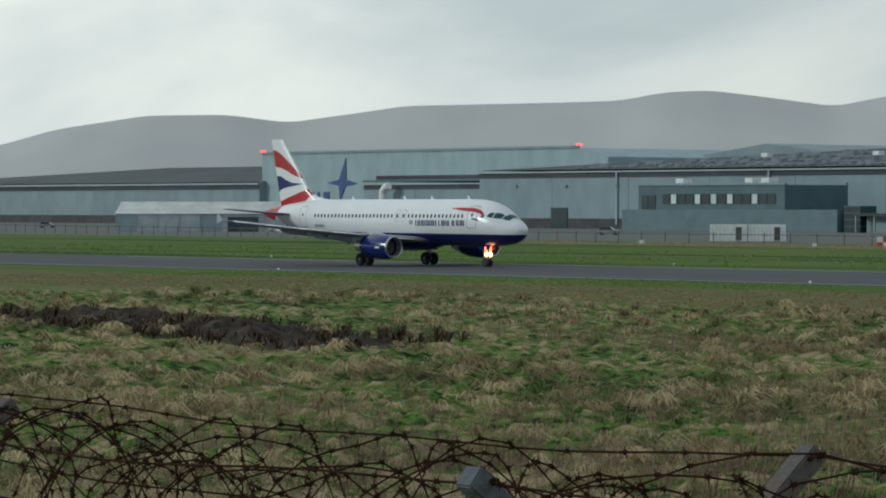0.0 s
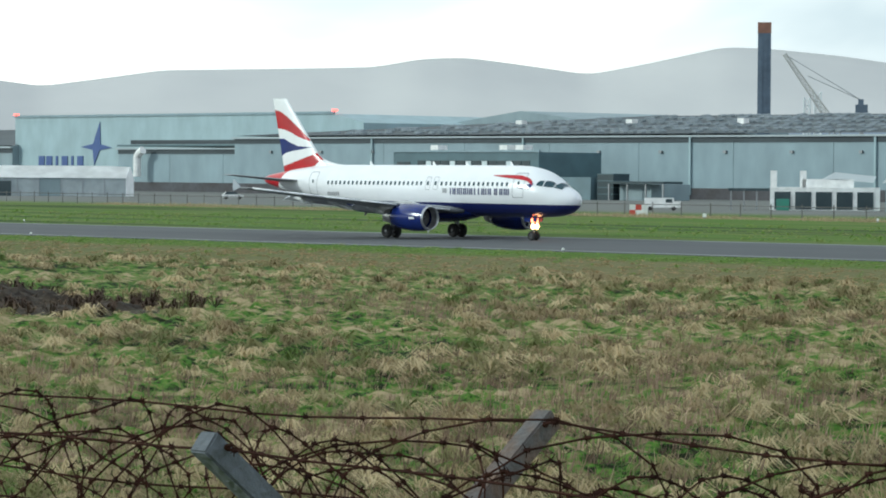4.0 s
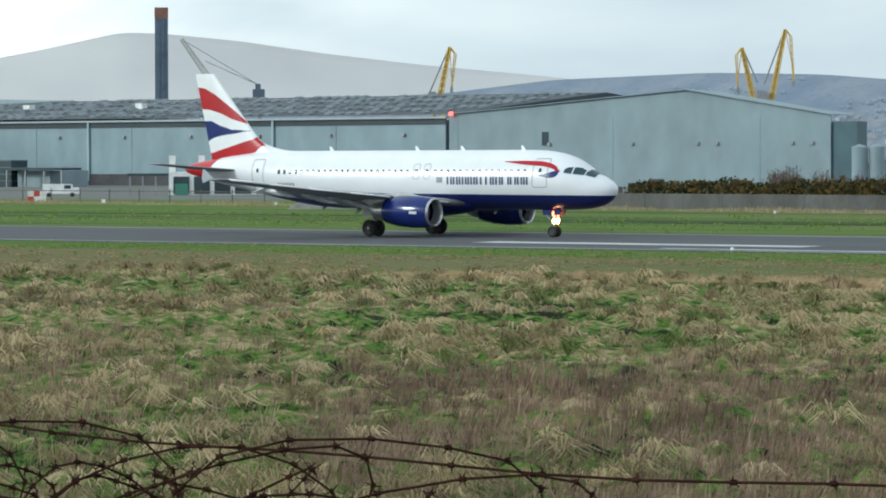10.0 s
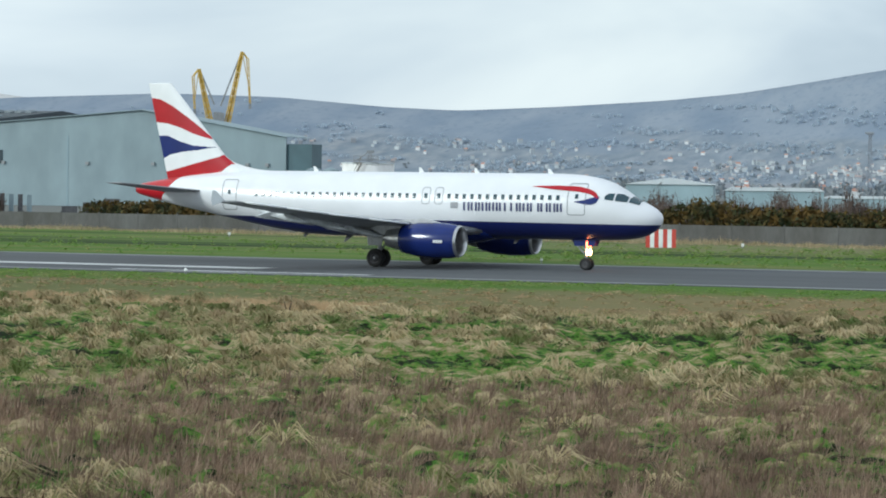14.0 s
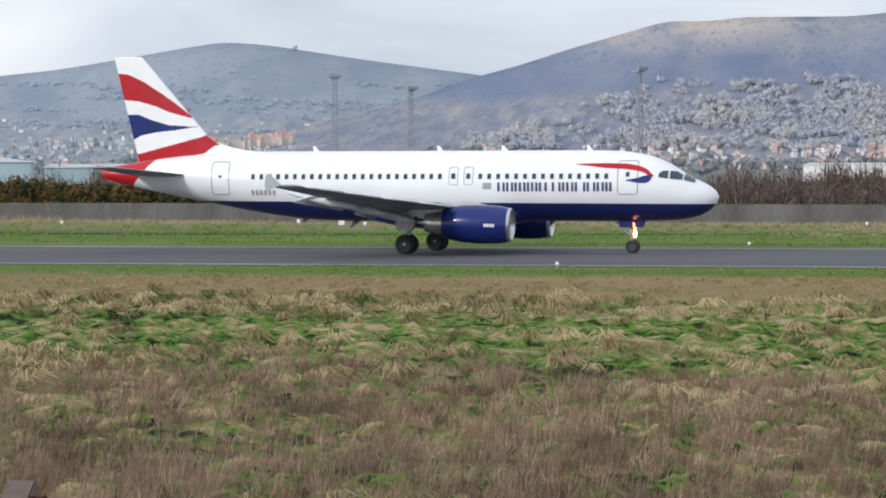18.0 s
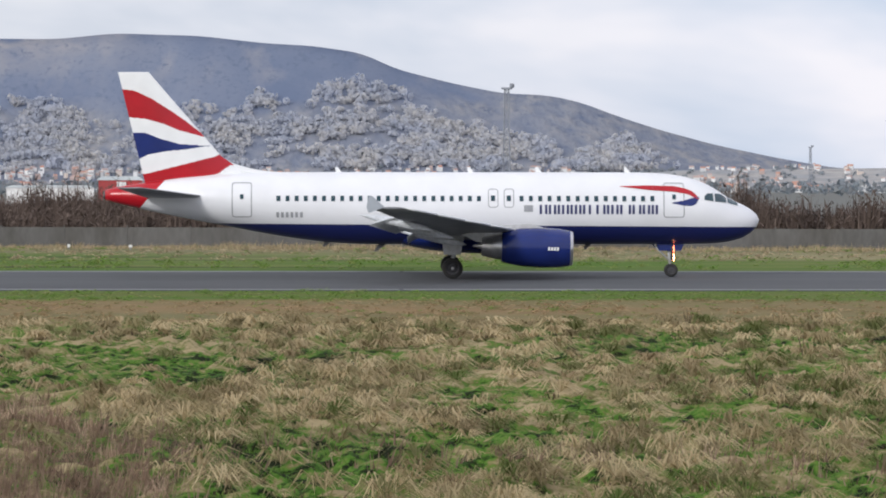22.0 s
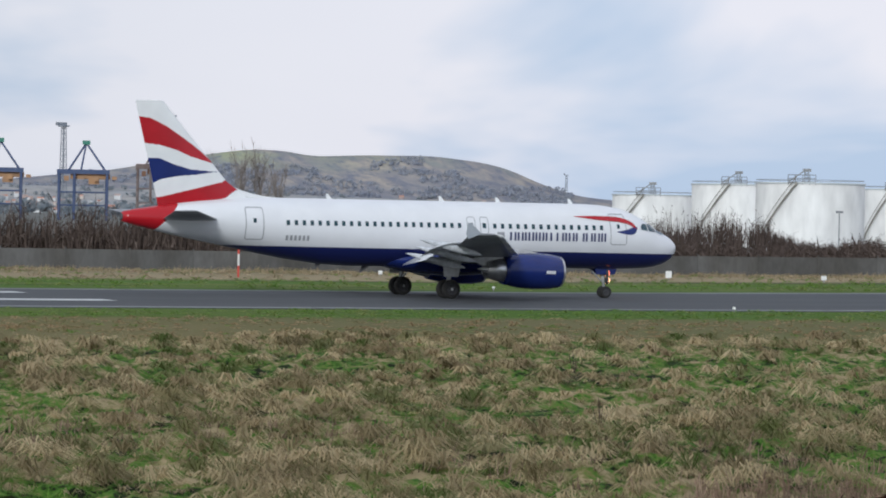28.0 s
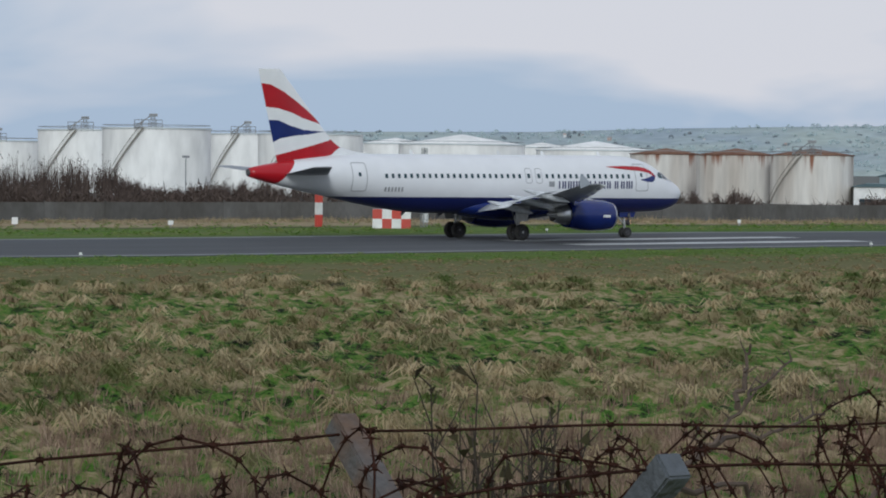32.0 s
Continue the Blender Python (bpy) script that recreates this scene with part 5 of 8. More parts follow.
def luffing_crane(az, dist, top, reach, strut, drop, name="shipyard_crane"):
    """A yellow level-luffing dock crane. reach: the jib's head; strut: foot of the back strut; drop: end of the hanging fly jib."""
    p = place(az, dist)
    th = thing(name, pose(p.x, p.y, 0, 0, 0, -az), "yellow level-luffing dock crane", "crane", "shipyard cranes")
    s = 1 if reach > 0 else -1
    bm = bmesh.new()
    lattice(bm, (0, 0, 0), (0, 0, 29), 6, 4, 6, 0.5)
    part("tower", bm, YELLOW, th)
    part("machinery_house", boxed(-2.6 * s - 1.6, -2.6 * s + 1.6, -2.5, 2.5, 29, 33), STEEL_GREY, th, "grey machinery house")
    bm = bmesh.new()
    lattice(bm, (0, 0, 28), (reach, 0, top), 2.3, 1.1, 9, 0.24)
    rod(bm, (0, 0, 28), (reach, 0, top), 0.62, 6, 0.4)
    part("jib", bm, YELLOW, th, "yellow jib")
    bm = bmesh.new()
    for y in (-1, 1):
        rod(bm, (strut[0], y, strut[1]), (reach - 0.4 * s, 0, top - 0.4), 0.34, 5)
    part("back_strut", bm, STEEL_GREY, th, "grey back strut")
    bm = bmesh.new()
    h0 = (reach + 2.2 * s, 0, top - 2.8)
    rod(bm, (reach, 0, top), h0, 0.4, 5)
    lattice(bm, h0, (drop[0], 0, drop[1] + 2), 1.0, 0.5, 7, 0.16)
    rod(bm, (reach, 0, top), (drop[0], 0, drop[1] + 6), 0.16, 5)
    part("fly_jib", bm, YELLOW, th)
    part("hook_block", boxed(drop[0] - 0.6, drop[0] + 0.6, -0.6, 0.6, drop[1], drop[1] + 2.2), STEEL_GREY, th)


def lattice_crane():
    """The grey lattice crane with a long raised jib, with a white tower beside it."""
    p = place(-38.85, 960)
    th = thing("lattice_crane", pose(p.x, p.y, 0, 0, 0, 38.85), "grey lattice crane with long raised jib", "crane")
    bm = bmesh.new()
    lattice(bm, (0, 0, 20), (-15.0, 0, 41.5), 2.2, 0.9, 13, 0.2)
    part("jib", bm, JIB_GREY, th, "grey lattice jib")
    bm = bmesh.new()
    lattice(bm, (0, 0, 0), (0, 0, 20), 3, 3, 6, 0.25)
    part("tower", bm, STEEL_GREY, th)
    bm = bmesh.new()
    rod(bm, (-15, 0, 41.5), (7.6, 0, 28), 0.1, 4)
    rod(bm, (-8, 0, 35), (7.6, 0, 28), 0.1, 4)
    part("stay", bm, STEEL_GREY, th)
    part("counterweight", boxed(6.0, 9.6, -2, 2, 24.2, 26.6), CHIMNEY_GREY, th)
    part("winch_house", boxed(6.8, 8.4, -1, 1, 26.6, 28.2), CHIMNEY_GREY, th)
    bm = bmesh.new()
    rod(bm, (7.8, 0, 0), (7.8, 0, 24.2), 0.7, 8)
    part("mast", bm, STEEL_GREY, th)
    p = place(-39.25, 1000)
    tw = thing("white_tower", pose(p.x, p.y, 0, 0, 0, 39), "pale twin lattice tower behind the works", "tower")
    for x in (-1.6, 1.7):
        bm = bmesh.new()
        lattice(bm, (x, 0, 0), (x, 0, 30.5 + x * 0.5), 1.9, 1.9, 12, 0.22)
        part("tower_leg", bm, GUTTER, tw)


MAST_GREY = mat("mast_grey", (0.265, 0.285, 0.325), 0.7, second=(0.225, 0.245, 0.28), scale=0.5)


def floodlight_mast():
    bm = bmesh.new()
    lattice(bm, (0, 0, 0), (0, 0, 33.5), 2.3, 1.2, 17, 0.14)
    th = thing("floodlight_mast", pose(0, 0, 0), "tall steel lattice floodlight mast at the docks", "light mast", "floodlight masts")
    part("tower", bm, MAST_GREY, th)
    part("head_frame", boxed(-1.6, 1.6, -1.4, 1.4, 33.3, 33.8), MAST_GREY, th)
    for k in range(6):
        part("floodlight", boxed(-2.3 + k * 0.78, -1.6 + k * 0.78, -1.9, -1.2, 33.8, 34.9), MAST_GREY, th)
    return th


def masts():
    spec = ((-17.9, 1693), (-15.29, 1070), (-13.94, 1250), (-9.89, 1001), (1.87, 945), (7.25, 2423), (8.65, 1426), (10.43, 957), (10.58, 1407), (14.73, 1371), (16.97, 1157), (18.84, 1000), (25.9, 2300), (-4.36, 2900))
    first = floodlight_mast()
    for i, (az, d) in enumerate(spec):
        p = place(az, d)
        m = pose(p.x, p.y, 0, 0, 0, 20 * i)
        if i == 0:
            first.matrix_basis = m
        else:
            copy_thing(first, m)


BLUE_STEEL = mat("crane_blue", (0.045, 0.075, 0.17), 0.6, second=(0.07, 0.095, 0.18), scale=0.4)
ORANGE_STEEL = mat("crane_orange", (0.44, 0.25, 0.12), 0.6, second=(0.34, 0.2, 0.11), scale=0.4)
GREEN_STEEL = mat("crane_green", (0.05, 0.24, 0.17), 0.6, second=(0.06, 0.2, 0.15), scale=0.4)
DULL_STEEL = mat("crane_dull", (0.15, 0.10, 0.085), 0.8, second=(0.20, 0.17, 0.16), scale=0.4)


def gantry_crane(az, dist, top, steel, name="container_gantry"):
    p = place(az, dist)
    blue = steel is BLUE_STEEL
    tan = ORANGE_STEEL if blue else RUST
    th = thing(name, pose(p.x, p.y, 0, 0, 0, -az), "blue and orange container gantry crane at the docks" if blue else "dull rusty gantry crane at the docks", "gantry crane", "container gantries")
    for x in (-8.2, -3.2, 7.6):
        for y in (-6, 6):
            bm = bmesh.new()
            rod(bm, (x, y, 0), (x, y, top * 0.6), 0.5, 6)
            part("leg", bm, steel, th)
    for y in (-6.0, 5.2):
        part("girder", boxed(-9.0, 8.4, y, y + 0.8, top * 0.585, top * 0.64), steel, th)
    part("cross_beam", boxed(-9.0, -8.0, -5.2, 5.2, top * 0.57, top * 0.64), steel, th)
    part("trolley", boxed(-4.5, 8.6, -4.5, 4.5, top * 0.525, top * 0.585), tan, th, "trolley deck")
    part("cabin", boxed(1.5, 5.0, -5.2, -4.6, top * 0.46, top * 0.53), tan, th, "operator cabin")
    for k, x in enumerate((-6.6, -1.5, 3.2, 9.2)):
        part("machinery_box", boxed(x, x + 1.6, -6.9, -6.1, top * (0.50 + 0.02 * (k % 2)), top * 0.56), tan, th)
    for y in (-5, 5):
        for x in (-5.0, -1.0, 6.8):
            bm = bmesh.new()
            rod(bm, (x, y, top * 0.64), (0.6, 0, top * 0.97), 0.32, 6)
            part("apex_strut", bm, steel, th)
    part("apex", boxed(-0.7, 1.9, -1.3, 1.3, top * 0.95, top), GREEN_STEEL if blue else steel, th, "apex platform")
    if not blue:
        bm = bmesh.new()
        lattice(bm, (0.6, 0, top * 0.72), (0.6, 0, top * 0.95), 2.0, 1.8, 4, 0.16)
        part("apex_tower", bm, steel, th)
    for z in (0.2, 0.36):
        bm = bmesh.new()
        rod(bm, (-8.2, -6, top * z), (7.6, -6, top * z), 0.3, 6)
        part("brace", bm, steel, th)


def tank(a0, a1, dist, top_el, material, roof="flat", label="white cylindrical oil storage tank", stair=True, rusty=False):
    """A storage tank between two headings."""
    c = (a0 + a1) / 2
    r = dist * math.sin(radians((a1 - a0) / 2))
    h = EYE_Z + (dist - r) * math.tan(radians(top_el))
    p = place(c, dist)
    th = thing("storage_tank", pose(p.x, p.y, 0, 0, 0, -c), label, "storage tank", "oil tanks")
    bm = bmesh.new()
    spun_z(bm, [(0, r), (h * 0.99, r)], 56)
    part("shell", bm, material, th, smooth=True)
    bm = bmesh.new()
    if roof == "cone":
        spun_z(bm, [(h * 0.99, r), (h * 1.0, r * 0.99), (h + r * 0.16, 0.05)], 56)
    else:
        spun_z(bm, [(h * 0.985, r * 0.985), (h * 0.985, 0.05)], 56)
    part("roof", bm, material if not rusty else RUST, th, smooth=True)
    bm = bmesh.new()
    spun_z(bm, [(h * 0.985, r + 0.02), (h * 0.985, r + 0.16), (h * 1.006, r + 0.16), (h * 1.006, r - 0.05)], 56)
    part("rim", bm, RUST if rusty else GUTTER, th)
    for z in (0.34, 0.67):
        bm = bmesh.new()
        spun_z(bm, [(h * z, r + 0.005), (h * z, r + 0.03), (h * z + 0.1, r + 0.03), (h * z + 0.1, r + 0.005)], 56)
        part("weld_band", bm, material, th)
    bm = bmesh.new()
    spun_z(bm, [(h + 0.42, r - 0.1), (h + 0.42, r - 0.06), (h + 0.5, r - 0.06), (h + 0.5, r - 0.1)], 56)
    part("guard_rail", bm, STEEL_GREY, th)
    if stair:
        st = bmesh.new()
        n = 22
        for k in range(n):
            a0r = radians(205 + 52 * k / n)
            a1r = radians(205 + 52 * (k + 1) / n)
            z0, z1 = h * (0.08 + 0.92 * k / n), h * (0.08 + 0.92 * (k + 1) / n)
            q0 = Vector(((r + 0.55) * math.cos(a0r), (r + 0.55) * math.sin(a0r), z0))
            q1 = Vector(((r + 0.55) * math.cos(a1r), (r + 0.55) * math.sin(a1r), z1))
            rod(st, q0, q1, 0.16, 4)
            rod(st, q0 + Vector((0, 0, 1.0)), q1 + Vector((0, 0, 1.0)), 0.06, 4)
        part("stair", st, mat_cache("stair_steel"), th, "spiral steel stair")
        bm = bmesh.new()
        a = radians(257)
        x, y = (r - 0.5) * math.cos(a), (r - 0.5) * math.sin(a)
        box(bm, x - 1.6, x + 2.6, y - 0.7, y + 0.7, h + 0.05, h + 0.15)
        for dx in (-1.6, -0.5, 0.6, 1.7, 2.6):
            for dy in (-0.7, 0.7):
                rod(bm, (x + dx, y + dy, h - 0.3), (x + dx, y + dy, h + 1.2), 0.05, 4)
        for dy in (-0.7, 0.7):
            for z in (0.65, 1.2):
                rod(bm, (x - 1.6, y + dy, h + z), (x + 2.6, y + dy, h + z), 0.045, 4)
        lattice(bm, (x + 1.2, y, h + 0.1), (x + 1.2, y, h + 2.1), 0.6, 0.6, 3, 0.05)
        box(bm, x + 0.6, x + 1.9, y - 0.3, y + 0.3, h + 1.7, h + 2.15)
        rod(bm, (x - 1.5, y, h + 0.2), (x + 1.0, y, h + 1.9), 0.09, 5)
        part("roof_gear", bm, STEEL_GREY, th, "grey platform and gear on the rim")
    return th


def mat_cache(name):
    return bpy.data.materials.get(name) or mat(name, (0.33, 0.31, 0.27), 0.7, second=(0.25, 0.23, 0.2), scale=1.0)


def spun_z(bm, profile, sides):
    loft(bm, [[(r * math.cos(k * math.tau / sides), r * math.sin(k * math.tau / sides), z) for k in range(sides)] for z, r in profile], True, False)


def tanks():
    tank(26.72, 28.2, 560, 0.385, TANK_WHITE)
    tank(28.12, 29.9, 545, 0.60, TANK_WHITE)
    tank(29.25, 31.17, 500, 0.645, TANK_WHITE)
    tank(31.1, 32.6, 560, 0.56, TANK_WHITE)
    tank(32.0, 33.87, 530, 0.57, TANK_WHITE)
    tank(33.8, 35.1, 600, 0.42, TANK_WHITE, "cone", "cream storage tank with a domed roof", False)
    tank(34.5, 36.75, 560, 0.42, TANK_WHITE, "cone", "white storage tank with a domed roof", False)
    tank(36.5, 37.6, 640, 0.38, TANK_WHITE, "cone", "cream storage tank with a domed roof", False)
    tank(36.95, 39.05, 570, 0.34, TANK_WHITE, "cone", "white storage tank with a domed roof", False)
    tank(38.62, 39.9, 520, 0.29, TANK_RUST, "cone", "rust-streaked storage tank with a rusty rim", False, True)
    tank(39.8, 41.2, 500, 0.29, TANK_RUST, "cone", "rust-streaked storage tank with a rusty rim", False, True)
    tank(41.1, 42.56, 490, 0.30, TANK_RUST, "cone", "rust-streaked storage tank with a rusty rim", True, True)
    tank(10.0, 12.15, 640, 0.12, TANK_GREY, "flat", "pale grey storage tank with a stair", True)
    tank(12.7, 14.4, 650, 0.09, TANK_GREY, "flat", "pale grey storage tank near the docks", False)


def works():
    main_works()
    gable_hangar()
    sign_hangar()
    side_works()
    office_block()
    tent()
    yard()
    chimney()
    lattice_crane()
    luffing_crane(-35.19, 1300, 51.0, 4.6, (-5.2, 29), (5.3, 32.7))
    luffing_crane(-29.59, 1300, 50.2, -5.0, (1.4, 36), (-6.5, 32))
    luffing_crane(-29.305, 1320, 58.2, 6.0, (-2.6, 36), (9.4, 34.9))
    masts()
    gantry_crane(15.83, 1080, 27.3, BLUE_STEEL)
    gantry_crane(17.34, 1080, 27.0, BLUE_STEEL)
    gantry_crane(18.66, 1250, 34, DULL_STEEL, "container_gantry")
    tanks()


works()
# ---- airfield things ----
FENCE_LINE = [(-760, 398), (-345, 317), (-225, 304), (-160, 292), (-50, 275), (90, 257), (205, 236), (330, 214)]


def airfield_fence():
    """The grey mesh fence along the far side of the airfield."""
    line = FENCE_LINE
    th = thing("airfield_fence", pose(0, 0, 0), "long grey mesh airfield fence on steel posts", "fence")
    pts = []
    for (xa, ya), (xb, yb) in zip(line, line[1:]):
        n = max(1, round(math.hypot(xb - xa, yb - ya) / 5.5))
        pts += [(xa + (xb - xa) * k / n, ya + (yb - ya) * k / n) for k in range(n)]
    pts.append(line[-1])
    panel_me = boxed(0.0, 1.0, -0.02, 0.02, 0.03, 1.7)
    rail = None
    first = None
    for (xa, ya), (xb, yb) in zip(pts, pts[1:]):
        L, ang = math.hypot(xb - xa, yb - ya), math.degrees(math.atan2(yb - ya, xb - xa))
        z = ground_height(xa, ya)
        if first is None:
            first = part("fence_panel", panel_me, FENCE_GREY, th)
            rail = part("fence_post", boxed(-0.05, 0.05, -0.05, 0.05, 0, 1.85), FENCE_GREY, th)
            p, q = first, rail
        else:
            p, q = new("fence_panel", first.data), new("fence_post", rail.data)
            p.parent = q.parent = th
        p.matrix_basis = pose(xa, ya, z + (1.5 if xa < -215 else 0.0), 0, 0, ang) @ Matrix.Diagonal((L, 1, 0.06 if xa < -215 else 1, 1))
        q.matrix_basis = pose(xa, ya, z, 0, 0, ang)


def striped_board():
    th = thing("striped_board", pose(-103.0, 257.0, 0, 0, 0, 21.5), "red and white striped marker board on airfield grass", "marker board")
    for k in range(7):
        part("stripe", boxed(k * 0.37, k * 0.37 + 0.37, 0, 0.08, 0.05, 1.62), MARK_RED if k % 2 == 0 else WHITE_PAINT, th)
    for x in (0.3, 2.2):
        part("stake", boxed(x, x + 0.08, 0.081, 0.2, 0, 1.4), STEEL_GREY, th)


def chequered_hut(x, y, turn, n, cols, rows, w, h, label):
    z = ground_height(x, y)
    th = thing("chequered_hut", pose(x, y, z, 0, 0, turn), label, "equipment hut", "equipment huts")
    part("body", boxed(0, cols * w, 0.02, 1.6, 0, rows * h), WHITE_PAINT, th)
    for i in range(cols):
        for j in range(rows):
            part("square", boxed(i * w, (i + 1) * w, 0, 0.018, j * h, (j + 1) * h), MARK_RED if (i + j + n) % 2 and (n == 0 or i < 2) else WHITE_PAINT, th)


def windsock():
    th = thing("windsock", pose(86.0, 235.0, 0.0), "orange windsock streaming from a red and white pole", "windsock")
    for k in range(6):
        bm = bmesh.new()
        rod(bm, (0, 0, k * 0.9), (0, 0, (k + 1) * 0.9), 0.09, 8)
        part("pole_band", bm, WHITE_PAINT if k % 2 else MARK_RED, th)
    sock = mat("windsock_cloth", (0.80, 0.27, 0.13), 0.8, second=(0.72, 0.22, 0.10), scale=1.5)
    prev = Vector((0.1, -0.03, 5.15))
    ang = -16.0
    for k in range(6):
        d = Vector((math.cos(radians(ang)), -0.35, math.sin(radians(ang)))).normalized() * 0.56
        bm = bmesh.new()
        rod(bm, prev, prev + d * 1.03, 0.34 - 0.03 * k, 14, 0.31 - 0.03 * k)
        part("sock_piece", bm, sock, th, "faded orange cloth", smooth=True)
        prev = prev + d
        ang -= 3.0


def small_things():
    lamp = None
    for k in range(-4, 5):
        for y in (159.4, 200.6):
            x = -32.0 + 60 * k + (4 if y > 180 else 0)
            z = ground_height(x, y)
            if lamp is None:
                lamp = thing("runway_light", pose(x, y, z), "small white runway edge light", "runway light", "runway edge lights")
                bm = bmesh.new()
                rod(bm, (0, 0, 0), (0, 0, 0.18), 0.05, 8)
                part("stem", bm, STEEL_GREY, lamp)
                bm = bmesh.new()
                rod(bm, (0, 0, 0.18), (0, 0, 0.32), 0.11, 10, 0.07)
                part("lens", bm, WHITE_PAINT, lamp, "white glass lens")
            else:
                copy_thing(lamp, pose(x, y, z))
    # white junction boxes and signs by the fence
    for x, y, w, h in ((-150, 268, 0.5, 0.5), (-96, 262, 0.45, 0.5), (-76, 266, 0.5, 0.6), (-70, 258, 0.9, 0.8), (-68, 258, 0.5, 0.5), (-66, 259, 0.3, 0.6), (-27, 262, 0.4, 0.5), (-22, 262, 0.5, 0.4), (12, 250, 0.4, 0.5), (44, 246, 0.5, 0.5),
                       (50, 246, 0.4, 0.6), (100, 240, 0.6, 0.6), (122, 232, 0.9, 1.1), (133, 226, 0.8, 0.7), (190, 222, 0.5, 0.6), (-290, 305, 1.0, 0.9), (-262, 300, 0.9, 0.9), (-232, 296, 0.5, 0.6), (-330, 312, 1.3, 1.0)):
        b = thing("junction_box", pose(x, y, ground_height(x, y), 0, 0, -math.degrees(math.atan2(x, y))), "small white box on the airfield verge", "equipment box", "verge boxes")
        part("case", boxed(-w * 0.27, w * 0.27, -0.15, 0.15, 0.2, 0.2 + h * 0.5), WHITE_PAINT, b)
        part("foot", boxed(-0.06, 0.06, -0.06, 0.06, 0, 0.25), STEEL_GREY, b)
    # banded marker post, and a thin mast beside the hut
    z = ground_height(146, 225)
    mp = thing("banded_post", pose(146.0, 224.0, z), "red and white banded marker post", "marker post")
    for k in range(3):
        part("band", boxed(-0.24, 0.24, -0.22, 0.22, k * 1.0, k * 1.0 + 1.0), MARK_RED if k % 2 == 0 else WHITE_PAINT, mp)
    bm = bmesh.new()
    lattice(bm, (0, 0, 3.0), (0, 0, 6.4), 0.3, 0.2, 6, 0.03)
    part("mast_top", bm, STEEL_GREY, mp)
    z = ground_height(153, 219)
    am = thing("antenna_mast", pose(153.5, 219.5, z), "thin lattice antenna mast with white boxes", "antenna mast")
    bm = bmesh.new()
    lattice(bm, (0, 0, 0), (0, 0, 6.6), 0.4, 0.3, 10, 0.035)
    part("mast", bm, STEEL_GREY, am)
    part("aerial_box", boxed(0.1, 0.6, -0.2, 0.2, 2.4, 2.8), WHITE_PAINT, am)
    part("cross_arm", boxed(-0.2, 1.1, -0.08, 0.08, 5.2, 5.35), STEEL_GREY, am)
    part("meter_box", boxed(-0.05, 0.3, -0.2, 0.2, 0.4, 1.3), WHITE_PAINT, am)
    for az, d in ((30.73, 470), (38.2, 470)):
        p = place(az, d)
        lp = thing("lamp_post", pose(p.x, p.y, 0), "thin grey lamp post beside the tanks", "lamp post", "tank yard lamps")
        bm = bmesh.new()
        rod(bm, (0, 0, 0), (0, 0, 6.3), 0.09, 6)
        part("pole", bm, STEEL_GREY, lp)
        part("lamp_head", boxed(-0.5, 0.5, -0.2, 0.2, 6.3, 6.6), STEEL_GREY, lp)
    lamp_glow = glow("yard_lamp_glow", (1.0, 0.86, 0.62), 5.0)
    for az in (21.18, 21.67, 22.16):
        p = place(az, 620)
        fl = thing("yard_floodlight", pose(p.x, p.y, 0, 0, 0, -az), "bright floodlight panel lit above dark brush", "floodlight", "lit floodlights")
        part("pole", boxed(-0.15, 0.15, 0.2, 0.5, 0, 5.0), STEEL_GREY, fl)
        part("lit_panel", boxed(-0.5, 0.5, 0, 0.19, 4.4, 6.3), lamp_glow, fl, "glowing warm white panel")
    kinds = []
    for k, (az, d) in enumerate(((-57.3, 830), (-49.7, 640), (-47.4, 620))):
        p = place(az, d)
        m = pose(p.x, p.y, 0, 0, 0, 45 + 12 * math.sin(k * 2.1))
        paint, tone = (WHITE_PAINT, "white") if k % 2 else (STEEL_GREY, "grey")
        if k < 2:
            first = thing("parked_car", m, tone + " car parked in the works yard", "car", "yard cars")
            kinds.append(first)
            bm = bmesh.new()
            prism(bm, [(0, 0.35), (4.3, 0.35), (4.3, 0.8), (3.3, 0.95), (0.05, 0.95)], 1.75)
            part("body", bm, paint, first)
            bm = bmesh.new()
            prism(bm, [(0.3, 0.95), (3.3, 0.95), (2.6, 1.45), (0.8, 1.45)], 1.6, pose(0, 0.07, 0))
            part("cabin", bm, GLASS_DARK, first, "dark glazed cabin")
            for x in (0.8, 3.5):
                for y in (0.1, 1.65):
                    bm = bmesh.new()
                    rod(bm, (x, y - 0.1, 0.32), (x, y + 0.1, 0.32), 0.32, 12)
                    part("wheel", bm, RUBBER, first)
        else:
            copy_thing(kinds[k % 2], m)
    p = place(-42.2, 487)
    car = thing("white_van", pose(p.x, p.y, 0, 0, 0, 40), "white van parked by the works fence", "van")
    part("body", boxed(0, 4.4, 0, 1.9, 0.45, 1.9), WHITE_PAINT, car)
    part("cab", boxed(4.4, 5.4, 0.05, 1.85, 0.45, 1.4), WHITE_PAINT, car)
    part("side_window", boxed(3.2, 4.2, -0.02, 0, 1.2, 1.75), GLASS_DARK, car)
    for x in (0.9, 4.4):
        for y in (0.1, 1.8):
            bm = bmesh.new()
            rod(bm, (x, y - 0.1, 0.33), (x, y + 0.1, 0.33), 0.33, 14)
            part("wheel", bm, RUBBER, car)


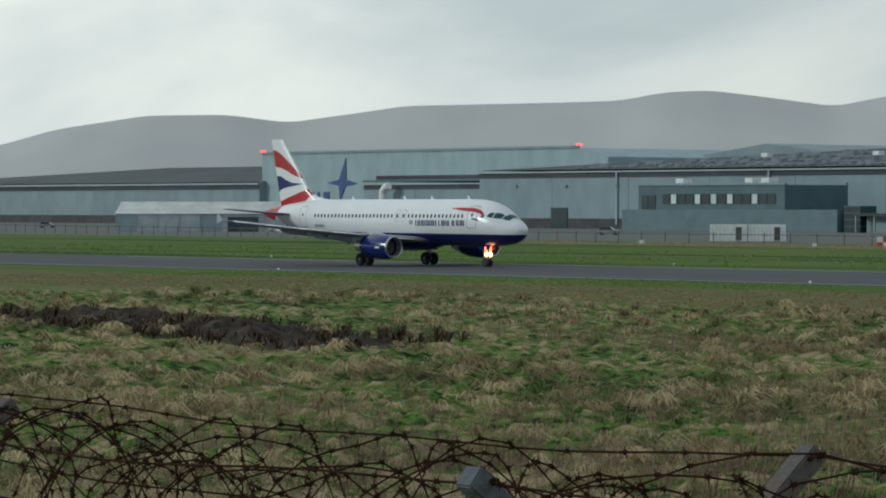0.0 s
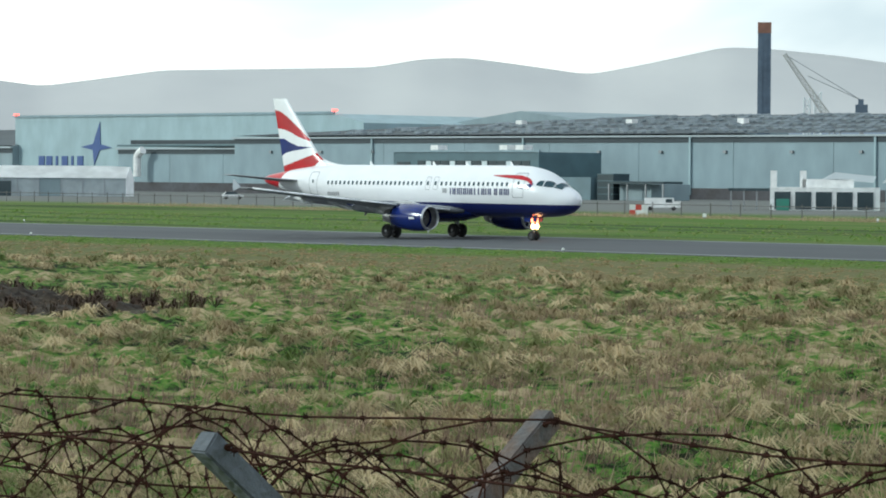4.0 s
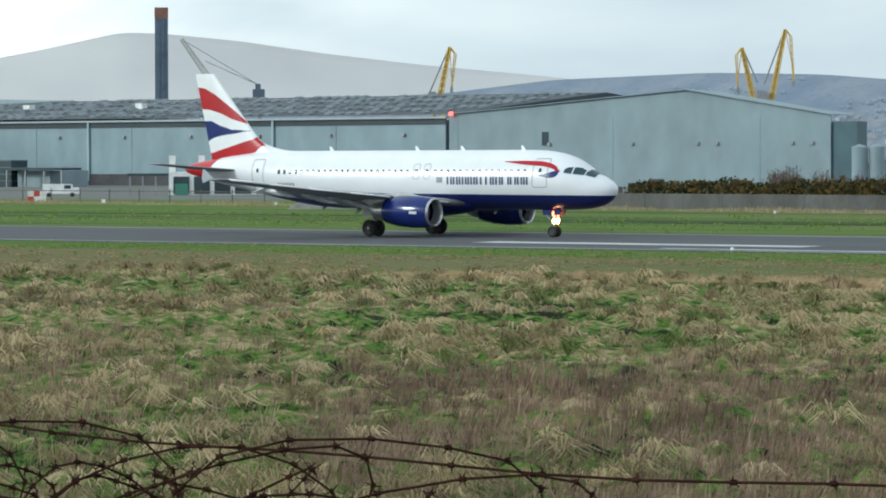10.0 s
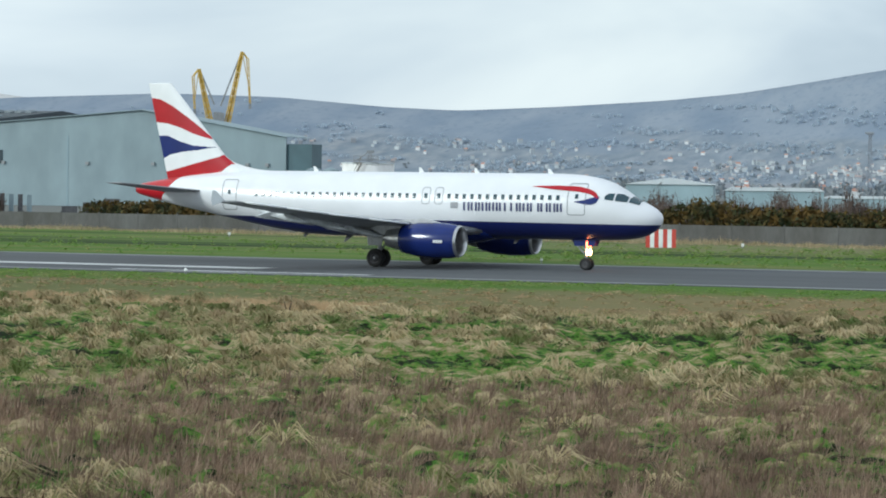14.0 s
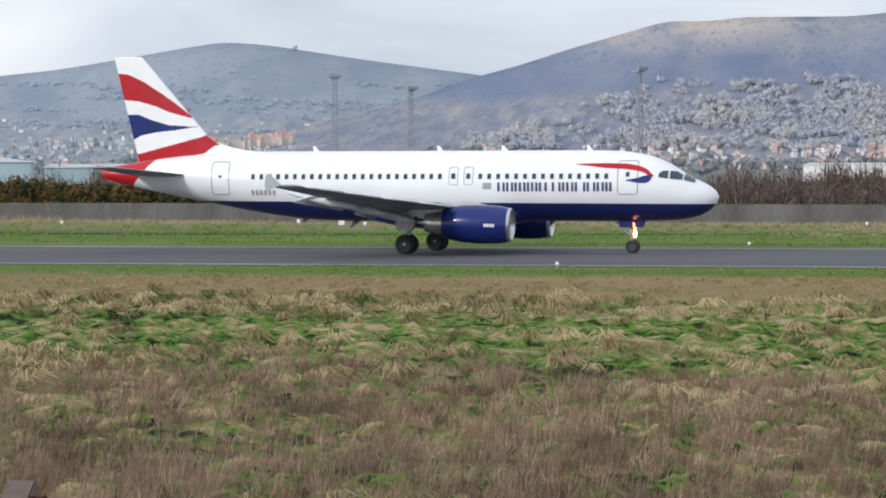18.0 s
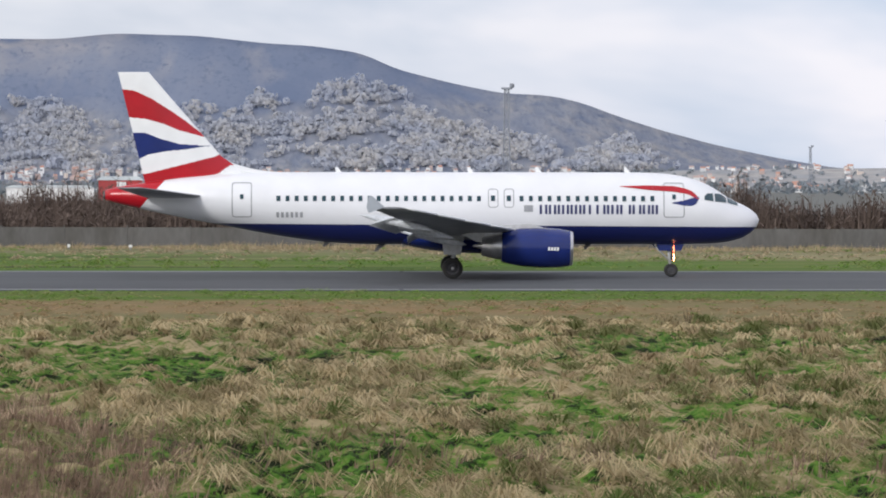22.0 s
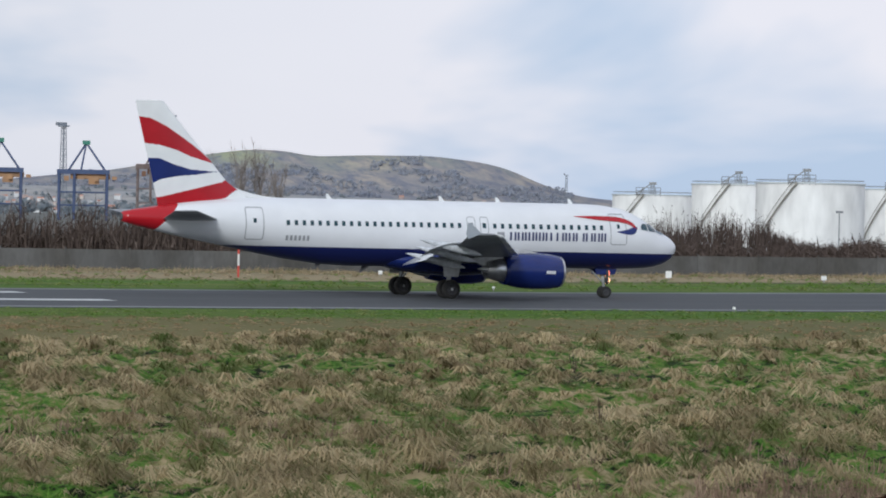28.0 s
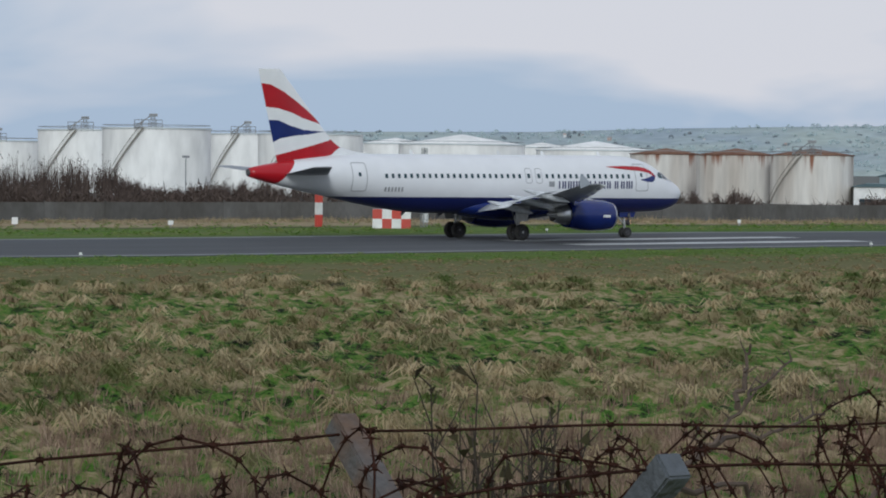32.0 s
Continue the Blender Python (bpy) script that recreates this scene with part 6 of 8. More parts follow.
# ---- far sheds, town, woods ----
def far_shed(az0, az1, dist, top_el, wall, label, roof=None, name="warehouse"):
    a, b = place(az0, dist), place(az1, dist)
    d = b - a
    L, h = d.length, EYE_Z + dist * math.tan(radians(top_el))
    th = thing(name, pose(a.x, a.y, 0, 0, 0, math.degrees(math.atan2(d.y, d.x))), label, "warehouse", "far warehouses")
    part("wall", boxed(0, L, 0, 25, 0, h * 0.86), wall, th)
    bm = bmesh.new()
    prism(bm, [(-0.4, h * 0.86), (L + 0.4, h * 0.86), (L * 0.93, h), (L * 0.07, h)], 25.6, pose(0, -0.3, 0))
    part("roof", bm, roof or GUTTER, th)
    n = max(2, int(L / 9))
    for k in range(n):
        part("wall_joint", boxed(L * k / n, L * k / n + 0.15, -0.05, 0, 0, h * 0.86), FENCE_GREY, th)
    return th


def far_sheds():
    far_shed(-25.95, -24.7, 600, 0.0, CLADDING_PALE, "pale shed with dark roof beside a tank", OFFICE_DARK)
    far_shed(-20.45, -18.7, 640, 0.0, CLADDING_PALE, "long pale warehouse with shallow roof")
    far_shed(-18.8, -16.2, 700, -0.14, CLADDING_PALE, "low pale warehouse behind gorse hedge")
    far_shed(-13.0, -11.6, 720, -0.1, CLADDING_GREY, "low grey warehouse behind gorse hedge", OFFICE_DARK)
    pale = mat("warehouse_grey", (0.44, 0.45, 0.48), 0.6, second=(0.40, 0.41, 0.44), scale=0.04, scale2=0.3)
    far_shed(-2.25, 1.22, 560, 0.08, pale, "long pale grey warehouse near the docks", pale)
    far_shed(2.05, 3.9, 560, 0.03, pale, "pale grey warehouse near the docks", pale)
    far_shed(-7.0, -5.45, 900, -0.02, WHITE_PAINT, "long white warehouse below the town")
    rb = far_shed(-5.38, -4.6, 860, 0.14, mat("red_cladding", (0.46, 0.05, 0.05), 0.6, second=(0.38, 0.05, 0.05), scale=0.1), "red clad warehouse with white sign")
    part("sign_panel", boxed(5.0, 7.4, -0.2, 0, 3.2, 6.0), WHITE_PAINT, rb, "white square sign")
    far_shed(-4.0, -2.6, 900, 0.02, WHITE_PAINT, "white warehouse by the docks")
    th = far_shed(42.55, 45.5, 480, -0.2, WHITE_PAINT, "low white depot with dark doorways", OFFICE_DARK)
    for k in range(4):
        part("doorway", boxed(1.0 + k * 3.2, 3.0 + k * 3.2, -0.1, -0.01, 0, 1.4), GLASS_DARK, th)
    far_shed(43.0, 46.0, 640, 0.0, CLADDING_GREY, "grey roofed shed behind the depot", OFFICE_DARK)
    blk = place(-16.95, 760)
    th = thing("tower_block", pose(blk.x, blk.y, 0, 0, 0, 17), "small white block behind the warehouse, coloured warm as sunlit", "building")
    # warm sunlight on the white wall is put into its base colour
    part("wall", boxed(-2.4, 2.4, 0, 5, 0, 5.2), mat("sunlit_render", (0.85, 0.70, 0.52), 0.8, second=(0.78, 0.64, 0.48), scale=0.3), th)
    part("roof", boxed(-2.6, 2.6, -0.2, 5.2, 5.2, 5.5), GUTTER, th)


def slope_point(az, el, distance, depth, table):
    """A point on a hill's face seen at that heading and height."""
    top_el = soft_steps(az, table, 0.22)
    k = min(0.98, max(0.02, el / max(0.05, top_el))) ** (1 / 1.1)
    r = distance - depth * (1 - k)
    top = EYE_Z + distance * math.tan(radians(top_el))
    return place(az, r, top * k ** 1.1 * (r / distance)), r


def town():
    rnd = random.Random(5)
    # town_hazy mixes the distance haze into the wall colour of western houses
    walls = [mat("town_white", (0.72, 0.72, 0.72), 0.8, second=(0.55, 0.56, 0.57), scale=0.05), mat("town_brick", (0.42, 0.33, 0.30), 0.9, second=(0.38, 0.30, 0.28), scale=0.05),
             mat("town_cream", (0.62, 0.54, 0.48), 0.9, second=(0.52, 0.46, 0.42), scale=0.05), mat("town_slate", (0.25, 0.265, 0.29), 0.8, second=(0.29, 0.285, 0.29), scale=0.05),
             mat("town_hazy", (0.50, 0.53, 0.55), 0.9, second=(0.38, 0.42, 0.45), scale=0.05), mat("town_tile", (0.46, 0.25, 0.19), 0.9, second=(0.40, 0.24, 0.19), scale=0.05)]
    verts, faces, mats = [], [], []

    def house(p, size, wall):
        w, d, h = size * rnd.uniform(0.8, 1.5), size * 0.8, size * rnd.uniform(0.5, 0.8)
        a = -math.atan2(p.x, p.y) + rnd.uniform(-0.5, 0.5)
        c, s = math.cos(a), math.sin(a)
        base = len(verts)
        tiles = 3 if wall == 4 else rnd.choice((3, 5, 1))
        for x, y, z in ((-w, -d, -4), (w, -d, -4), (w, d, -4), (-w, d, -4), (-w, -d, h), (w, -d, h), (w, d, h), (-w, d, h), (-w, 0, h * 1.6), (w, 0, h * 1.6)):
            verts.append((p.x + (x * c - y * s) / 2, p.y + (x * s + y * c) / 2, p.z + z))
        for f, m in (((0, 1, 5, 4), wall), ((1, 2, 6, 9, 5), wall), ((2, 3, 7, 6), wall), ((3, 0, 4, 8, 7), wall), ((4, 5, 9, 8), tiles), ((6, 7, 8, 9), tiles)):
            faces.append(tuple(base + i for i in f))
            mats.append(m)

    for table, dist, depth, a0, a1, e0, e1, n in ((HILL_B, 4300, 520, -29, -13, 0.02, 0.8, 620), (HILL_B, 4300, 520, -21.5, -15.5, 0.05, 0.5, 300), (HILL_C, 3700, 420, -13, 7.5, 0.03, 0.36, 1100), (HILL_D, 3300, 200, 5, 18, 0.06, 0.3, 200),
                                                 (HILL_E, 3900, 360, 16, 25, 0.05, 0.3, 60), (HILL_F, 4500, 400, 36, 46, 0.2, 0.6, 30)):
        for i in range(n):
            az = rnd.uniform(a0, a1)
            el = e0 + (e1 - e0) * rnd.random() ** 1.7
            if noise.noise(Vector((az * 0.9, el * 6, 3.0))) < -0.12:
                continue
            p, r = slope_point(az, el, dist, depth, table)
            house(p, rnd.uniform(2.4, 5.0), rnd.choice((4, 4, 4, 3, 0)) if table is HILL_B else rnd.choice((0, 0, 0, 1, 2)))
    for i in range(1500):
        p = place(rnd.uniform(-30, 30), rnd.uniform(2000, 3200))
        if noise.noise(Vector((p.x * 0.004, p.y * 0.004, 1.0))) > -0.15:
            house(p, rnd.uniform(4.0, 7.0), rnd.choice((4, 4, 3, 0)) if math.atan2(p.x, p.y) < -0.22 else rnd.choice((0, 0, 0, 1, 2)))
    for i in range(26):
        az = -17.5 + i * 0.075
        p, r = slope_point(az, 0.30 + 0.006 * i, 4300, 520, HILL_B)
        house(p, 13.0, 2)
    ob = raw("town", verts, faces, walls)
    ob.data.polygons.foreach_set("material_index", mats)
    tagged(ob, "pale houses scattered over the lower hill slopes", "houses", kind="stuff")


def crown_cloud(name, label, points, material, seed, leaves=20):
    """Far bare tree crowns, each a loose puff of small twig clumps. points: (place, radius)."""
    rs = np.random.RandomState(seed)
    n = len(points)
    c = np.array([tuple(p) for p, _ in points])
    r = np.array([q for _, q in points])
    d = rs.randn(n, leaves, 3)
    d /= np.linalg.norm(d, axis=2, keepdims=True)
    d = d * np.array([1.1, 1.1, 0.8]) * rs.uniform(0.6, 1.0, (n, leaves, 1)) + np.array([0, 0, 0.45])
    mid = c[:, None] + d * r[:, None, None]
    # each clump is turned outwards, so that a crown shades like a rounded puff with a ragged edge
    out = d - np.array([0, 0, 0.45]) + 0.25 * rs.randn(n, leaves, 3)
    side = np.cross(out, rs.randn(n, leaves, 3))
    side /= np.linalg.norm(side, axis=2, keepdims=True)
    up = np.cross(out / np.linalg.norm(out, axis=2, keepdims=True), side)
    turn = np.array([0.0, 2.1, 4.2]) + rs.uniform(-0.4, 0.4, (n, leaves, 3))
    size = rs.uniform(0.3, 0.62, (n, leaves, 3)) * r[:, None, None]
    v = mid[:, :, None] + (np.cos(turn) * size)[..., None] * side[:, :, None] + (np.sin(turn) * size)[..., None] * up[:, :, None]
    soup(name, label, v.reshape(-1, 3), np.arange(n * leaves * 3).reshape(-1, 3), material, "trees")


def soup(name, label, v, f, material, category):
    me = bpy.data.meshes.new(name)
    me.vertices.add(len(v))
    me.vertices.foreach_set("co", np.asarray(v, np.float32).ravel())
    me.loops.add(f.size)
    me.loops.foreach_set("vertex_index", np.asarray(f, np.int32).ravel())
    me.polygons.add(len(f))
    me.polygons.foreach_set("loop_start", np.arange(0, f.size, 3, dtype=np.int32))
    me.polygons.foreach_set("loop_total", np.full(len(f), 3, np.int32))
    me.update(calc_edges=True)
    me.materials.append(material)
    return tagged(new(name, me), label, category, kind="stuff")


def island_mat(name, colors, rough=0.95, patch=None, patch_scale=0.1, through_light=0.0):
    """Leaves, blades or twigs: each island takes a colour from a ramp; broad patches tint it."""
    m = bpy.data.materials.new(name)
    m.use_nodes = True
    n, l = m.node_tree.nodes, m.node_tree.links
    b = n["Principled BSDF"]
    b.inputs["Roughness"].default_value = rough
    b.inputs["Specular IOR Level"].default_value = 0.15
    geo = n.new("ShaderNodeNewGeometry")
    ramp = n.new("ShaderNodeValToRGB")
    e = ramp.color_ramp.elements
    e[0].color, e[1].color = (*colors[0], 1), (*colors[-1], 1)
    for k in range(1, len(colors) - 1):
        e.new(k / (len(colors) - 1)).color = (*colors[k], 1)
    l.new(geo.outputs["Random Per Island"], ramp.inputs["Fac"])
    last = ramp.outputs["Color"]
    if patch:
        t = n.new("ShaderNodeTexNoise")
        t.inputs["Scale"].default_value, t.inputs["Detail"].default_value = patch_scale, 3.0
        l.new(geo.outputs["Position"], t.inputs["Vector"])
        r = n.new("ShaderNodeMapRange")
        r.inputs["From Min"].default_value, r.inputs["From Max"].default_value = 0.42, 0.62
        r.inputs["To Max"].default_value = 0.75
        l.new(t.outputs["Fac"], r.inputs["Value"])
        x = n.new("ShaderNodeMix")
        x.data_type = "RGBA"
        l.new(r.outputs["Result"], x.inputs["Factor"])
        l.new(last, x.inputs["A"])
        x.inputs["B"].default_value = (*patch, 1)
        last = x.outputs["Result"]
    if through_light:
        t = n.new("ShaderNodeBsdfTranslucent")
        x = n.new("ShaderNodeVectorMath")
        x.operation = "SCALE"
        x.inputs["Scale"].default_value = through_light
        l.new(last, x.inputs[0])
        l.new(x.outputs["Vector"], t.inputs["Color"])
        both = n.new("ShaderNodeAddShader")
        l.new(b.outputs[0], both.inputs[0])
        l.new(t.outputs[0], both.inputs[1])
        l.new(both.outputs[0], n["Material Output"].inputs["Surface"])
    l.new(last, b.inputs["Base Color"])
    return m


# Far crowns take the haze in their colour: bluer and flatter than near twigs.
HAZY_WOODS = island_mat("hazy_winter_woods", [(0.265, 0.272, 0.30), (0.29, 0.292, 0.303), (0.32, 0.312, 0.303), (0.30, 0.297, 0.297)], patch=(0.24, 0.26, 0.308), patch_scale=0.022, through_light=0.95)
HAZY_TOWN_TREES = island_mat("town_trees", [(0.15, 0.18, 0.205), (0.18, 0.20, 0.22), (0.215, 0.225, 0.23)], through_light=0.3)
HAZY_MOUNTAIN_WOODS = island_mat("mountain_woods", [(0.225, 0.262, 0.305), (0.24, 0.275, 0.315), (0.255, 0.285, 0.32)], through_light=0.9)
HAZY_RIDGE_WOODS = island_mat("ridge_woods", [(0.215, 0.235, 0.28), (0.24, 0.25, 0.28), (0.27, 0.268, 0.272)], patch=(0.19, 0.21, 0.262), patch_scale=0.04, through_light=0.5)
HAZY_LOW_WOODS = island_mat("low_hill_woods", [(0.30, 0.35, 0.365), (0.32, 0.37, 0.38), (0.335, 0.38, 0.38)], through_light=0.7)


def woods():
    rnd = random.Random(11)
    pts = []
    while len(pts) < 3600:
        az = rnd.uniform(-13.5, 6.5)
        k = rnd.uniform(0.03, 0.9) ** 1.2
        el = k ** 1.1 * soft_steps(az, HILL_C, 0.22)
        edge = 1.4 + 0.6 * noise.noise(Vector((az * 0.34, 4.0, 1.0))) + 0.35 * noise.noise(Vector((az * 1.1, 1.5, 2.0))) + 0.1 * rnd.random()
        edge -= 0.3 * max(0.0, az - 1.0) + 0.35 * max(0.0, -9.5 - az)
        bare = noise.noise(Vector((az * 0.7, el * 2.6, 6.0))) + 0.5 * noise.noise(Vector((az * 2.2, el * 6.0, 3.0)))
        if el > edge or el < 0.3 or (bare < -0.06 and rnd.random() < 0.9):
            continue
        p = hill_point(az, k, 3700, 420, HILL_C, 0.5)
        pts.append((p + Vector((0, 0, 1.6)), rnd.uniform(2.6, 5.0) + 2.6 * rnd.random() ** 3))
    crown_cloud("hillside_woods", "bare winter woods on the hillside, greyed by painted haze", pts, HAZY_WOODS, 3)
    pts = []
    for table, dist, depth, a0, a1, e0, e1, n in ((HILL_B, 4300, 520, -30, -13, 0.0, 0.5, 300), (HILL_C, 3700, 420, -14, 8, 0.0, 0.35, 700), (HILL_D, 3300, 200, 3, 22, 0.0, 0.33, 800),
                                                 (HILL_E, 3900, 360, 15, 26, 0.05, 0.3, 200), (HILL_F, 4500, 400, 33, 48, 0.3, 0.66, 250)):
        for i in range(n):
            az, el = rnd.uniform(a0, a1), e0 + (e1 - e0) * rnd.random() ** 1.3
            if noise.noise(Vector((az * 1.2, el * 5, 9.0))) < -0.1:
                continue
            p, r = slope_point(az, el, dist, depth, table)
            pts.append((p + Vector((0, 0, 0.2)), rnd.uniform(1.6, 3.6)))
    for i in range(2600):
        p = place(rnd.uniform(-31, 31), rnd.uniform(1100, 3200))
        q = rnd.uniform(1.6, 3.6)
        pts.append((Vector((p.x, p.y, q * rnd.uniform(0.5, 1.3))), q))
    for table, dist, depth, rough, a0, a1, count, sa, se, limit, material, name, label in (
            (HILL_B, 4300, 520, 0.22, -31, -12.5, 1700, 0.35, 6.0, 0.10, HAZY_MOUNTAIN_WOODS, "mountain_woods", "dark bands of woods on the far mountain"),
            (HILL_F, 4500, 400, 0.4, 31, 48, 900, 0.6, 10.0, 0.05, HAZY_LOW_WOODS, "hedgerow_trees", "hedgerow trees between fields on far hills"),
            (HILL_E, 3900, 360, 0.7, 15, 26, 1500, 0.8, 4.0, -0.05, HAZY_RIDGE_WOODS, "ridge_woods", "bare woods below the flat-topped hill")):
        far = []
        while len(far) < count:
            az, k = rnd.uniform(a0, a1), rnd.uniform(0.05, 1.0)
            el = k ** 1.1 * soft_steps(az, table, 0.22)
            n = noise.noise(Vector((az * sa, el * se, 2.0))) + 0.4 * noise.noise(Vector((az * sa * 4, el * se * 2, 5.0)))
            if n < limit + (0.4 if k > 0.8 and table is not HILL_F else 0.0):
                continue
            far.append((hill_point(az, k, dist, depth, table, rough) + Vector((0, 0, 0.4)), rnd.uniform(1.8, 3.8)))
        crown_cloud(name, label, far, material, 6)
    crown_cloud("town_trees", "bare trees among the far houses and fields", pts, HAZY_TOWN_TREES, 4)


far_sheds()
town()
woods()
airfield_fence()
striped_board()
chequered_hut(147.0, 217.5, -34.3, 0, 4, 2, 0.78, 0.78, "red and white chequered equipment hut on the verge")
chequered_hut(-286.0, 312.5, 42.4, 1, 3, 2, 0.8, 0.75, "small red and white chequered cabinet on the verge")
windsock()
small_things()
# ---- barbed wire fence on the embankment ----
WIRE_RUST = mat("rusty_wire", (0.020, 0.009, 0.007), 0.95, 0.0, second=(0.045, 0.018, 0.012), scale=20, scale2=90, spec=0.1)
POST_CONCRETE = mat("post_concrete", (0.115, 0.128, 0.145), 0.85, second=(0.08, 0.088, 0.10), scale=4.0, scale2=45, bump=0.35)
POST_LICHEN = mat("post_lichen", (0.105, 0.10, 0.10), 0.95, second=(0.13, 0.085, 0.06), scale=14, scale2=60, bump=0.3)
NEAR_Y, FAR_Y, TIP_Z, CROTCH_Z = 4.5, 5.5, 4.80, 4.40


def y_post(x, tip, lean=0.0):
    """A concrete post with two splayed arms that carry the strands."""
    g = ground_height(x, 5.0)
    th = thing("fence_post", pose(x, 5.0, 0, 0, lean, 0), "weathered grey concrete fence post with splayed arms", "fence post", "concrete fence posts")
    part("stem", bevelled(-0.04, 0.04, -0.04, 0.04, g - 0.3, CROTCH_Z), POST_CONCRETE, th)
    for s in (-1, 1):
        L = math.hypot(0.5, tip - CROTCH_Z)
        bm = bevelled(-0.026, 0.026, -0.026, 0.026, -0.03, L)
        bmesh.ops.transform(bm, matrix=pose(0, 0, CROTCH_Z - 0.02, -s * math.degrees(math.atan2(0.5, tip - CROTCH_Z)), 0, 0), verts=bm.verts)
        arm = part("arm", bm, POST_CONCRETE if s < 0 else POST_LICHEN, th, "angled concrete arm" if s < 0 else "angled concrete arm, brown with lichen")
        for u in (0.92, 0.5):
            bm = bmesh.new()
            c = Vector((0.028, s * 0.5 * u, CROTCH_Z + (tip - CROTCH_Z) * u))
            rod(bm, c - Vector((0.008, 0, 0)), c + Vector((0.026, -0.006, 0.006)), 0.003, 6)
            rod(bm, c - Vector((0.006, 0, 0)), c + Vector((0.004, 0, 0)), 0.007, 8)
            part("staple", bm, WIRE_RUST, arm)
    return th


def bevelled(*a):
    bm = boxed(*a)
    bmesh.ops.bevel(bm, geom=bm.edges[:], offset=0.004, segments=2, affect="EDGES")
    return bm


def barbed(name, points, parent, label, spacing=0.085, wire=0.0024, seed=1, barb=0.013):
    """A wire through points, with barbs of four spikes."""
    rnd = random.Random(seed)
    bm = bmesh.new()
    sides = 4
    ring = None
    for i, p in enumerate(points):
        d = (points[min(i + 1, len(points) - 1)] - points[max(i - 1, 0)]).normalized()
        q = d.to_track_quat("Z", "Y")
        r = [bm.verts.new(p + q @ Vector((wire * math.cos(k * math.tau / sides), wire * math.sin(k * math.tau / sides), 0))) for k in range(sides)]
        if ring:
            for k in range(sides):
                bm.faces.new((ring[k], ring[(k + 1) % sides], r[(k + 1) % sides], r[k]))
        ring = r
    run = rnd.random() * spacing
    for a, b in zip(points, points[1:]):
        run += (b - a).length
        if run > spacing:
            run -= spacing * rnd.uniform(0.9, 1.1)
            d = (b - a).normalized()
            q = d.to_track_quat("Z", "Y")
            rod(bm, a - d * 0.007, a + d * 0.007, wire * 2.0, 4)
            turn = rnd.random() * 6.28
            for k in range(4):
                t = turn + k * 1.57
                e = q @ Vector((math.cos(t), math.sin(t), 0.35 * (1 if k % 2 else -1)))
                rod(bm, a, a + e * barb, wire * 0.9, 3, wire * 0.4)
    return part(name, bm, WIRE_RUST, parent, label)


def make_fence():
    th = thing("barbed_wire_fence", pose(0, 0, 0), "rusty barbed wire strands and tangled coils", "barbed wire")
    xs = [-17.3, -14.3, -11.3, -8.6, -5.31, -2.02, 0.82, 3.66, 6.7, 9.7, 12.7]
    for i, x in enumerate(xs):
        y_post(x, TIP_Z + (0.055 if i > 6 else 0.0) - (0.05 if i in (3,) else 0.0) - (0.04 if i == 6 else 0), 0.0)
    for i, (s, u) in enumerate(((-1, 0.92), (-1, 0.5), (1, 0.92), (1, 0.5), (-1, 0.08))):
        pts = []
        y, z = 5.0 + s * 0.5 * u, CROTCH_Z + (TIP_Z - CROTCH_Z) * u
        for a, b in zip(xs, xs[1:]):
            for k in range(16):
                v = k / 16
                up = 0.055 * min(1.0, max(0.0, (a + (b - a) * v - 1.5) / 1.8))
                sag = 0.035 * math.sin(math.pi * v) + 0.006 * math.sin(v * 17 + i * 2 + a)
                pts.append(Vector((a + (b - a) * v + 0.05, y + 0.008 * math.sin(v * 9 + i), z - sag + up)))
        barbed("strand", pts, th, "rusty barbed strand", seed=i, wire=0.0027, barb=0.015)
    # tangled coils lying in the V: large sprung ones, small tight ones, and kinked loose lengths
    coils = ((0.0, 0.42, 0.275, 4.52), (2.6, 0.55, 0.255, 4.52), (4.4, 0.34, 0.20, 4.58), (1.2, 0.47, 0.23, 4.55), (5.2, 0.30, 0.16, 4.60))
    for i, (ph, pitch, rad, zc) in enumerate(coils):
        pts = []
        n = int(19.0 / pitch * 24)
        for k in range(n):
            a = ph + k * math.tau / 24
            x = -10.5 + k * pitch / 24
            w = noise.noise(Vector((x * 0.9, i * 5.1, 0.5)))
            w2 = noise.noise(Vector((x * 1.7, i * 5.1, 9.5)))
            kink = 0.020 * noise.noise(Vector((k * 0.33, i * 3.3, 2.5)))
            r = rad * (1 + 0.30 * w + 0.18 * w2) + kink
            pts.append(Vector((x + 0.16 * math.sin(a * 2 + i) * w2 * 2 + 0.26 * w, 5.0 + 0.08 * w2 + r * 0.95 * math.sin(a), zc - 0.035 * min(1.0, max(0.0, (-6.0 - x) / 1.0)) - 0.075 * min(1.0, max(0.0, (x + 6.4) / 1.8)) * min(1.0, max(0.0, (2.5 - x) / 1.5)) + 0.06 * w2 + r * math.cos(a) + 0.05 * min(1.0, max(0.0, (x - 1.5) / 1.8)) + kink)))
        barbed("coil", pts, th, "tangled rusty coil of barbed wire", seed=20 + i, spacing=0.055, wire=0.0023, barb=0.016)


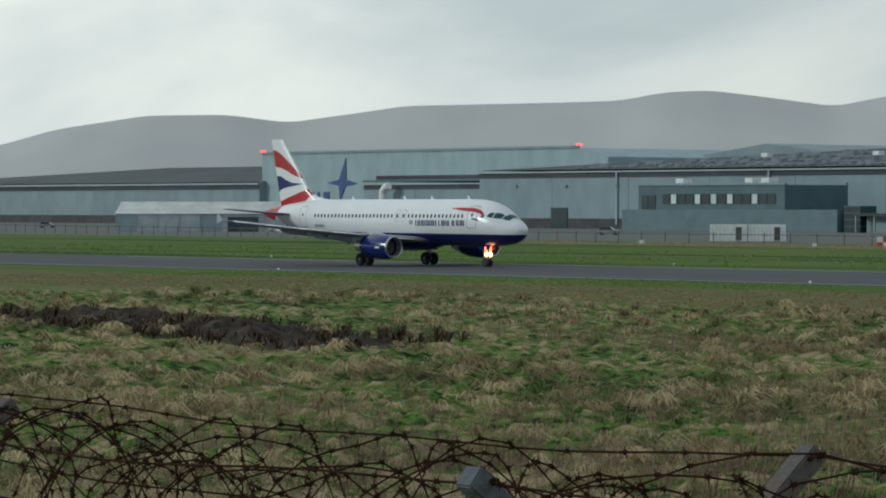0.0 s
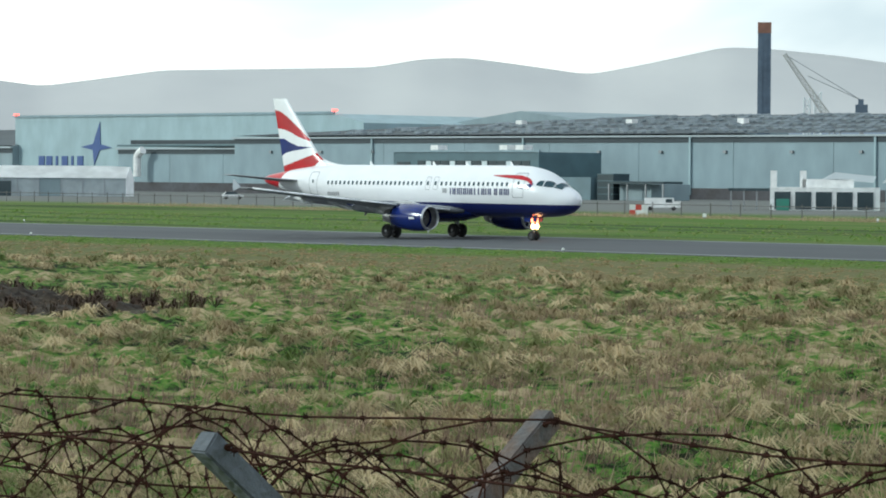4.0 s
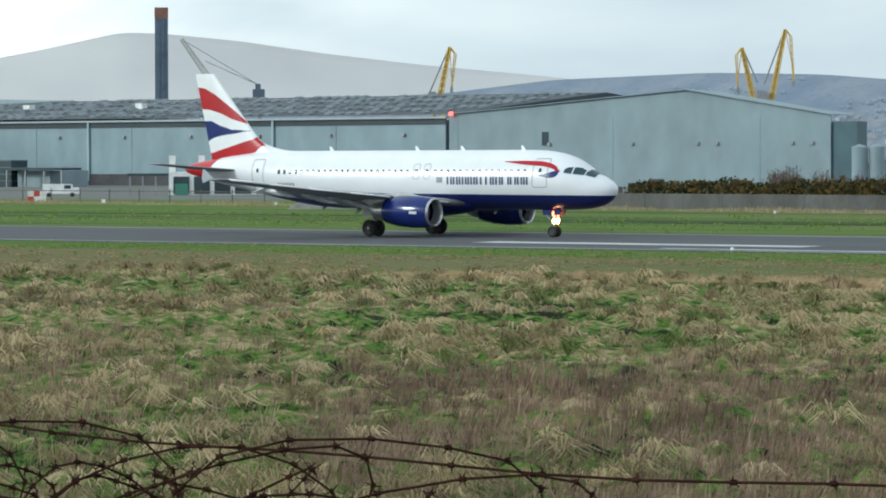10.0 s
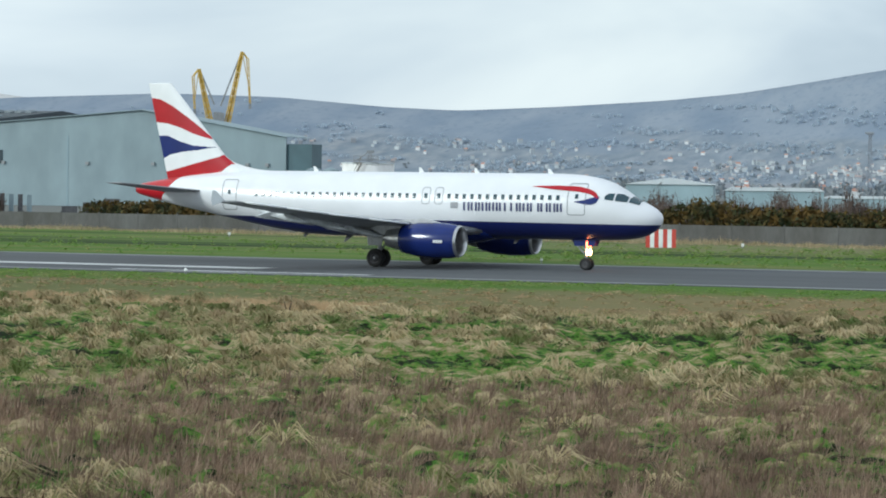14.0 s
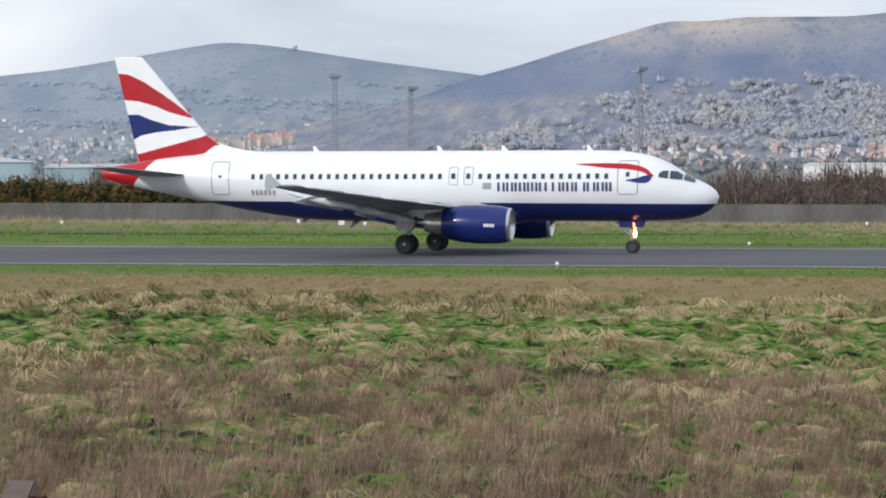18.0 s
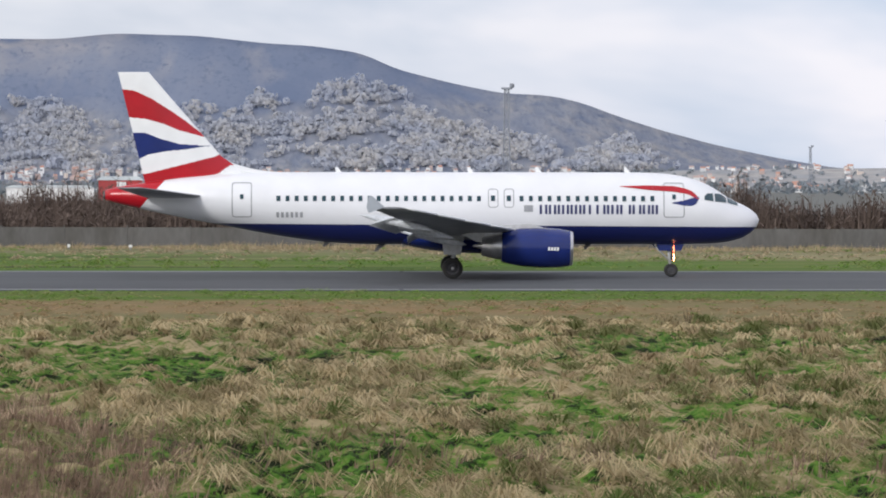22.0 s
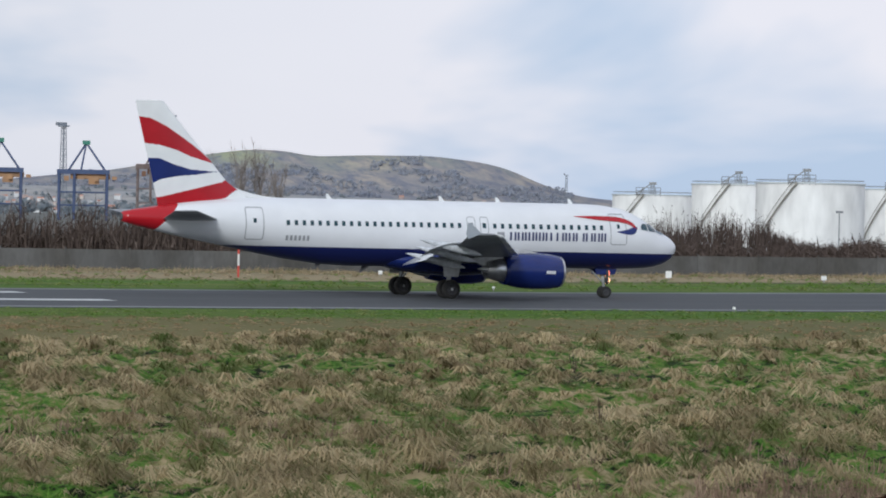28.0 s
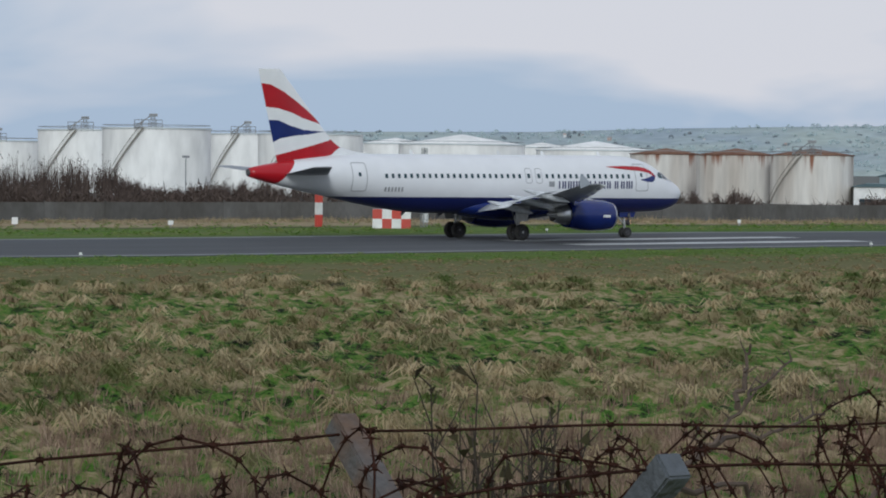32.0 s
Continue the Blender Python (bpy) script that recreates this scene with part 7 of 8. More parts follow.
def bramble():
    """Bare thorny shoots and a dark shrub growing through the fence."""
    rnd = random.Random(8)
    bark = mat("bramble_bark", (0.065, 0.046, 0.036), 0.9, second=(0.11, 0.08, 0.062), scale=12, scale2=50)
    th = thing("bramble", pose(4.55, 5.9, 0), "bare brown bramble shoots growing through barbed wire", "bramble")
    shoots = [((-0.1, -0.1, 4.3), (0.2, 0, 4.58), (0.34, 0, 4.7), (0.46, 0, 4.8), (0.62, 0.02, 4.89)), ((0.44, 0, 4.79), (0.46, 0, 4.86), (0.48, 0, 4.93)), ((0.28, 0, 4.66), (0.45, 0.05, 4.71), (0.62, 0.05, 4.72), (0.75, 0.05, 4.76)),
              ((-0.3, -0.2, 4.35), (-0.05, -0.1, 4.45), (0.25, 0, 4.63)), ((0.22, 0, 4.6), (0.5, 0.05, 4.62), (0.62, 0.05, 4.45), (0.7, 0, 4.2)), ((0.7, 0.05, 4.2), (0.9, 0.05, 4.55), (1.1, 0.1, 4.74), (1.5, 0.2, 4.82)), ((1.2, 0, 4.3), (1.3, 0, 4.6), (1.36, 0, 4.76))]
    for s in shoots:
        bm = bmesh.new()
        pts = [Vector(p) for p in s]
        fine = []
        for a, b in zip(pts, pts[1:]):
            for k in range(5):
                fine.append(a.lerp(b, k / 5) + Vector((rnd.uniform(-1, 1), rnd.uniform(-1, 1), rnd.uniform(-1, 1))) * 0.012)
        fine.append(pts[-1])
        for k, (a, b) in enumerate(zip(fine, fine[1:])):
            r = 0.0075 * (1 - 0.7 * k / len(fine))
            rod(bm, a, b, r, 6, r * 0.95)
            if rnd.random() < 0.6:
                rod(bm, b, b + Vector((rnd.uniform(-1, 1), rnd.uniform(-0.5, 0.5), rnd.uniform(0.2, 1))) * 0.035, 0.003, 4, 0.001)
        g = ground_height(4.55, 5.9)
        part("shoot", bm, bark, th)
    bm = bmesh.new()
    rod(bm, (-0.3, -0.2, ground_height(4.2, 5.7) - 0.1), (-0.3, -0.2, 4.36), 0.009, 6, 0.007)
    rod(bm, (0.7, 0.05, ground_height(5.2, 6.0) - 0.1), (0.7, 0.05, 4.22), 0.009, 6, 0.007)
    rod(bm, (-0.1, -0.1, ground_height(4.4, 5.8) - 0.1), (-0.1, -0.1, 4.32), 0.009, 6, 0.0075)
    rod(bm, (1.2, 0, ground_height(5.7, 5.9) - 0.1), (1.2, 0, 4.32), 0.009, 6, 0.007)
    part("stem", bm, bark, th)



def embankment_shrub():
    """A dark bare shrub just beyond the fence, with a few withered leaves."""
    rnd = random.Random(31)
    x0, y0 = 5.68, 7.62
    g = ground_height(x0, y0)
    bark = mat("shrub_bark", (0.028, 0.021, 0.017), 0.95, second=(0.05, 0.037, 0.028), scale=14, scale2=60)
    th = thing("shrub", pose(x0, y0, g), "dark twiggy shrub on the embankment beyond the fence", "shrub")
    twigs, leaves = bmesh.new(), bmesh.new()
    for i in range(30):
        a = rnd.uniform(0, 6.28)
        base = Vector((0.05 * math.cos(a), 0.05 * math.sin(a), -0.03))
        tip = Vector((rnd.gauss(0, 0.11), rnd.gauss(0, 0.11), rnd.uniform(1.75, 2.2)))
        mid = base.lerp(tip, 0.55) + Vector((rnd.gauss(0, 0.05), rnd.gauss(0, 0.05), 0))
        stem = bmesh.new()
        rod(stem, base, mid, 0.010, 5, 0.007)
        rod(stem, mid, tip, 0.007, 5, 0.002)
        part("stem", stem, bark, th)
        for k in range(16):
            u = rnd.uniform(0.35, 1.0)
            q = mid.lerp(tip, u) if k % 3 else base.lerp(mid, u)
            d = Vector((rnd.gauss(0, 0.06), rnd.gauss(0, 0.06), rnd.uniform(0.04, 0.16)))
            rod(twigs, q, q + d, 0.003, 3, 0.001)
            if rnd.random() < 0.55:
                p = q + d * rnd.uniform(0.4, 1)
                leaves.faces.new([leaves.verts.new(p + Vector((rnd.gauss(0, 0.016), rnd.gauss(0, 0.016), rnd.gauss(0, 0.02)))) for _ in range(3)])
    tagged(part("twigs", twigs, bark, th), "fine dark bare twigs", kind="stuff")
    few = part("withered_leaves", leaves, island_mat("withered_leaf", [(0.03, 0.032, 0.014), (0.05, 0.045, 0.022), (0.028, 0.02, 0.014)]), th)
    tagged(few, "few dark withered leaves", kind="stuff")


make_fence()
bramble()
embankment_shrub()
# ---- vegetation ----
def hummock(x, y):
    """The lumpy surface of the rough grass."""
    edge = max(0.0, min(1.0, (124.0 - y) / 10.0))
    if edge <= 0:
        return 0.0
    v = Vector((x * 1.25, y * 1.1, 3.1))
    a = noise.noise(v) * 0.75 + noise.noise(v * 2.2) * 0.35
    b = noise.noise(Vector((x * 0.15, y * 0.15, 9.0)))
    k = max(0.0, a + 0.06 + 0.35 * b)
    return edge * (0.03 + 0.46 * k ** 0.9)


def lie(x, y):
    return ground_height(x, y) + hummock(x, y)


def lie_all(xs, ys):
    return np.array([lie(x, y) for x, y in zip(xs, ys)])


def rough_field():
    """The rough grass as one lumpy sheet over the ground."""
    na, nr = 600, 260
    verts = []
    for j in range(nr + 1):
        for i in range(na + 1):
            h = radians(-61 + 107 * i / na)
            r = 33.0 * (min(200.0, 127.0 / math.cos(h)) / 33.0) ** (j / nr)
            x, y = r * math.sin(h), r * math.cos(h)
            verts.append((x, y, lie(x, y) - 0.06 * max(0.0, min(1.0, (y - 119.0) / 4.0)) if y > 22 else ground_height(x, y) - 0.2))
    v = np.array(verts)
    q = (np.arange(nr)[:, None] * (na + 1) + np.arange(na)[None]).ravel()
    f = np.concatenate([np.stack([q, q + 1, q + na + 2], 1), np.stack([q, q + na + 2, q + na + 1], 1)])
    ob = soup("rough_grass", "lumpy rough grass, green hollows and straw tussocks", v, f, TUSSOCK, "grass")
    ob.data.polygons.foreach_set("use_smooth", np.ones(len(f), bool))


def tussock_material():
    """Green in the hollows, dead straw on the lumps, with patches of each; shade deep in the hollows is painted near
    black.
    """
    m = bpy.data.materials.new("tussock_grass")
    m.use_nodes = True
    n, l = m.node_tree.nodes, m.node_tree.links
    b = n["Principled BSDF"]
    b.inputs["Roughness"].default_value, b.inputs["Specular IOR Level"].default_value = 0.95, 0.1
    geo = n.new("ShaderNodeNewGeometry")
    sep = n.new("ShaderNodeSeparateXYZ")
    l.new(geo.outputs["Position"], sep.inputs[0])

    def tex(scale, detail):
        t = n.new("ShaderNodeTexNoise")
        t.inputs["Scale"].default_value, t.inputs["Detail"].default_value = scale, detail
        l.new(geo.outputs["Position"], t.inputs["Vector"])
        return t.outputs["Fac"]

    def math_node(op, a, c):
        x = n.new("ShaderNodeMath")
        x.operation = op
        for s, val in ((x.inputs[0], a), (x.inputs[1], c)):
            if isinstance(val, float):
                s.default_value = val
            else:
                l.new(val, s)
        return x.outputs[0]

    lumps = math_node("MULTIPLY", sep.outputs["Z"], 1.4)
    patchy = math_node("MULTIPLY", math_node("SUBTRACT", tex(0.09, 3.0), 0.5), 2.6)
    fine = math_node("MULTIPLY", math_node("SUBTRACT", tex(1.5, 2.5), 0.5), 4.2)
    fine = math_node("ADD", fine, math_node("MULTIPLY", math_node("SUBTRACT", tex(9.0, 6.0), 0.5), 1.8))
    k = math_node("ADD", math_node("ADD", lumps, patchy), fine)
    r = n.new("ShaderNodeValToRGB")
    e = r.color_ramp.elements
    # the near-black end paints the shadow between blades, low down most of all
    e[0].position, e[0].color = 0.0, (0.010, 0.014, 0.004, 1)
    e[1].position, e[1].color = 1.0, (0.33, 0.265, 0.15, 1)
    e.new(0.22).color = (0.05, 0.115, 0.014, 1)
    e.new(0.42).color = (0.09, 0.18, 0.025, 1)
    e.new(0.62).color = (0.16, 0.155, 0.055, 1)
    mr = n.new("ShaderNodeMapRange")
    mr.inputs["From Min"].default_value, mr.inputs["From Max"].default_value = -0.42, 0.85
    l.new(k, mr.inputs["Value"])
    l.new(mr.outputs["Result"], r.inputs["Fac"])
    l.new(r.outputs["Color"], b.inputs["Base Color"])
    bp = n.new("ShaderNodeBump")
    bp.inputs["Strength"].default_value, bp.inputs["Distance"].default_value = 0.8, 0.08
    l.new(tex(7.0, 6.0), bp.inputs["Height"])
    l.new(bp.outputs["Normal"], b.inputs["Normal"])
    return m


TUSSOCK = tussock_material()


def fan(n_tufts, xs, ys, blades, length, width, spread, lean, seed, zoff=0.0, follow=False):
    """Blades as thin triangles in tufts. length, spread: arrays per tuft."""
    rs = np.random.RandomState(seed)
    n = n_tufts * blades
    tx, ty = np.repeat(xs, blades), np.repeat(ys, blades)
    L, S = np.repeat(length, blades), np.repeat(spread, blades)
    a = rs.rand(n) * 2 * np.pi
    d = np.sqrt(rs.rand(n)) * S
    bx, by = tx + d * np.cos(a), ty + d * np.sin(a)
    bz = (lie_all(bx, by) if follow else np.repeat(lie_all(xs, ys), blades)) - 0.02 + zoff
    h = L * (0.6 + 0.6 * rs.rand(n)) * (1 - 0.35 * (d / np.maximum(S, 1e-3)) ** 2)
    out = lean * L * (0.4 + rs.rand(n))
    a2 = a + rs.randn(n) * 0.5
    ex, ey = bx + out * np.cos(a2) + 0.12 * L, by + out * np.sin(a2)
    w = width * (0.6 + 0.8 * rs.rand(n))
    wa = rs.rand(n) * np.pi
    wx, wy = w * np.cos(wa) / 2, w * np.sin(wa) / 2 * 0.4
    v = np.empty((n, 3, 3))
    v[:, 0] = np.stack([bx - wx, by - wy, bz], 1)
    v[:, 1] = np.stack([bx + wx, by + wy, bz], 1)
    v[:, 2] = np.stack([ex, ey, bz + h], 1)
    return v.reshape(-1, 3), np.arange(n * 3).reshape(-1, 3)


def patch_noise(xs, ys, s, off):
    return np.array([noise.noise(Vector((x * s, y * s, off))) + 0.5 * noise.noise(Vector((x * s * 2.3, y * s * 2.3, off + 4))) for x, y in zip(xs, ys)])


def mop(xs, ys, blades, R, H, width, mid, tip, seed, sway=0.15, crown=0.0):
    """Tussocks: blades that spread from one point and droop outwards; crown: how high that point stands. R, H, width: arrays per tussock; mid, tip: (reach, height) of the bend and the end."""
    rs = np.random.RandomState(seed)
    n = len(xs)
    z = lie_all(xs, ys) - 0.03
    root = np.stack([xs, ys, z + crown * H], 1)
    a = rs.rand(n, blades) * 2 * np.pi
    k = rs.uniform(0.45, 1.15, (n, blades))
    R, H, W = R[:, None], H[:, None], width[:, None] * rs.uniform(0.6, 1.4, (n, blades))
    lift = rs.uniform(0.65, 1.15, (n, blades))
    mx, my = xs[:, None] + R * k * mid[0] * np.cos(a), ys[:, None] + R * k * mid[0] * np.sin(a)
    mz = z[:, None] + H * mid[1] * lift
    b = a + rs.randn(n, blades) * 0.4
    ex, ey = xs[:, None] + R * k * tip[0] * np.cos(b) + sway * H, ys[:, None] + R * k * tip[0] * np.sin(b)
    ez = z[:, None] + H * tip[1] * lift * rs.uniform(0.6, 1.3, (n, blades))
    wx, wy = -np.sin(a) * W * 0.5, np.cos(a) * W * 0.5
    flat = np.abs(np.sin(a)) < 0.5
    wx = np.where(flat, W * 0.35, wx)
    left = np.stack([mx - wx, my - wy, mz], 2).reshape(-1, 3)
    right = np.stack([mx + wx, my + wy, mz], 2).reshape(-1, 3)
    end = np.stack([ex, ey, ez], 2).reshape(-1, 3)
    m = n * blades
    i = np.arange(m)
    f = np.concatenate([np.stack([np.repeat(np.arange(n), blades), n + i, n + m + i], 1), np.stack([n + i, n + 2 * m + i, n + m + i], 1)])
    return np.concatenate([root, left, right, end]), f


def field():
    rs = np.random.RandomState(21)
    n = 66000
    az = np.radians(rs.uniform(-62, 47, n))
    r = np.exp(rs.uniform(np.log(36), np.log(195), n))
    x, y = r * np.sin(az), r * np.cos(az)
    deg = np.degrees(az)
    keep = (y < 119 + 5 * patch_noise(x, y, 0.05, 2.0)) & (y > 28)
    x, y, r, deg = x[keep], y[keep], r[keep], deg[keep]
    n = len(x)
    p = patch_noise(x, y, 0.16, 0.0)
    big = patch_noise(x, y, 0.045, 6.0)
    reed_edge = 82 + 7 * patch_noise(x, y, 0.05, 8.0)
    reeds = (deg > -37 + 4 * big) & (deg < -5 + 3 * big) & (r < reed_edge)
    corner = ((deg > 27 + 3 * big) & (r < 62 + 8 * big)) | ((deg < -41) & (r < 66 + 10 * big))
    reeds |= corner & (rs.rand(n) < np.where(deg > 0, 0.8, 0.4))
    reeds &= p + 0.5 * rs.randn(n) > -0.85
    lush = np.exp(-((r - 98) / 13.0) ** 2) * (deg > -27) * (deg < -3)
    warm = 0.16 * np.clip((deg - 2) / 6, 0, 1) * np.clip((33 - deg) / 6, 0, 1)
    share = np.clip(0.37 - 0.07 * (deg < -38) - 0.10 * (deg > 31) + warm - 1.25 * (p + 0.6 * big) - 0.6 * lush + 0.55 * (y > 106 + 4 * big), 0.06, 0.95)
    straw = (rs.rand(n) < share) & ~reeds
    rough_field()
    thin = 0.00026 * r
    k = np.nonzero(straw)[0][:17000]
    q = rs.rand(len(k)) ** 2.2
    big_tuft = q > 0.32
    huge = q > 0.6
    for sel, blades, coarse, wide, high, seed, label in ((huge, 34, 2.1, 0.62, 0.42, 2, "large shaggy straw-coloured tussocks"), (big_tuft & ~huge, 24, 1.7, 0.5, 0.4, 4, "shaggy straw-coloured tussocks"),
                                                         (~big_tuft, 9, 1.6, 0.4, 0.3, 3, "small straw-coloured grass tufts")):
        w, g = k[sel], q[sel]
        v, f = mop(x[w], y[w], blades, 0.16 + wide * g, (0.13 + high * g) * rs.uniform(0.75, 1.2, len(w)), thin[w] * coarse, (0.55, 0.95), (1.12, 0.42), seed, 0.25, 0.35)
        soup("straw_tussocks", label, v, f, BLADE_STRAW, "grass")
    # dark blades round the feet of the large tussocks paint the shade beneath them
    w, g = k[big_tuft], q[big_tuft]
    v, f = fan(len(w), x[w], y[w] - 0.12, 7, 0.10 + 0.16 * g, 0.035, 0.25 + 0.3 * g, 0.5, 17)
    soup("tussock_foot_shade", "dark blades painting the shade at tussock feet", v, f, BLADE_HEATH, "grass")
    k = np.nonzero(~straw & ~reeds)[0]
    v, f = fan(len(k), x[k], y[k], 9, rs.uniform(0.08, 0.2, len(k)), 0.02, 0.30 * rs.uniform(0.5, 1.5, len(k)), 0.7, 1)
    soup("green_grass", "lush green grass in tufts", v, f, BLADE_GREEN, "grass")
    k = np.nonzero(reeds)[0]
    jx, jy = x[k] + rs.randn(len(k)) * 0.35, y[k] + rs.randn(len(k)) * 0.35
    tall = np.clip(0.8 + 0.8 * patch_noise(jx, jy, 0.35, 12.0), 0.25, 1.6)
    v, f = mop(jx, jy, 12, rs.uniform(0.3, 0.65, len(k)), rs.uniform(0.25, 0.6, len(k)) * tall, thin[k], (0.5, 0.6), (0.62, 1.0), 5, 0.03, 0.05)
    soup("dead_weeds", "tall dead brown weeds and grass stalks", v, f, BLADE_REED, "weeds")
    k = np.nonzero(reeds)[0]
    v, f = fan(len(k), x[k], y[k], 8, rs.uniform(0.22, 0.55, len(k)), 0.016, rs.uniform(0.2, 0.5, len(k)), 0.18, 15)
    soup("weed_straw", "pale straw stalks among dead weeds", v, f, BLADE_REED, "weeds")
    k = np.nonzero(~reeds)[0]
    v, f = fan(len(k), x[k], y[k], 5, rs.uniform(0.06, 0.17, len(k)), 0.02, rs.uniform(0.25, 0.7, len(k)), 0.9, 16, 0.0, True)
    soup("matted_grass", "short matted grass over the lumps", v, f, TUSSOCK, "grass")
    # brown patches elsewhere in the rough
    m = 0
    px, py = [], []
    rnd = random.Random(77)
    for cx, cy, sx, sy, q in ((-84, 84, 6, 4, 260), (-64, 72, 5, 4, 220), (-57, 63, 6, 3, 260), (-48, 56, 7, 3, 300), (-73, 90, 6, 3, 200), (-96, 88, 8, 4, 260), (-38, 50, 8, 4, 300), (5, 60, 5, 3, 120), (24, 68, 6, 3, 150),
                              (38, 58, 7, 3, 200), (50, 52, 6, 5, 320), (42, 46, 6, 4, 260), (58, 60, 6, 3, 160), (30, 44, 8, 3, 260), (-52, 44, 10, 3, 420), (-68, 50, 8, 3, 300)):
        for i in range(q):
            px.append(cx + rnd.gauss(0, sx))
            py.append(cy + rnd.gauss(0, sy))
    px, py = np.array(px), np.array(py)
    v, f = fan(len(px), px, py, 10, rs.uniform(0.25, 0.6, len(px)), 0.035, rs.uniform(0.15, 0.4, len(px)), 0.25, 6)
    soup("brown_weeds", "patches of dead brown weeds", v, f, BLADE_REED, "weeds")
    # pale orange strip of dead grass by the mown edge
    n = 2600
    ox, oy = rs.uniform(-84, -60, n), rs.uniform(116, 121.5, n)
    v, f = fan(n, ox, oy, 8, rs.uniform(0.2, 0.45, n), 0.05, rs.uniform(0.2, 0.4, n), 0.2, 7)
    soup("pale_dead_grass", "strip of pale orange dead grass", v, f, BLADE_TAWNY, "grass")
    n = 15000
    ox, oy = rs.uniform(-110, 130, n), 117 + rs.randn(n) * 5.0
    v, f = fan(n, ox, oy, 6, rs.uniform(0.1, 0.26, n), 0.03, rs.uniform(0.2, 0.5, n), 0.4, 8)
    soup("fringe_grass", "thin dry grass at the mown edge", v, f, BLADE_STRAW, "grass")
    # short stubble on the mown strips and pale tufts on the far verge
    n = 21000
    ox, oy = rs.uniform(-215, 150, n), rs.uniform(119, 159.5, n)
    low = patch_noise(ox, oy, 0.10, 14.0)
    keep = low + 0.5 * rs.randn(n) > -0.1
    ox, oy, low = ox[keep], oy[keep], low[keep]
    green = (oy > 147 + 3 * low) | (rs.rand(len(ox)) < 0.14)
    for pick, name, label, material, seed in ((~green, "mown_stubble", "short tawny tufts of dry grass beside the runway", BLADE_STUBBLE, 18), (green, "mown_green", "short green tufts beside the runway", BLADE_VERGE, 28)):
        gx, gy = ox[pick], oy[pick]
        c = rs.rand(len(gx)) ** 2
        v, f = mop(gx, gy, 8, 0.25 + 0.5 * c, 0.07 + 0.15 * c, np.full(len(gx), 0.06), (0.5, 0.95), (1.1, 0.4), seed, 0.2, 0.3)
        soup(name, label, v, f, material, "grass")
    n = 17000
    ox, oy = rs.uniform(-380, 240, n), 200 + 62 * rs.rand(n)
    low = patch_noise(ox, oy, 0.07, 21.0)
    keep = (low + 0.5 * rs.randn(n) > -0.1) & ((ox > -100) | (rs.rand(n) < 0.4))
    ox, oy = ox[keep], oy[keep]
    c = rs.rand(len(ox)) ** 2
    dry = (ox > -30) & (oy > 224) & (rs.rand(len(ox)) < 0.85)
    for pick, name, label, material, seed in ((~dry, "verge_tufts", "green tufts on the far verge", BLADE_VERGE, 19), (dry, "verge_straw", "straw tufts on the far verge", BLADE_FOOT, 20)):
        v, f = mop(ox[pick], oy[pick], 7, 0.3 + 0.7 * c[pick], 0.12 + 0.28 * c[pick], np.full(pick.sum(), 0.09), (0.5, 0.95), (1.1, 0.4), seed, 0.2, 0.3)
        soup(name, label, v, f, material, "grass")
    # tall dry grass along the foot of the airfield fence
    P = np.array(FENCE_LINE, float)
    n = 15000
    along = rs.uniform(-420, 300, n)
    back = np.interp(along, P[:, 0], P[:, 1])
    oy = back - 0.4 - 9.0 * rs.rand(n) ** 2
    tall = np.clip(0.75 + 0.9 * patch_noise(along, oy, 0.06, 33.0), 0.2, 1.7)
    v, f = fan(n, along, oy, 6, rs.uniform(0.25, 0.75, n) * tall, 0.09, rs.uniform(0.2, 0.6, n), 0.35, 29)
    soup("fence_foot_grass", "tall dry grass along the airfield fence", v, f, BLADE_FOOT, "grass")
    # dark dead stalks standing singly
    for i, (sx, sy) in enumerate(((10.5, 118), (62, 100), (-30, 72), (-47, 65), (-40, 59), (92, 62), (90, 70), (78, 66), (35, 70), (-60, 112), (98, 76), (47, 96), (12, 96), (-14, 104), (70, 58))):
        th = thing("dead_stalk", pose(sx, sy, 0), "dark dead weed stalk standing in grass", "weed", "dead stalks")
        bm = bmesh.new()
        rr = random.Random(i)
        for k in range(7):
            a = rr.uniform(0, 6.28)
            rod(bm, (0, 0, 0), (0.18 * math.cos(a), 0.18 * math.sin(a), rr.uniform(0.4, 0.95)), 0.018, 4, 0.006)
        part("stalk", bm, STALK, th)


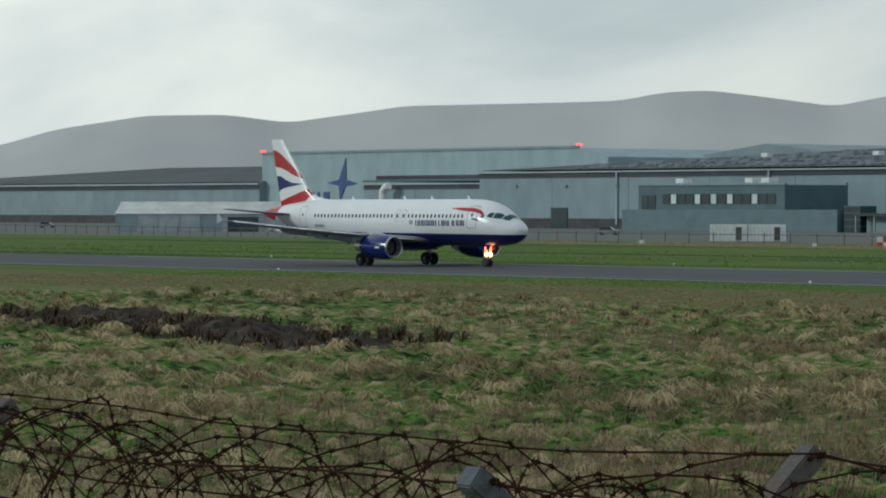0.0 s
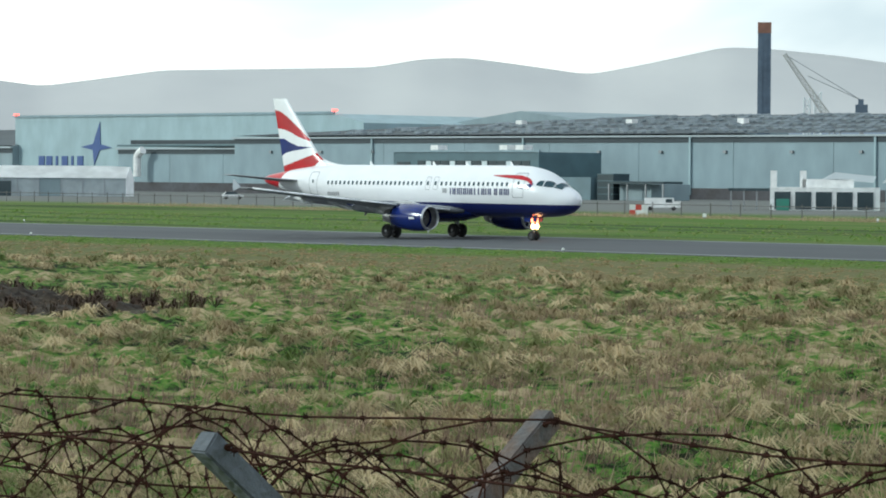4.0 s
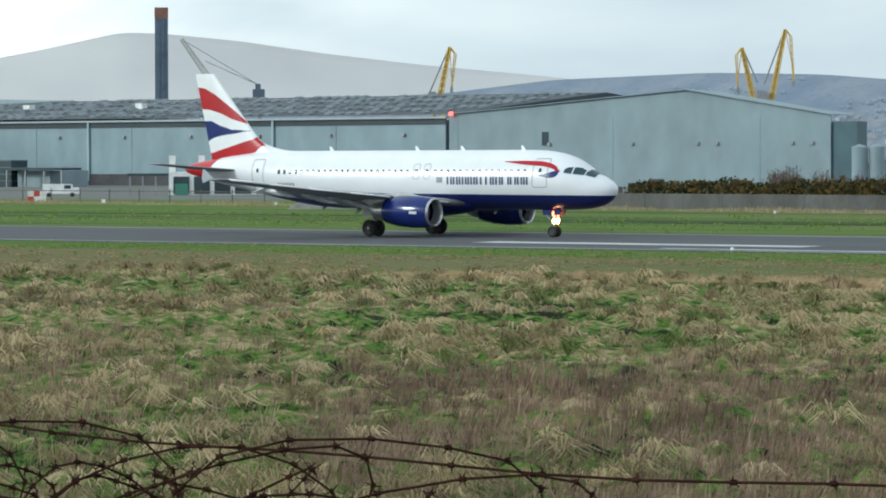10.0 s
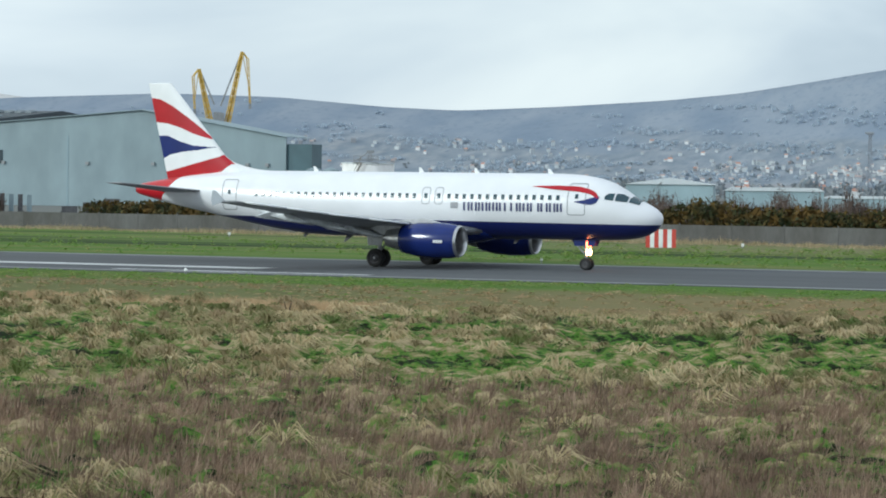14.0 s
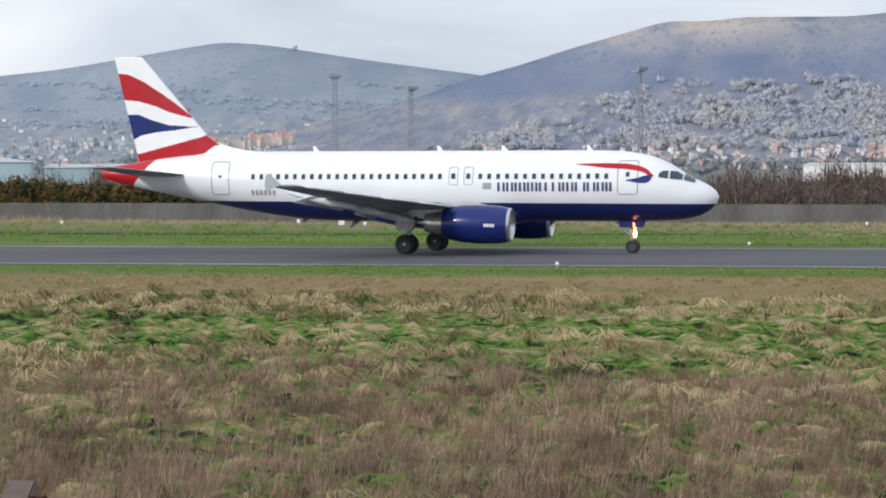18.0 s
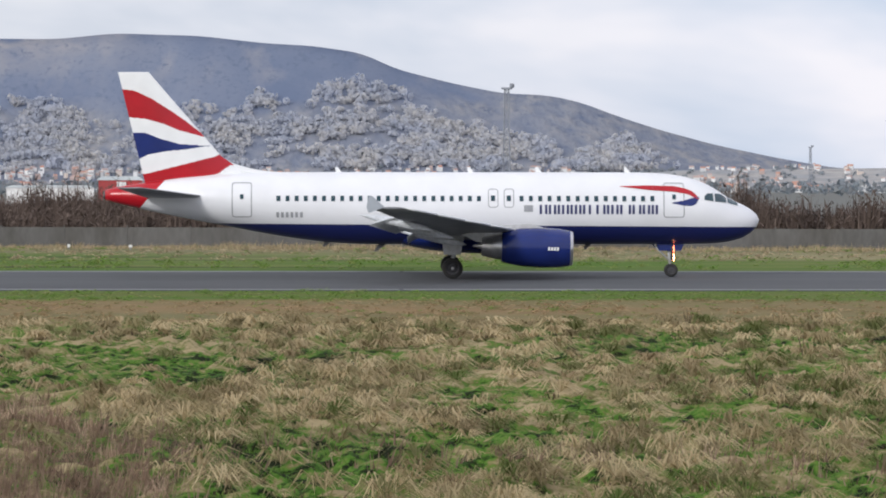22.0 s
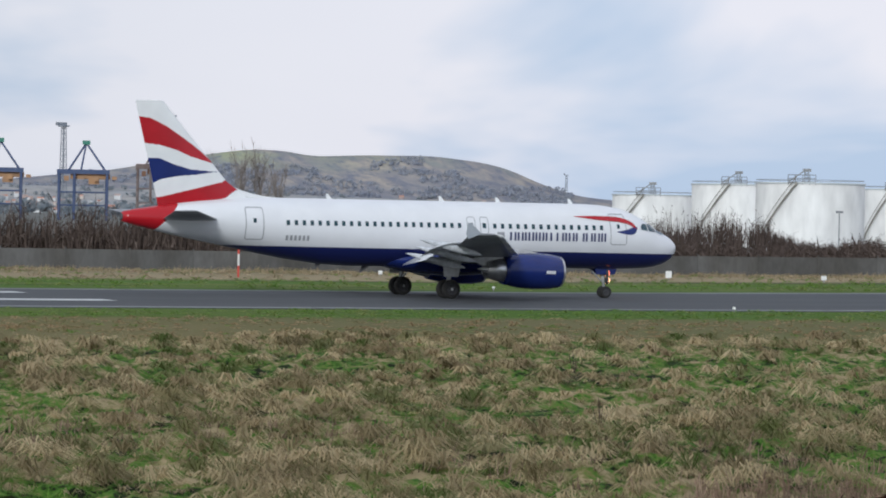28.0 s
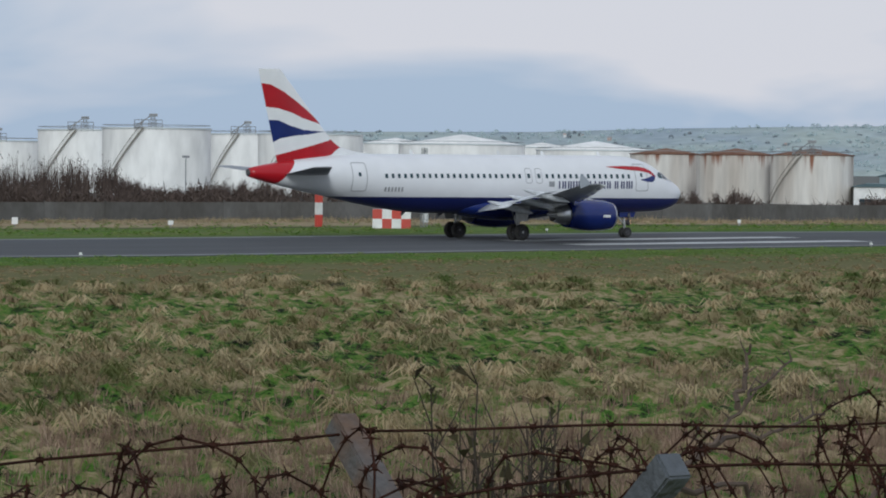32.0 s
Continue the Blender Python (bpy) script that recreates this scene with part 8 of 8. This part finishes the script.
def mound():
    """Heap of dark turned earth overgrown with dead heath."""
    nx, ny = 130, 34
    verts, faces = [], []
    for j in range(ny + 1):
        for i in range(nx + 1):
            u, w = i / nx, j / ny
            x, y = -132 + 40 * u, 73.5 + 8 * w + 3 * math.sin(u * 5)
            h = math.sin(math.pi * u) ** 0.5 * math.sin(math.pi * w) ** 1.2 * 1.5 * (0.38 + 0.5 * noise.noise(Vector((x * 0.28, y * 0.3, 5.0))) + 0.34 * noise.noise(Vector((x * 0.9, y * 0.9, 2.0))) + 0.24 * noise.noise(Vector((x * 2.6, y * 2.6, 7.0))))
            verts.append((x, y, max(0, h) - 0.03))
    for j in range(ny):
        for i in range(nx):
            q = j * (nx + 1) + i
            faces.append((q, q + 1, q + nx + 2, q + nx + 1))
    ob = raw("earth_mound", verts, faces, mat("dark_earth", (0.022, 0.016, 0.011), 0.95, second=(0.052, 0.037, 0.023), scale=1.2, scale2=9, bump=0.7))
    tagged(ob, "low dark mound of turned earth", "mound")
    rs = np.random.RandomState(4)
    n = 380
    u, w = rs.rand(n), rs.rand(n)
    x, y = -132 + 40 * u, 73.5 + 8 * w + 3 * np.sin(u * 5)
    v, f = mop(x, y, 16, rs.uniform(0.3, 0.8, n), rs.uniform(0.3, 0.75, n), np.full(n, 0.05), (0.5, 0.9), (1.0, 0.6), 9)
    soup("mound_heath", "dark brown heath on the earth mound", v, f, BLADE_HEATH, "weeds")


def twig_bank(name, label, line, height, depth, n, material, seed, width=0.07, clump=0.5, spread=1.5):
    """A bank of bare brush: bushes of thin twigs that fan out from their feet to a rounded, ragged top."""
    rs = np.random.RandomState(seed)
    twigs = 60
    m = max(8, n * 7 // (twigs * 2))
    seg = (np.arange(m) + rs.rand(m)) / m * (len(line) - 1)
    i = np.minimum(seg.astype(int), len(line) - 2)
    u = seg - i
    P = np.array(line, float)
    x = P[i, 0] + (P[i + 1, 0] - P[i, 0]) * u
    y = P[i, 1] + (P[i + 1, 1] - P[i, 1]) * u + rs.rand(m) * depth
    hs = P[i, 2] + (P[i + 1, 2] - P[i, 2]) * u
    H = hs * height * np.clip(0.74 + clump * patch_noise(x, y, 0.09, seed) + 0.16 * rs.randn(m), 0.3, 1.35)
    R = spread * rs.uniform(0.7, 1.3, m) * np.clip(H / 3.5, 0.6, 1.4)
    a = rs.rand(m, twigs) * 2 * np.pi
    tilt = np.sqrt(rs.rand(m, twigs))
    reach = rs.uniform(0.62, 1.06, (m, twigs))
    tip = np.stack([x[:, None] + R[:, None] * tilt * reach * np.cos(a), y[:, None] + R[:, None] * tilt * reach * np.sin(a), H[:, None] * np.sqrt(np.clip(1.05 - tilt ** 2 * 0.8, 0.05, 1)) * reach], 2)
    foot = np.stack([x[:, None] + 0.5 * R[:, None] * tilt * np.cos(a), y[:, None] + 0.5 * R[:, None] * tilt * np.sin(a), np.zeros((m, twigs)) - 0.05], 2)
    g = np.array([ground_height(p, q) for p, q in zip(x, y)])[:, None]
    tip[:, :, 2] += g
    foot[:, :, 2] += g
    foot = foot + (tip - foot) * rs.uniform(0.0, 0.65, (m, twigs, 1)) + rs.randn(m, twigs, 3) * np.array([0.3, 0.3, 0.05])
    w = width * rs.uniform(0.6, 1.4, (m, twigs))
    side = np.stack([w * 0.5, np.zeros_like(w), np.zeros_like(w)], 2)
    # each twig, with a spray of finer ones near its end
    start = foot + (tip - foot) * np.sqrt(rs.uniform(0.15, 1.0, (m, twigs, 1)))
    out = start + rs.randn(m, twigs, 3) * np.array([0.55, 0.45, 0.45])
    v = np.concatenate([np.stack([foot - side, foot + side, tip], 2).reshape(-1, 3), np.stack([start - side * 1.3, start + side * 1.3, out], 2).reshape(-1, 3)])
    soup(name, label, v, np.arange(len(v)).reshape(-1, 3), material, "brush")


def leaf_bank(name, label, line, depth, n, material, seed, size=0.32):
    """A hedge of small leaves over its whole body."""
    rs = np.random.RandomState(seed)
    seg = rs.rand(n) * (len(line) - 1)
    i = np.minimum(seg.astype(int), len(line) - 2)
    u = seg - i
    P = np.array(line, float)
    x = P[i, 0] + (P[i + 1, 0] - P[i, 0]) * u
    y0 = P[i, 1] + (P[i + 1, 1] - P[i, 1]) * u
    top = (P[i, 2] + (P[i + 1, 2] - P[i, 2]) * u) * np.clip(0.85 + 0.35 * patch_noise(x, y0, 0.12, seed), 0.5, 1.4)
    w = rs.rand(n)
    y = y0 + w * depth
    z = top * np.sqrt(np.clip(1 - (2 * w - 1) ** 2 * 0.6, 0, 1)) * np.sqrt(rs.rand(n))
    c = np.stack([x, y, z], 1)
    v = c[:, None] + rs.randn(n, 3, 3) * size
    soup(name, label, v.reshape(-1, 3), np.arange(n * 3).reshape(-1, 3), material, "hedge")


def bare_tree(az, dist, h, seed):
    rnd = random.Random(seed)
    p = place(az, dist)
    th = thing("bare_tree", pose(p.x, p.y, 0), "tall leafless tree with upswept branches", "tree", "bare trees")
    bm = bmesh.new()
    rod(bm, (0, 0, -0.1), (0.1, 0, h * 0.3), 0.2, 8, 0.15)
    rod(bm, (0.1, 0, h * 0.3), (0.0, 0.1, h * 0.75), 0.15, 8, 0.06)
    part("trunk", bm, HAZY_BARK, th)
    limbs = bmesh.new()
    twigs = bmesh.new()
    for k in range(13):
        z = h * (0.12 + 0.045 * k)
        a = rnd.uniform(0, 6.28)
        ln = h * rnd.uniform(0.25, 0.42)
        s = rnd.uniform(0.16, 0.42)
        e = Vector((ln * s * math.cos(a), ln * s * math.sin(a), z + ln))
        rod(limbs, (0.05, 0.03, z), e, 0.06, 5, 0.02)
        for j in range(14):
            u = rnd.uniform(0.25, 1.0)
            q = Vector((0.05, 0.03, z)).lerp(e, u)
            d = Vector((rnd.gauss(0, 0.35), rnd.gauss(0, 0.35), rnd.uniform(0.5, 1.3))) * h * 0.09
            rod(twigs, q, q + d, 0.025, 3, 0.008)
            for m in range(2):
                d2 = d * 0.5 + Vector((rnd.gauss(0, 0.3), rnd.gauss(0, 0.3), rnd.uniform(0.1, 0.5)))
                rod(twigs, q + d * 0.7, q + d * 0.7 + d2, 0.017, 3, 0.006)
    part("limb_crown", limbs, HAZY_BARK, th)
    part("twig_crown", twigs, HAZY_BARK, th)


BLADE_GREEN = island_mat("blade_green", [(0.04, 0.08, 0.012), (0.085, 0.195, 0.024), (0.058, 0.14, 0.017), (0.13, 0.24, 0.042), (0.15, 0.185, 0.055)], patch=(0.085, 0.14, 0.03), patch_scale=0.35, through_light=0.35)
BLADE_STRAW = island_mat("blade_straw", [(0.085, 0.095, 0.03), (0.255, 0.202, 0.114), (0.123, 0.099, 0.05), (0.365, 0.292, 0.175), (0.187, 0.142, 0.08), (0.064, 0.09, 0.022), (0.314, 0.249, 0.147), (0.39, 0.318, 0.196)], through_light=0.7)
BLADE_REED = island_mat("blade_reed", [(0.076, 0.049, 0.037), (0.252, 0.172, 0.122), (0.139, 0.092, 0.067), (0.336, 0.248, 0.181), (0.197, 0.137, 0.101)], patch=(0.08, 0.054, 0.04), patch_scale=0.42, through_light=0.4)
BLADE_STUBBLE = island_mat("blade_stubble", [(0.17, 0.12, 0.06), (0.24, 0.165, 0.088), (0.13, 0.115, 0.05), (0.28, 0.205, 0.12), (0.12, 0.12, 0.045)], through_light=0.7)
BLADE_VERGE = island_mat("blade_verge", [(0.07, 0.13, 0.018), (0.10, 0.16, 0.03), (0.083, 0.145, 0.024), (0.145, 0.165, 0.05), (0.077, 0.138, 0.022), (0.175, 0.17, 0.07)], through_light=0.85)
BLADE_FOOT = island_mat("blade_foot", [(0.15, 0.12, 0.075), (0.27, 0.215, 0.135), (0.11, 0.115, 0.05), (0.34, 0.275, 0.185), (0.18, 0.13, 0.09)], through_light=0.7)
BLADE_TAWNY = island_mat("blade_tawny", [(0.38, 0.26, 0.15), (0.48, 0.35, 0.21), (0.34, 0.24, 0.14)])
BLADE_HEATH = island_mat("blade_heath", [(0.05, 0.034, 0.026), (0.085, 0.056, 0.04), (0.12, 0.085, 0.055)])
BRUSH_BROWN = island_mat("brush_brown", [(0.055, 0.042, 0.038), (0.11, 0.083, 0.07), (0.08, 0.06, 0.053), (0.16, 0.125, 0.105)])
GORSE = island_mat("gorse_leaf", [(0.022, 0.03, 0.014), (0.038, 0.046, 0.02), (0.03, 0.036, 0.018), (0.055, 0.055, 0.024)], patch=(0.13, 0.075, 0.02), patch_scale=0.5)
EVERGREEN = island_mat("evergreen_leaf", [(0.018, 0.024, 0.012), (0.03, 0.036, 0.018), (0.024, 0.026, 0.015)])
# Bark tone is lightened for the haze in front of the distant trees.
HAZY_BARK = mat("hazy_tree_bark", (0.23, 0.20, 0.185), 0.95, second=(0.29, 0.255, 0.235), scale=2, scale2=12)
STALK = mat("dead_stalk", (0.055, 0.038, 0.028), 0.95, second=(0.085, 0.06, 0.042), scale=8)


def vegetation():
    field()
    mound()
    leaf_bank("gorse_hedge", "dark gorse hedge with scattered orange-yellow flowers", [(-215, 345, 3.0), (-165, 330, 3.4), (-120, 315, 3.5), (-80, 306, 3.1), (-40, 300, 2.6)], 7.0, 26000, GORSE, 31, 0.24)
    twig_bank("brush_bank", "bare brown brush behind the airfield fence", [(-62, 300, 2.0), (-40, 296, 2.9), (-18, 294, 3.5), (20, 290, 3.6), (52, 288, 4.5), (90, 286, 4.6), (118, 284, 4.2), (138, 282, 3.6), (152, 279, 2.6), (170, 275, 2.2), (200, 266, 1.7), (240, 250, 1.7), (290, 236, 1.7)], 1.25, 9.0, 22000, BRUSH_BROWN, 42, 0.12)
    twig_bank("tank_yard_brush", "bare shrubs in front of the oil tanks", [(205, 395, 4.6), (222, 390, 4.2), (232, 388, 2.0), (250, 378, 1.8), (262, 370, 1.6), (275, 360, 3.2), (300, 345, 2.2)], 1.1, 6.0, 3200, BRUSH_BROWN, 43, 0.09, clump=1.0)
    twig_bank("yard_bush", "bare rounded bush in the works yard", [(-264, 383, 4.6), (-260, 386, 5.2), (-256, 388, 4.4)], 1.1, 2.0, 260, BRUSH_BROWN, 52, 0.10)
    twig_bank("tall_thicket", "tall bare thicket before the warehouses", [(-44, 318, 4.0), (-36, 320, 6.0), (-28, 320, 5.4), (-20, 318, 6.0), (-10, 316, 4.0), (8, 314, 4.6), (16, 312, 3.6)], 1.1, 6.0, 3000, BRUSH_BROWN, 51, 0.10)
    leaf_bank("evergreen_clump", "dark evergreen clump in brush", [(101, 290, 5.4), (104, 290, 6.6), (107, 289, 4.8), (112, 288, 5.4), (117, 287, 3.6)], 5.0, 2600, EVERGREEN, 33, 0.25)
    for i, (az, d, h) in enumerate(((19.05, 330, 10.0), (19.4, 335, 10.6), (20.1, 332, 11.2), (20.45, 336, 11.6), (20.75, 331, 10.0), (13.9, 420, 9.0), (14.5, 425, 8.6), (-3.2, 330, 6.2), (2.6, 330, 6.6), (33.2, 300, 6.0), (35.4, 300, 5.6))):
        bare_tree(az, d, h, 60 + i)
    twig_bank("scrub_belt", "dark purple-brown scrub behind the gorse hedge", [(-230, 400, 4.0), (-165, 385, 4.6), (-110, 372, 4.4), (-60, 362, 4.6), (-10, 356, 4.2), (30, 352, 4.0)], 1.1, 14.0, 8000, BRUSH_BROWN, 47, 0.13)


vegetation()
markings()
motions()
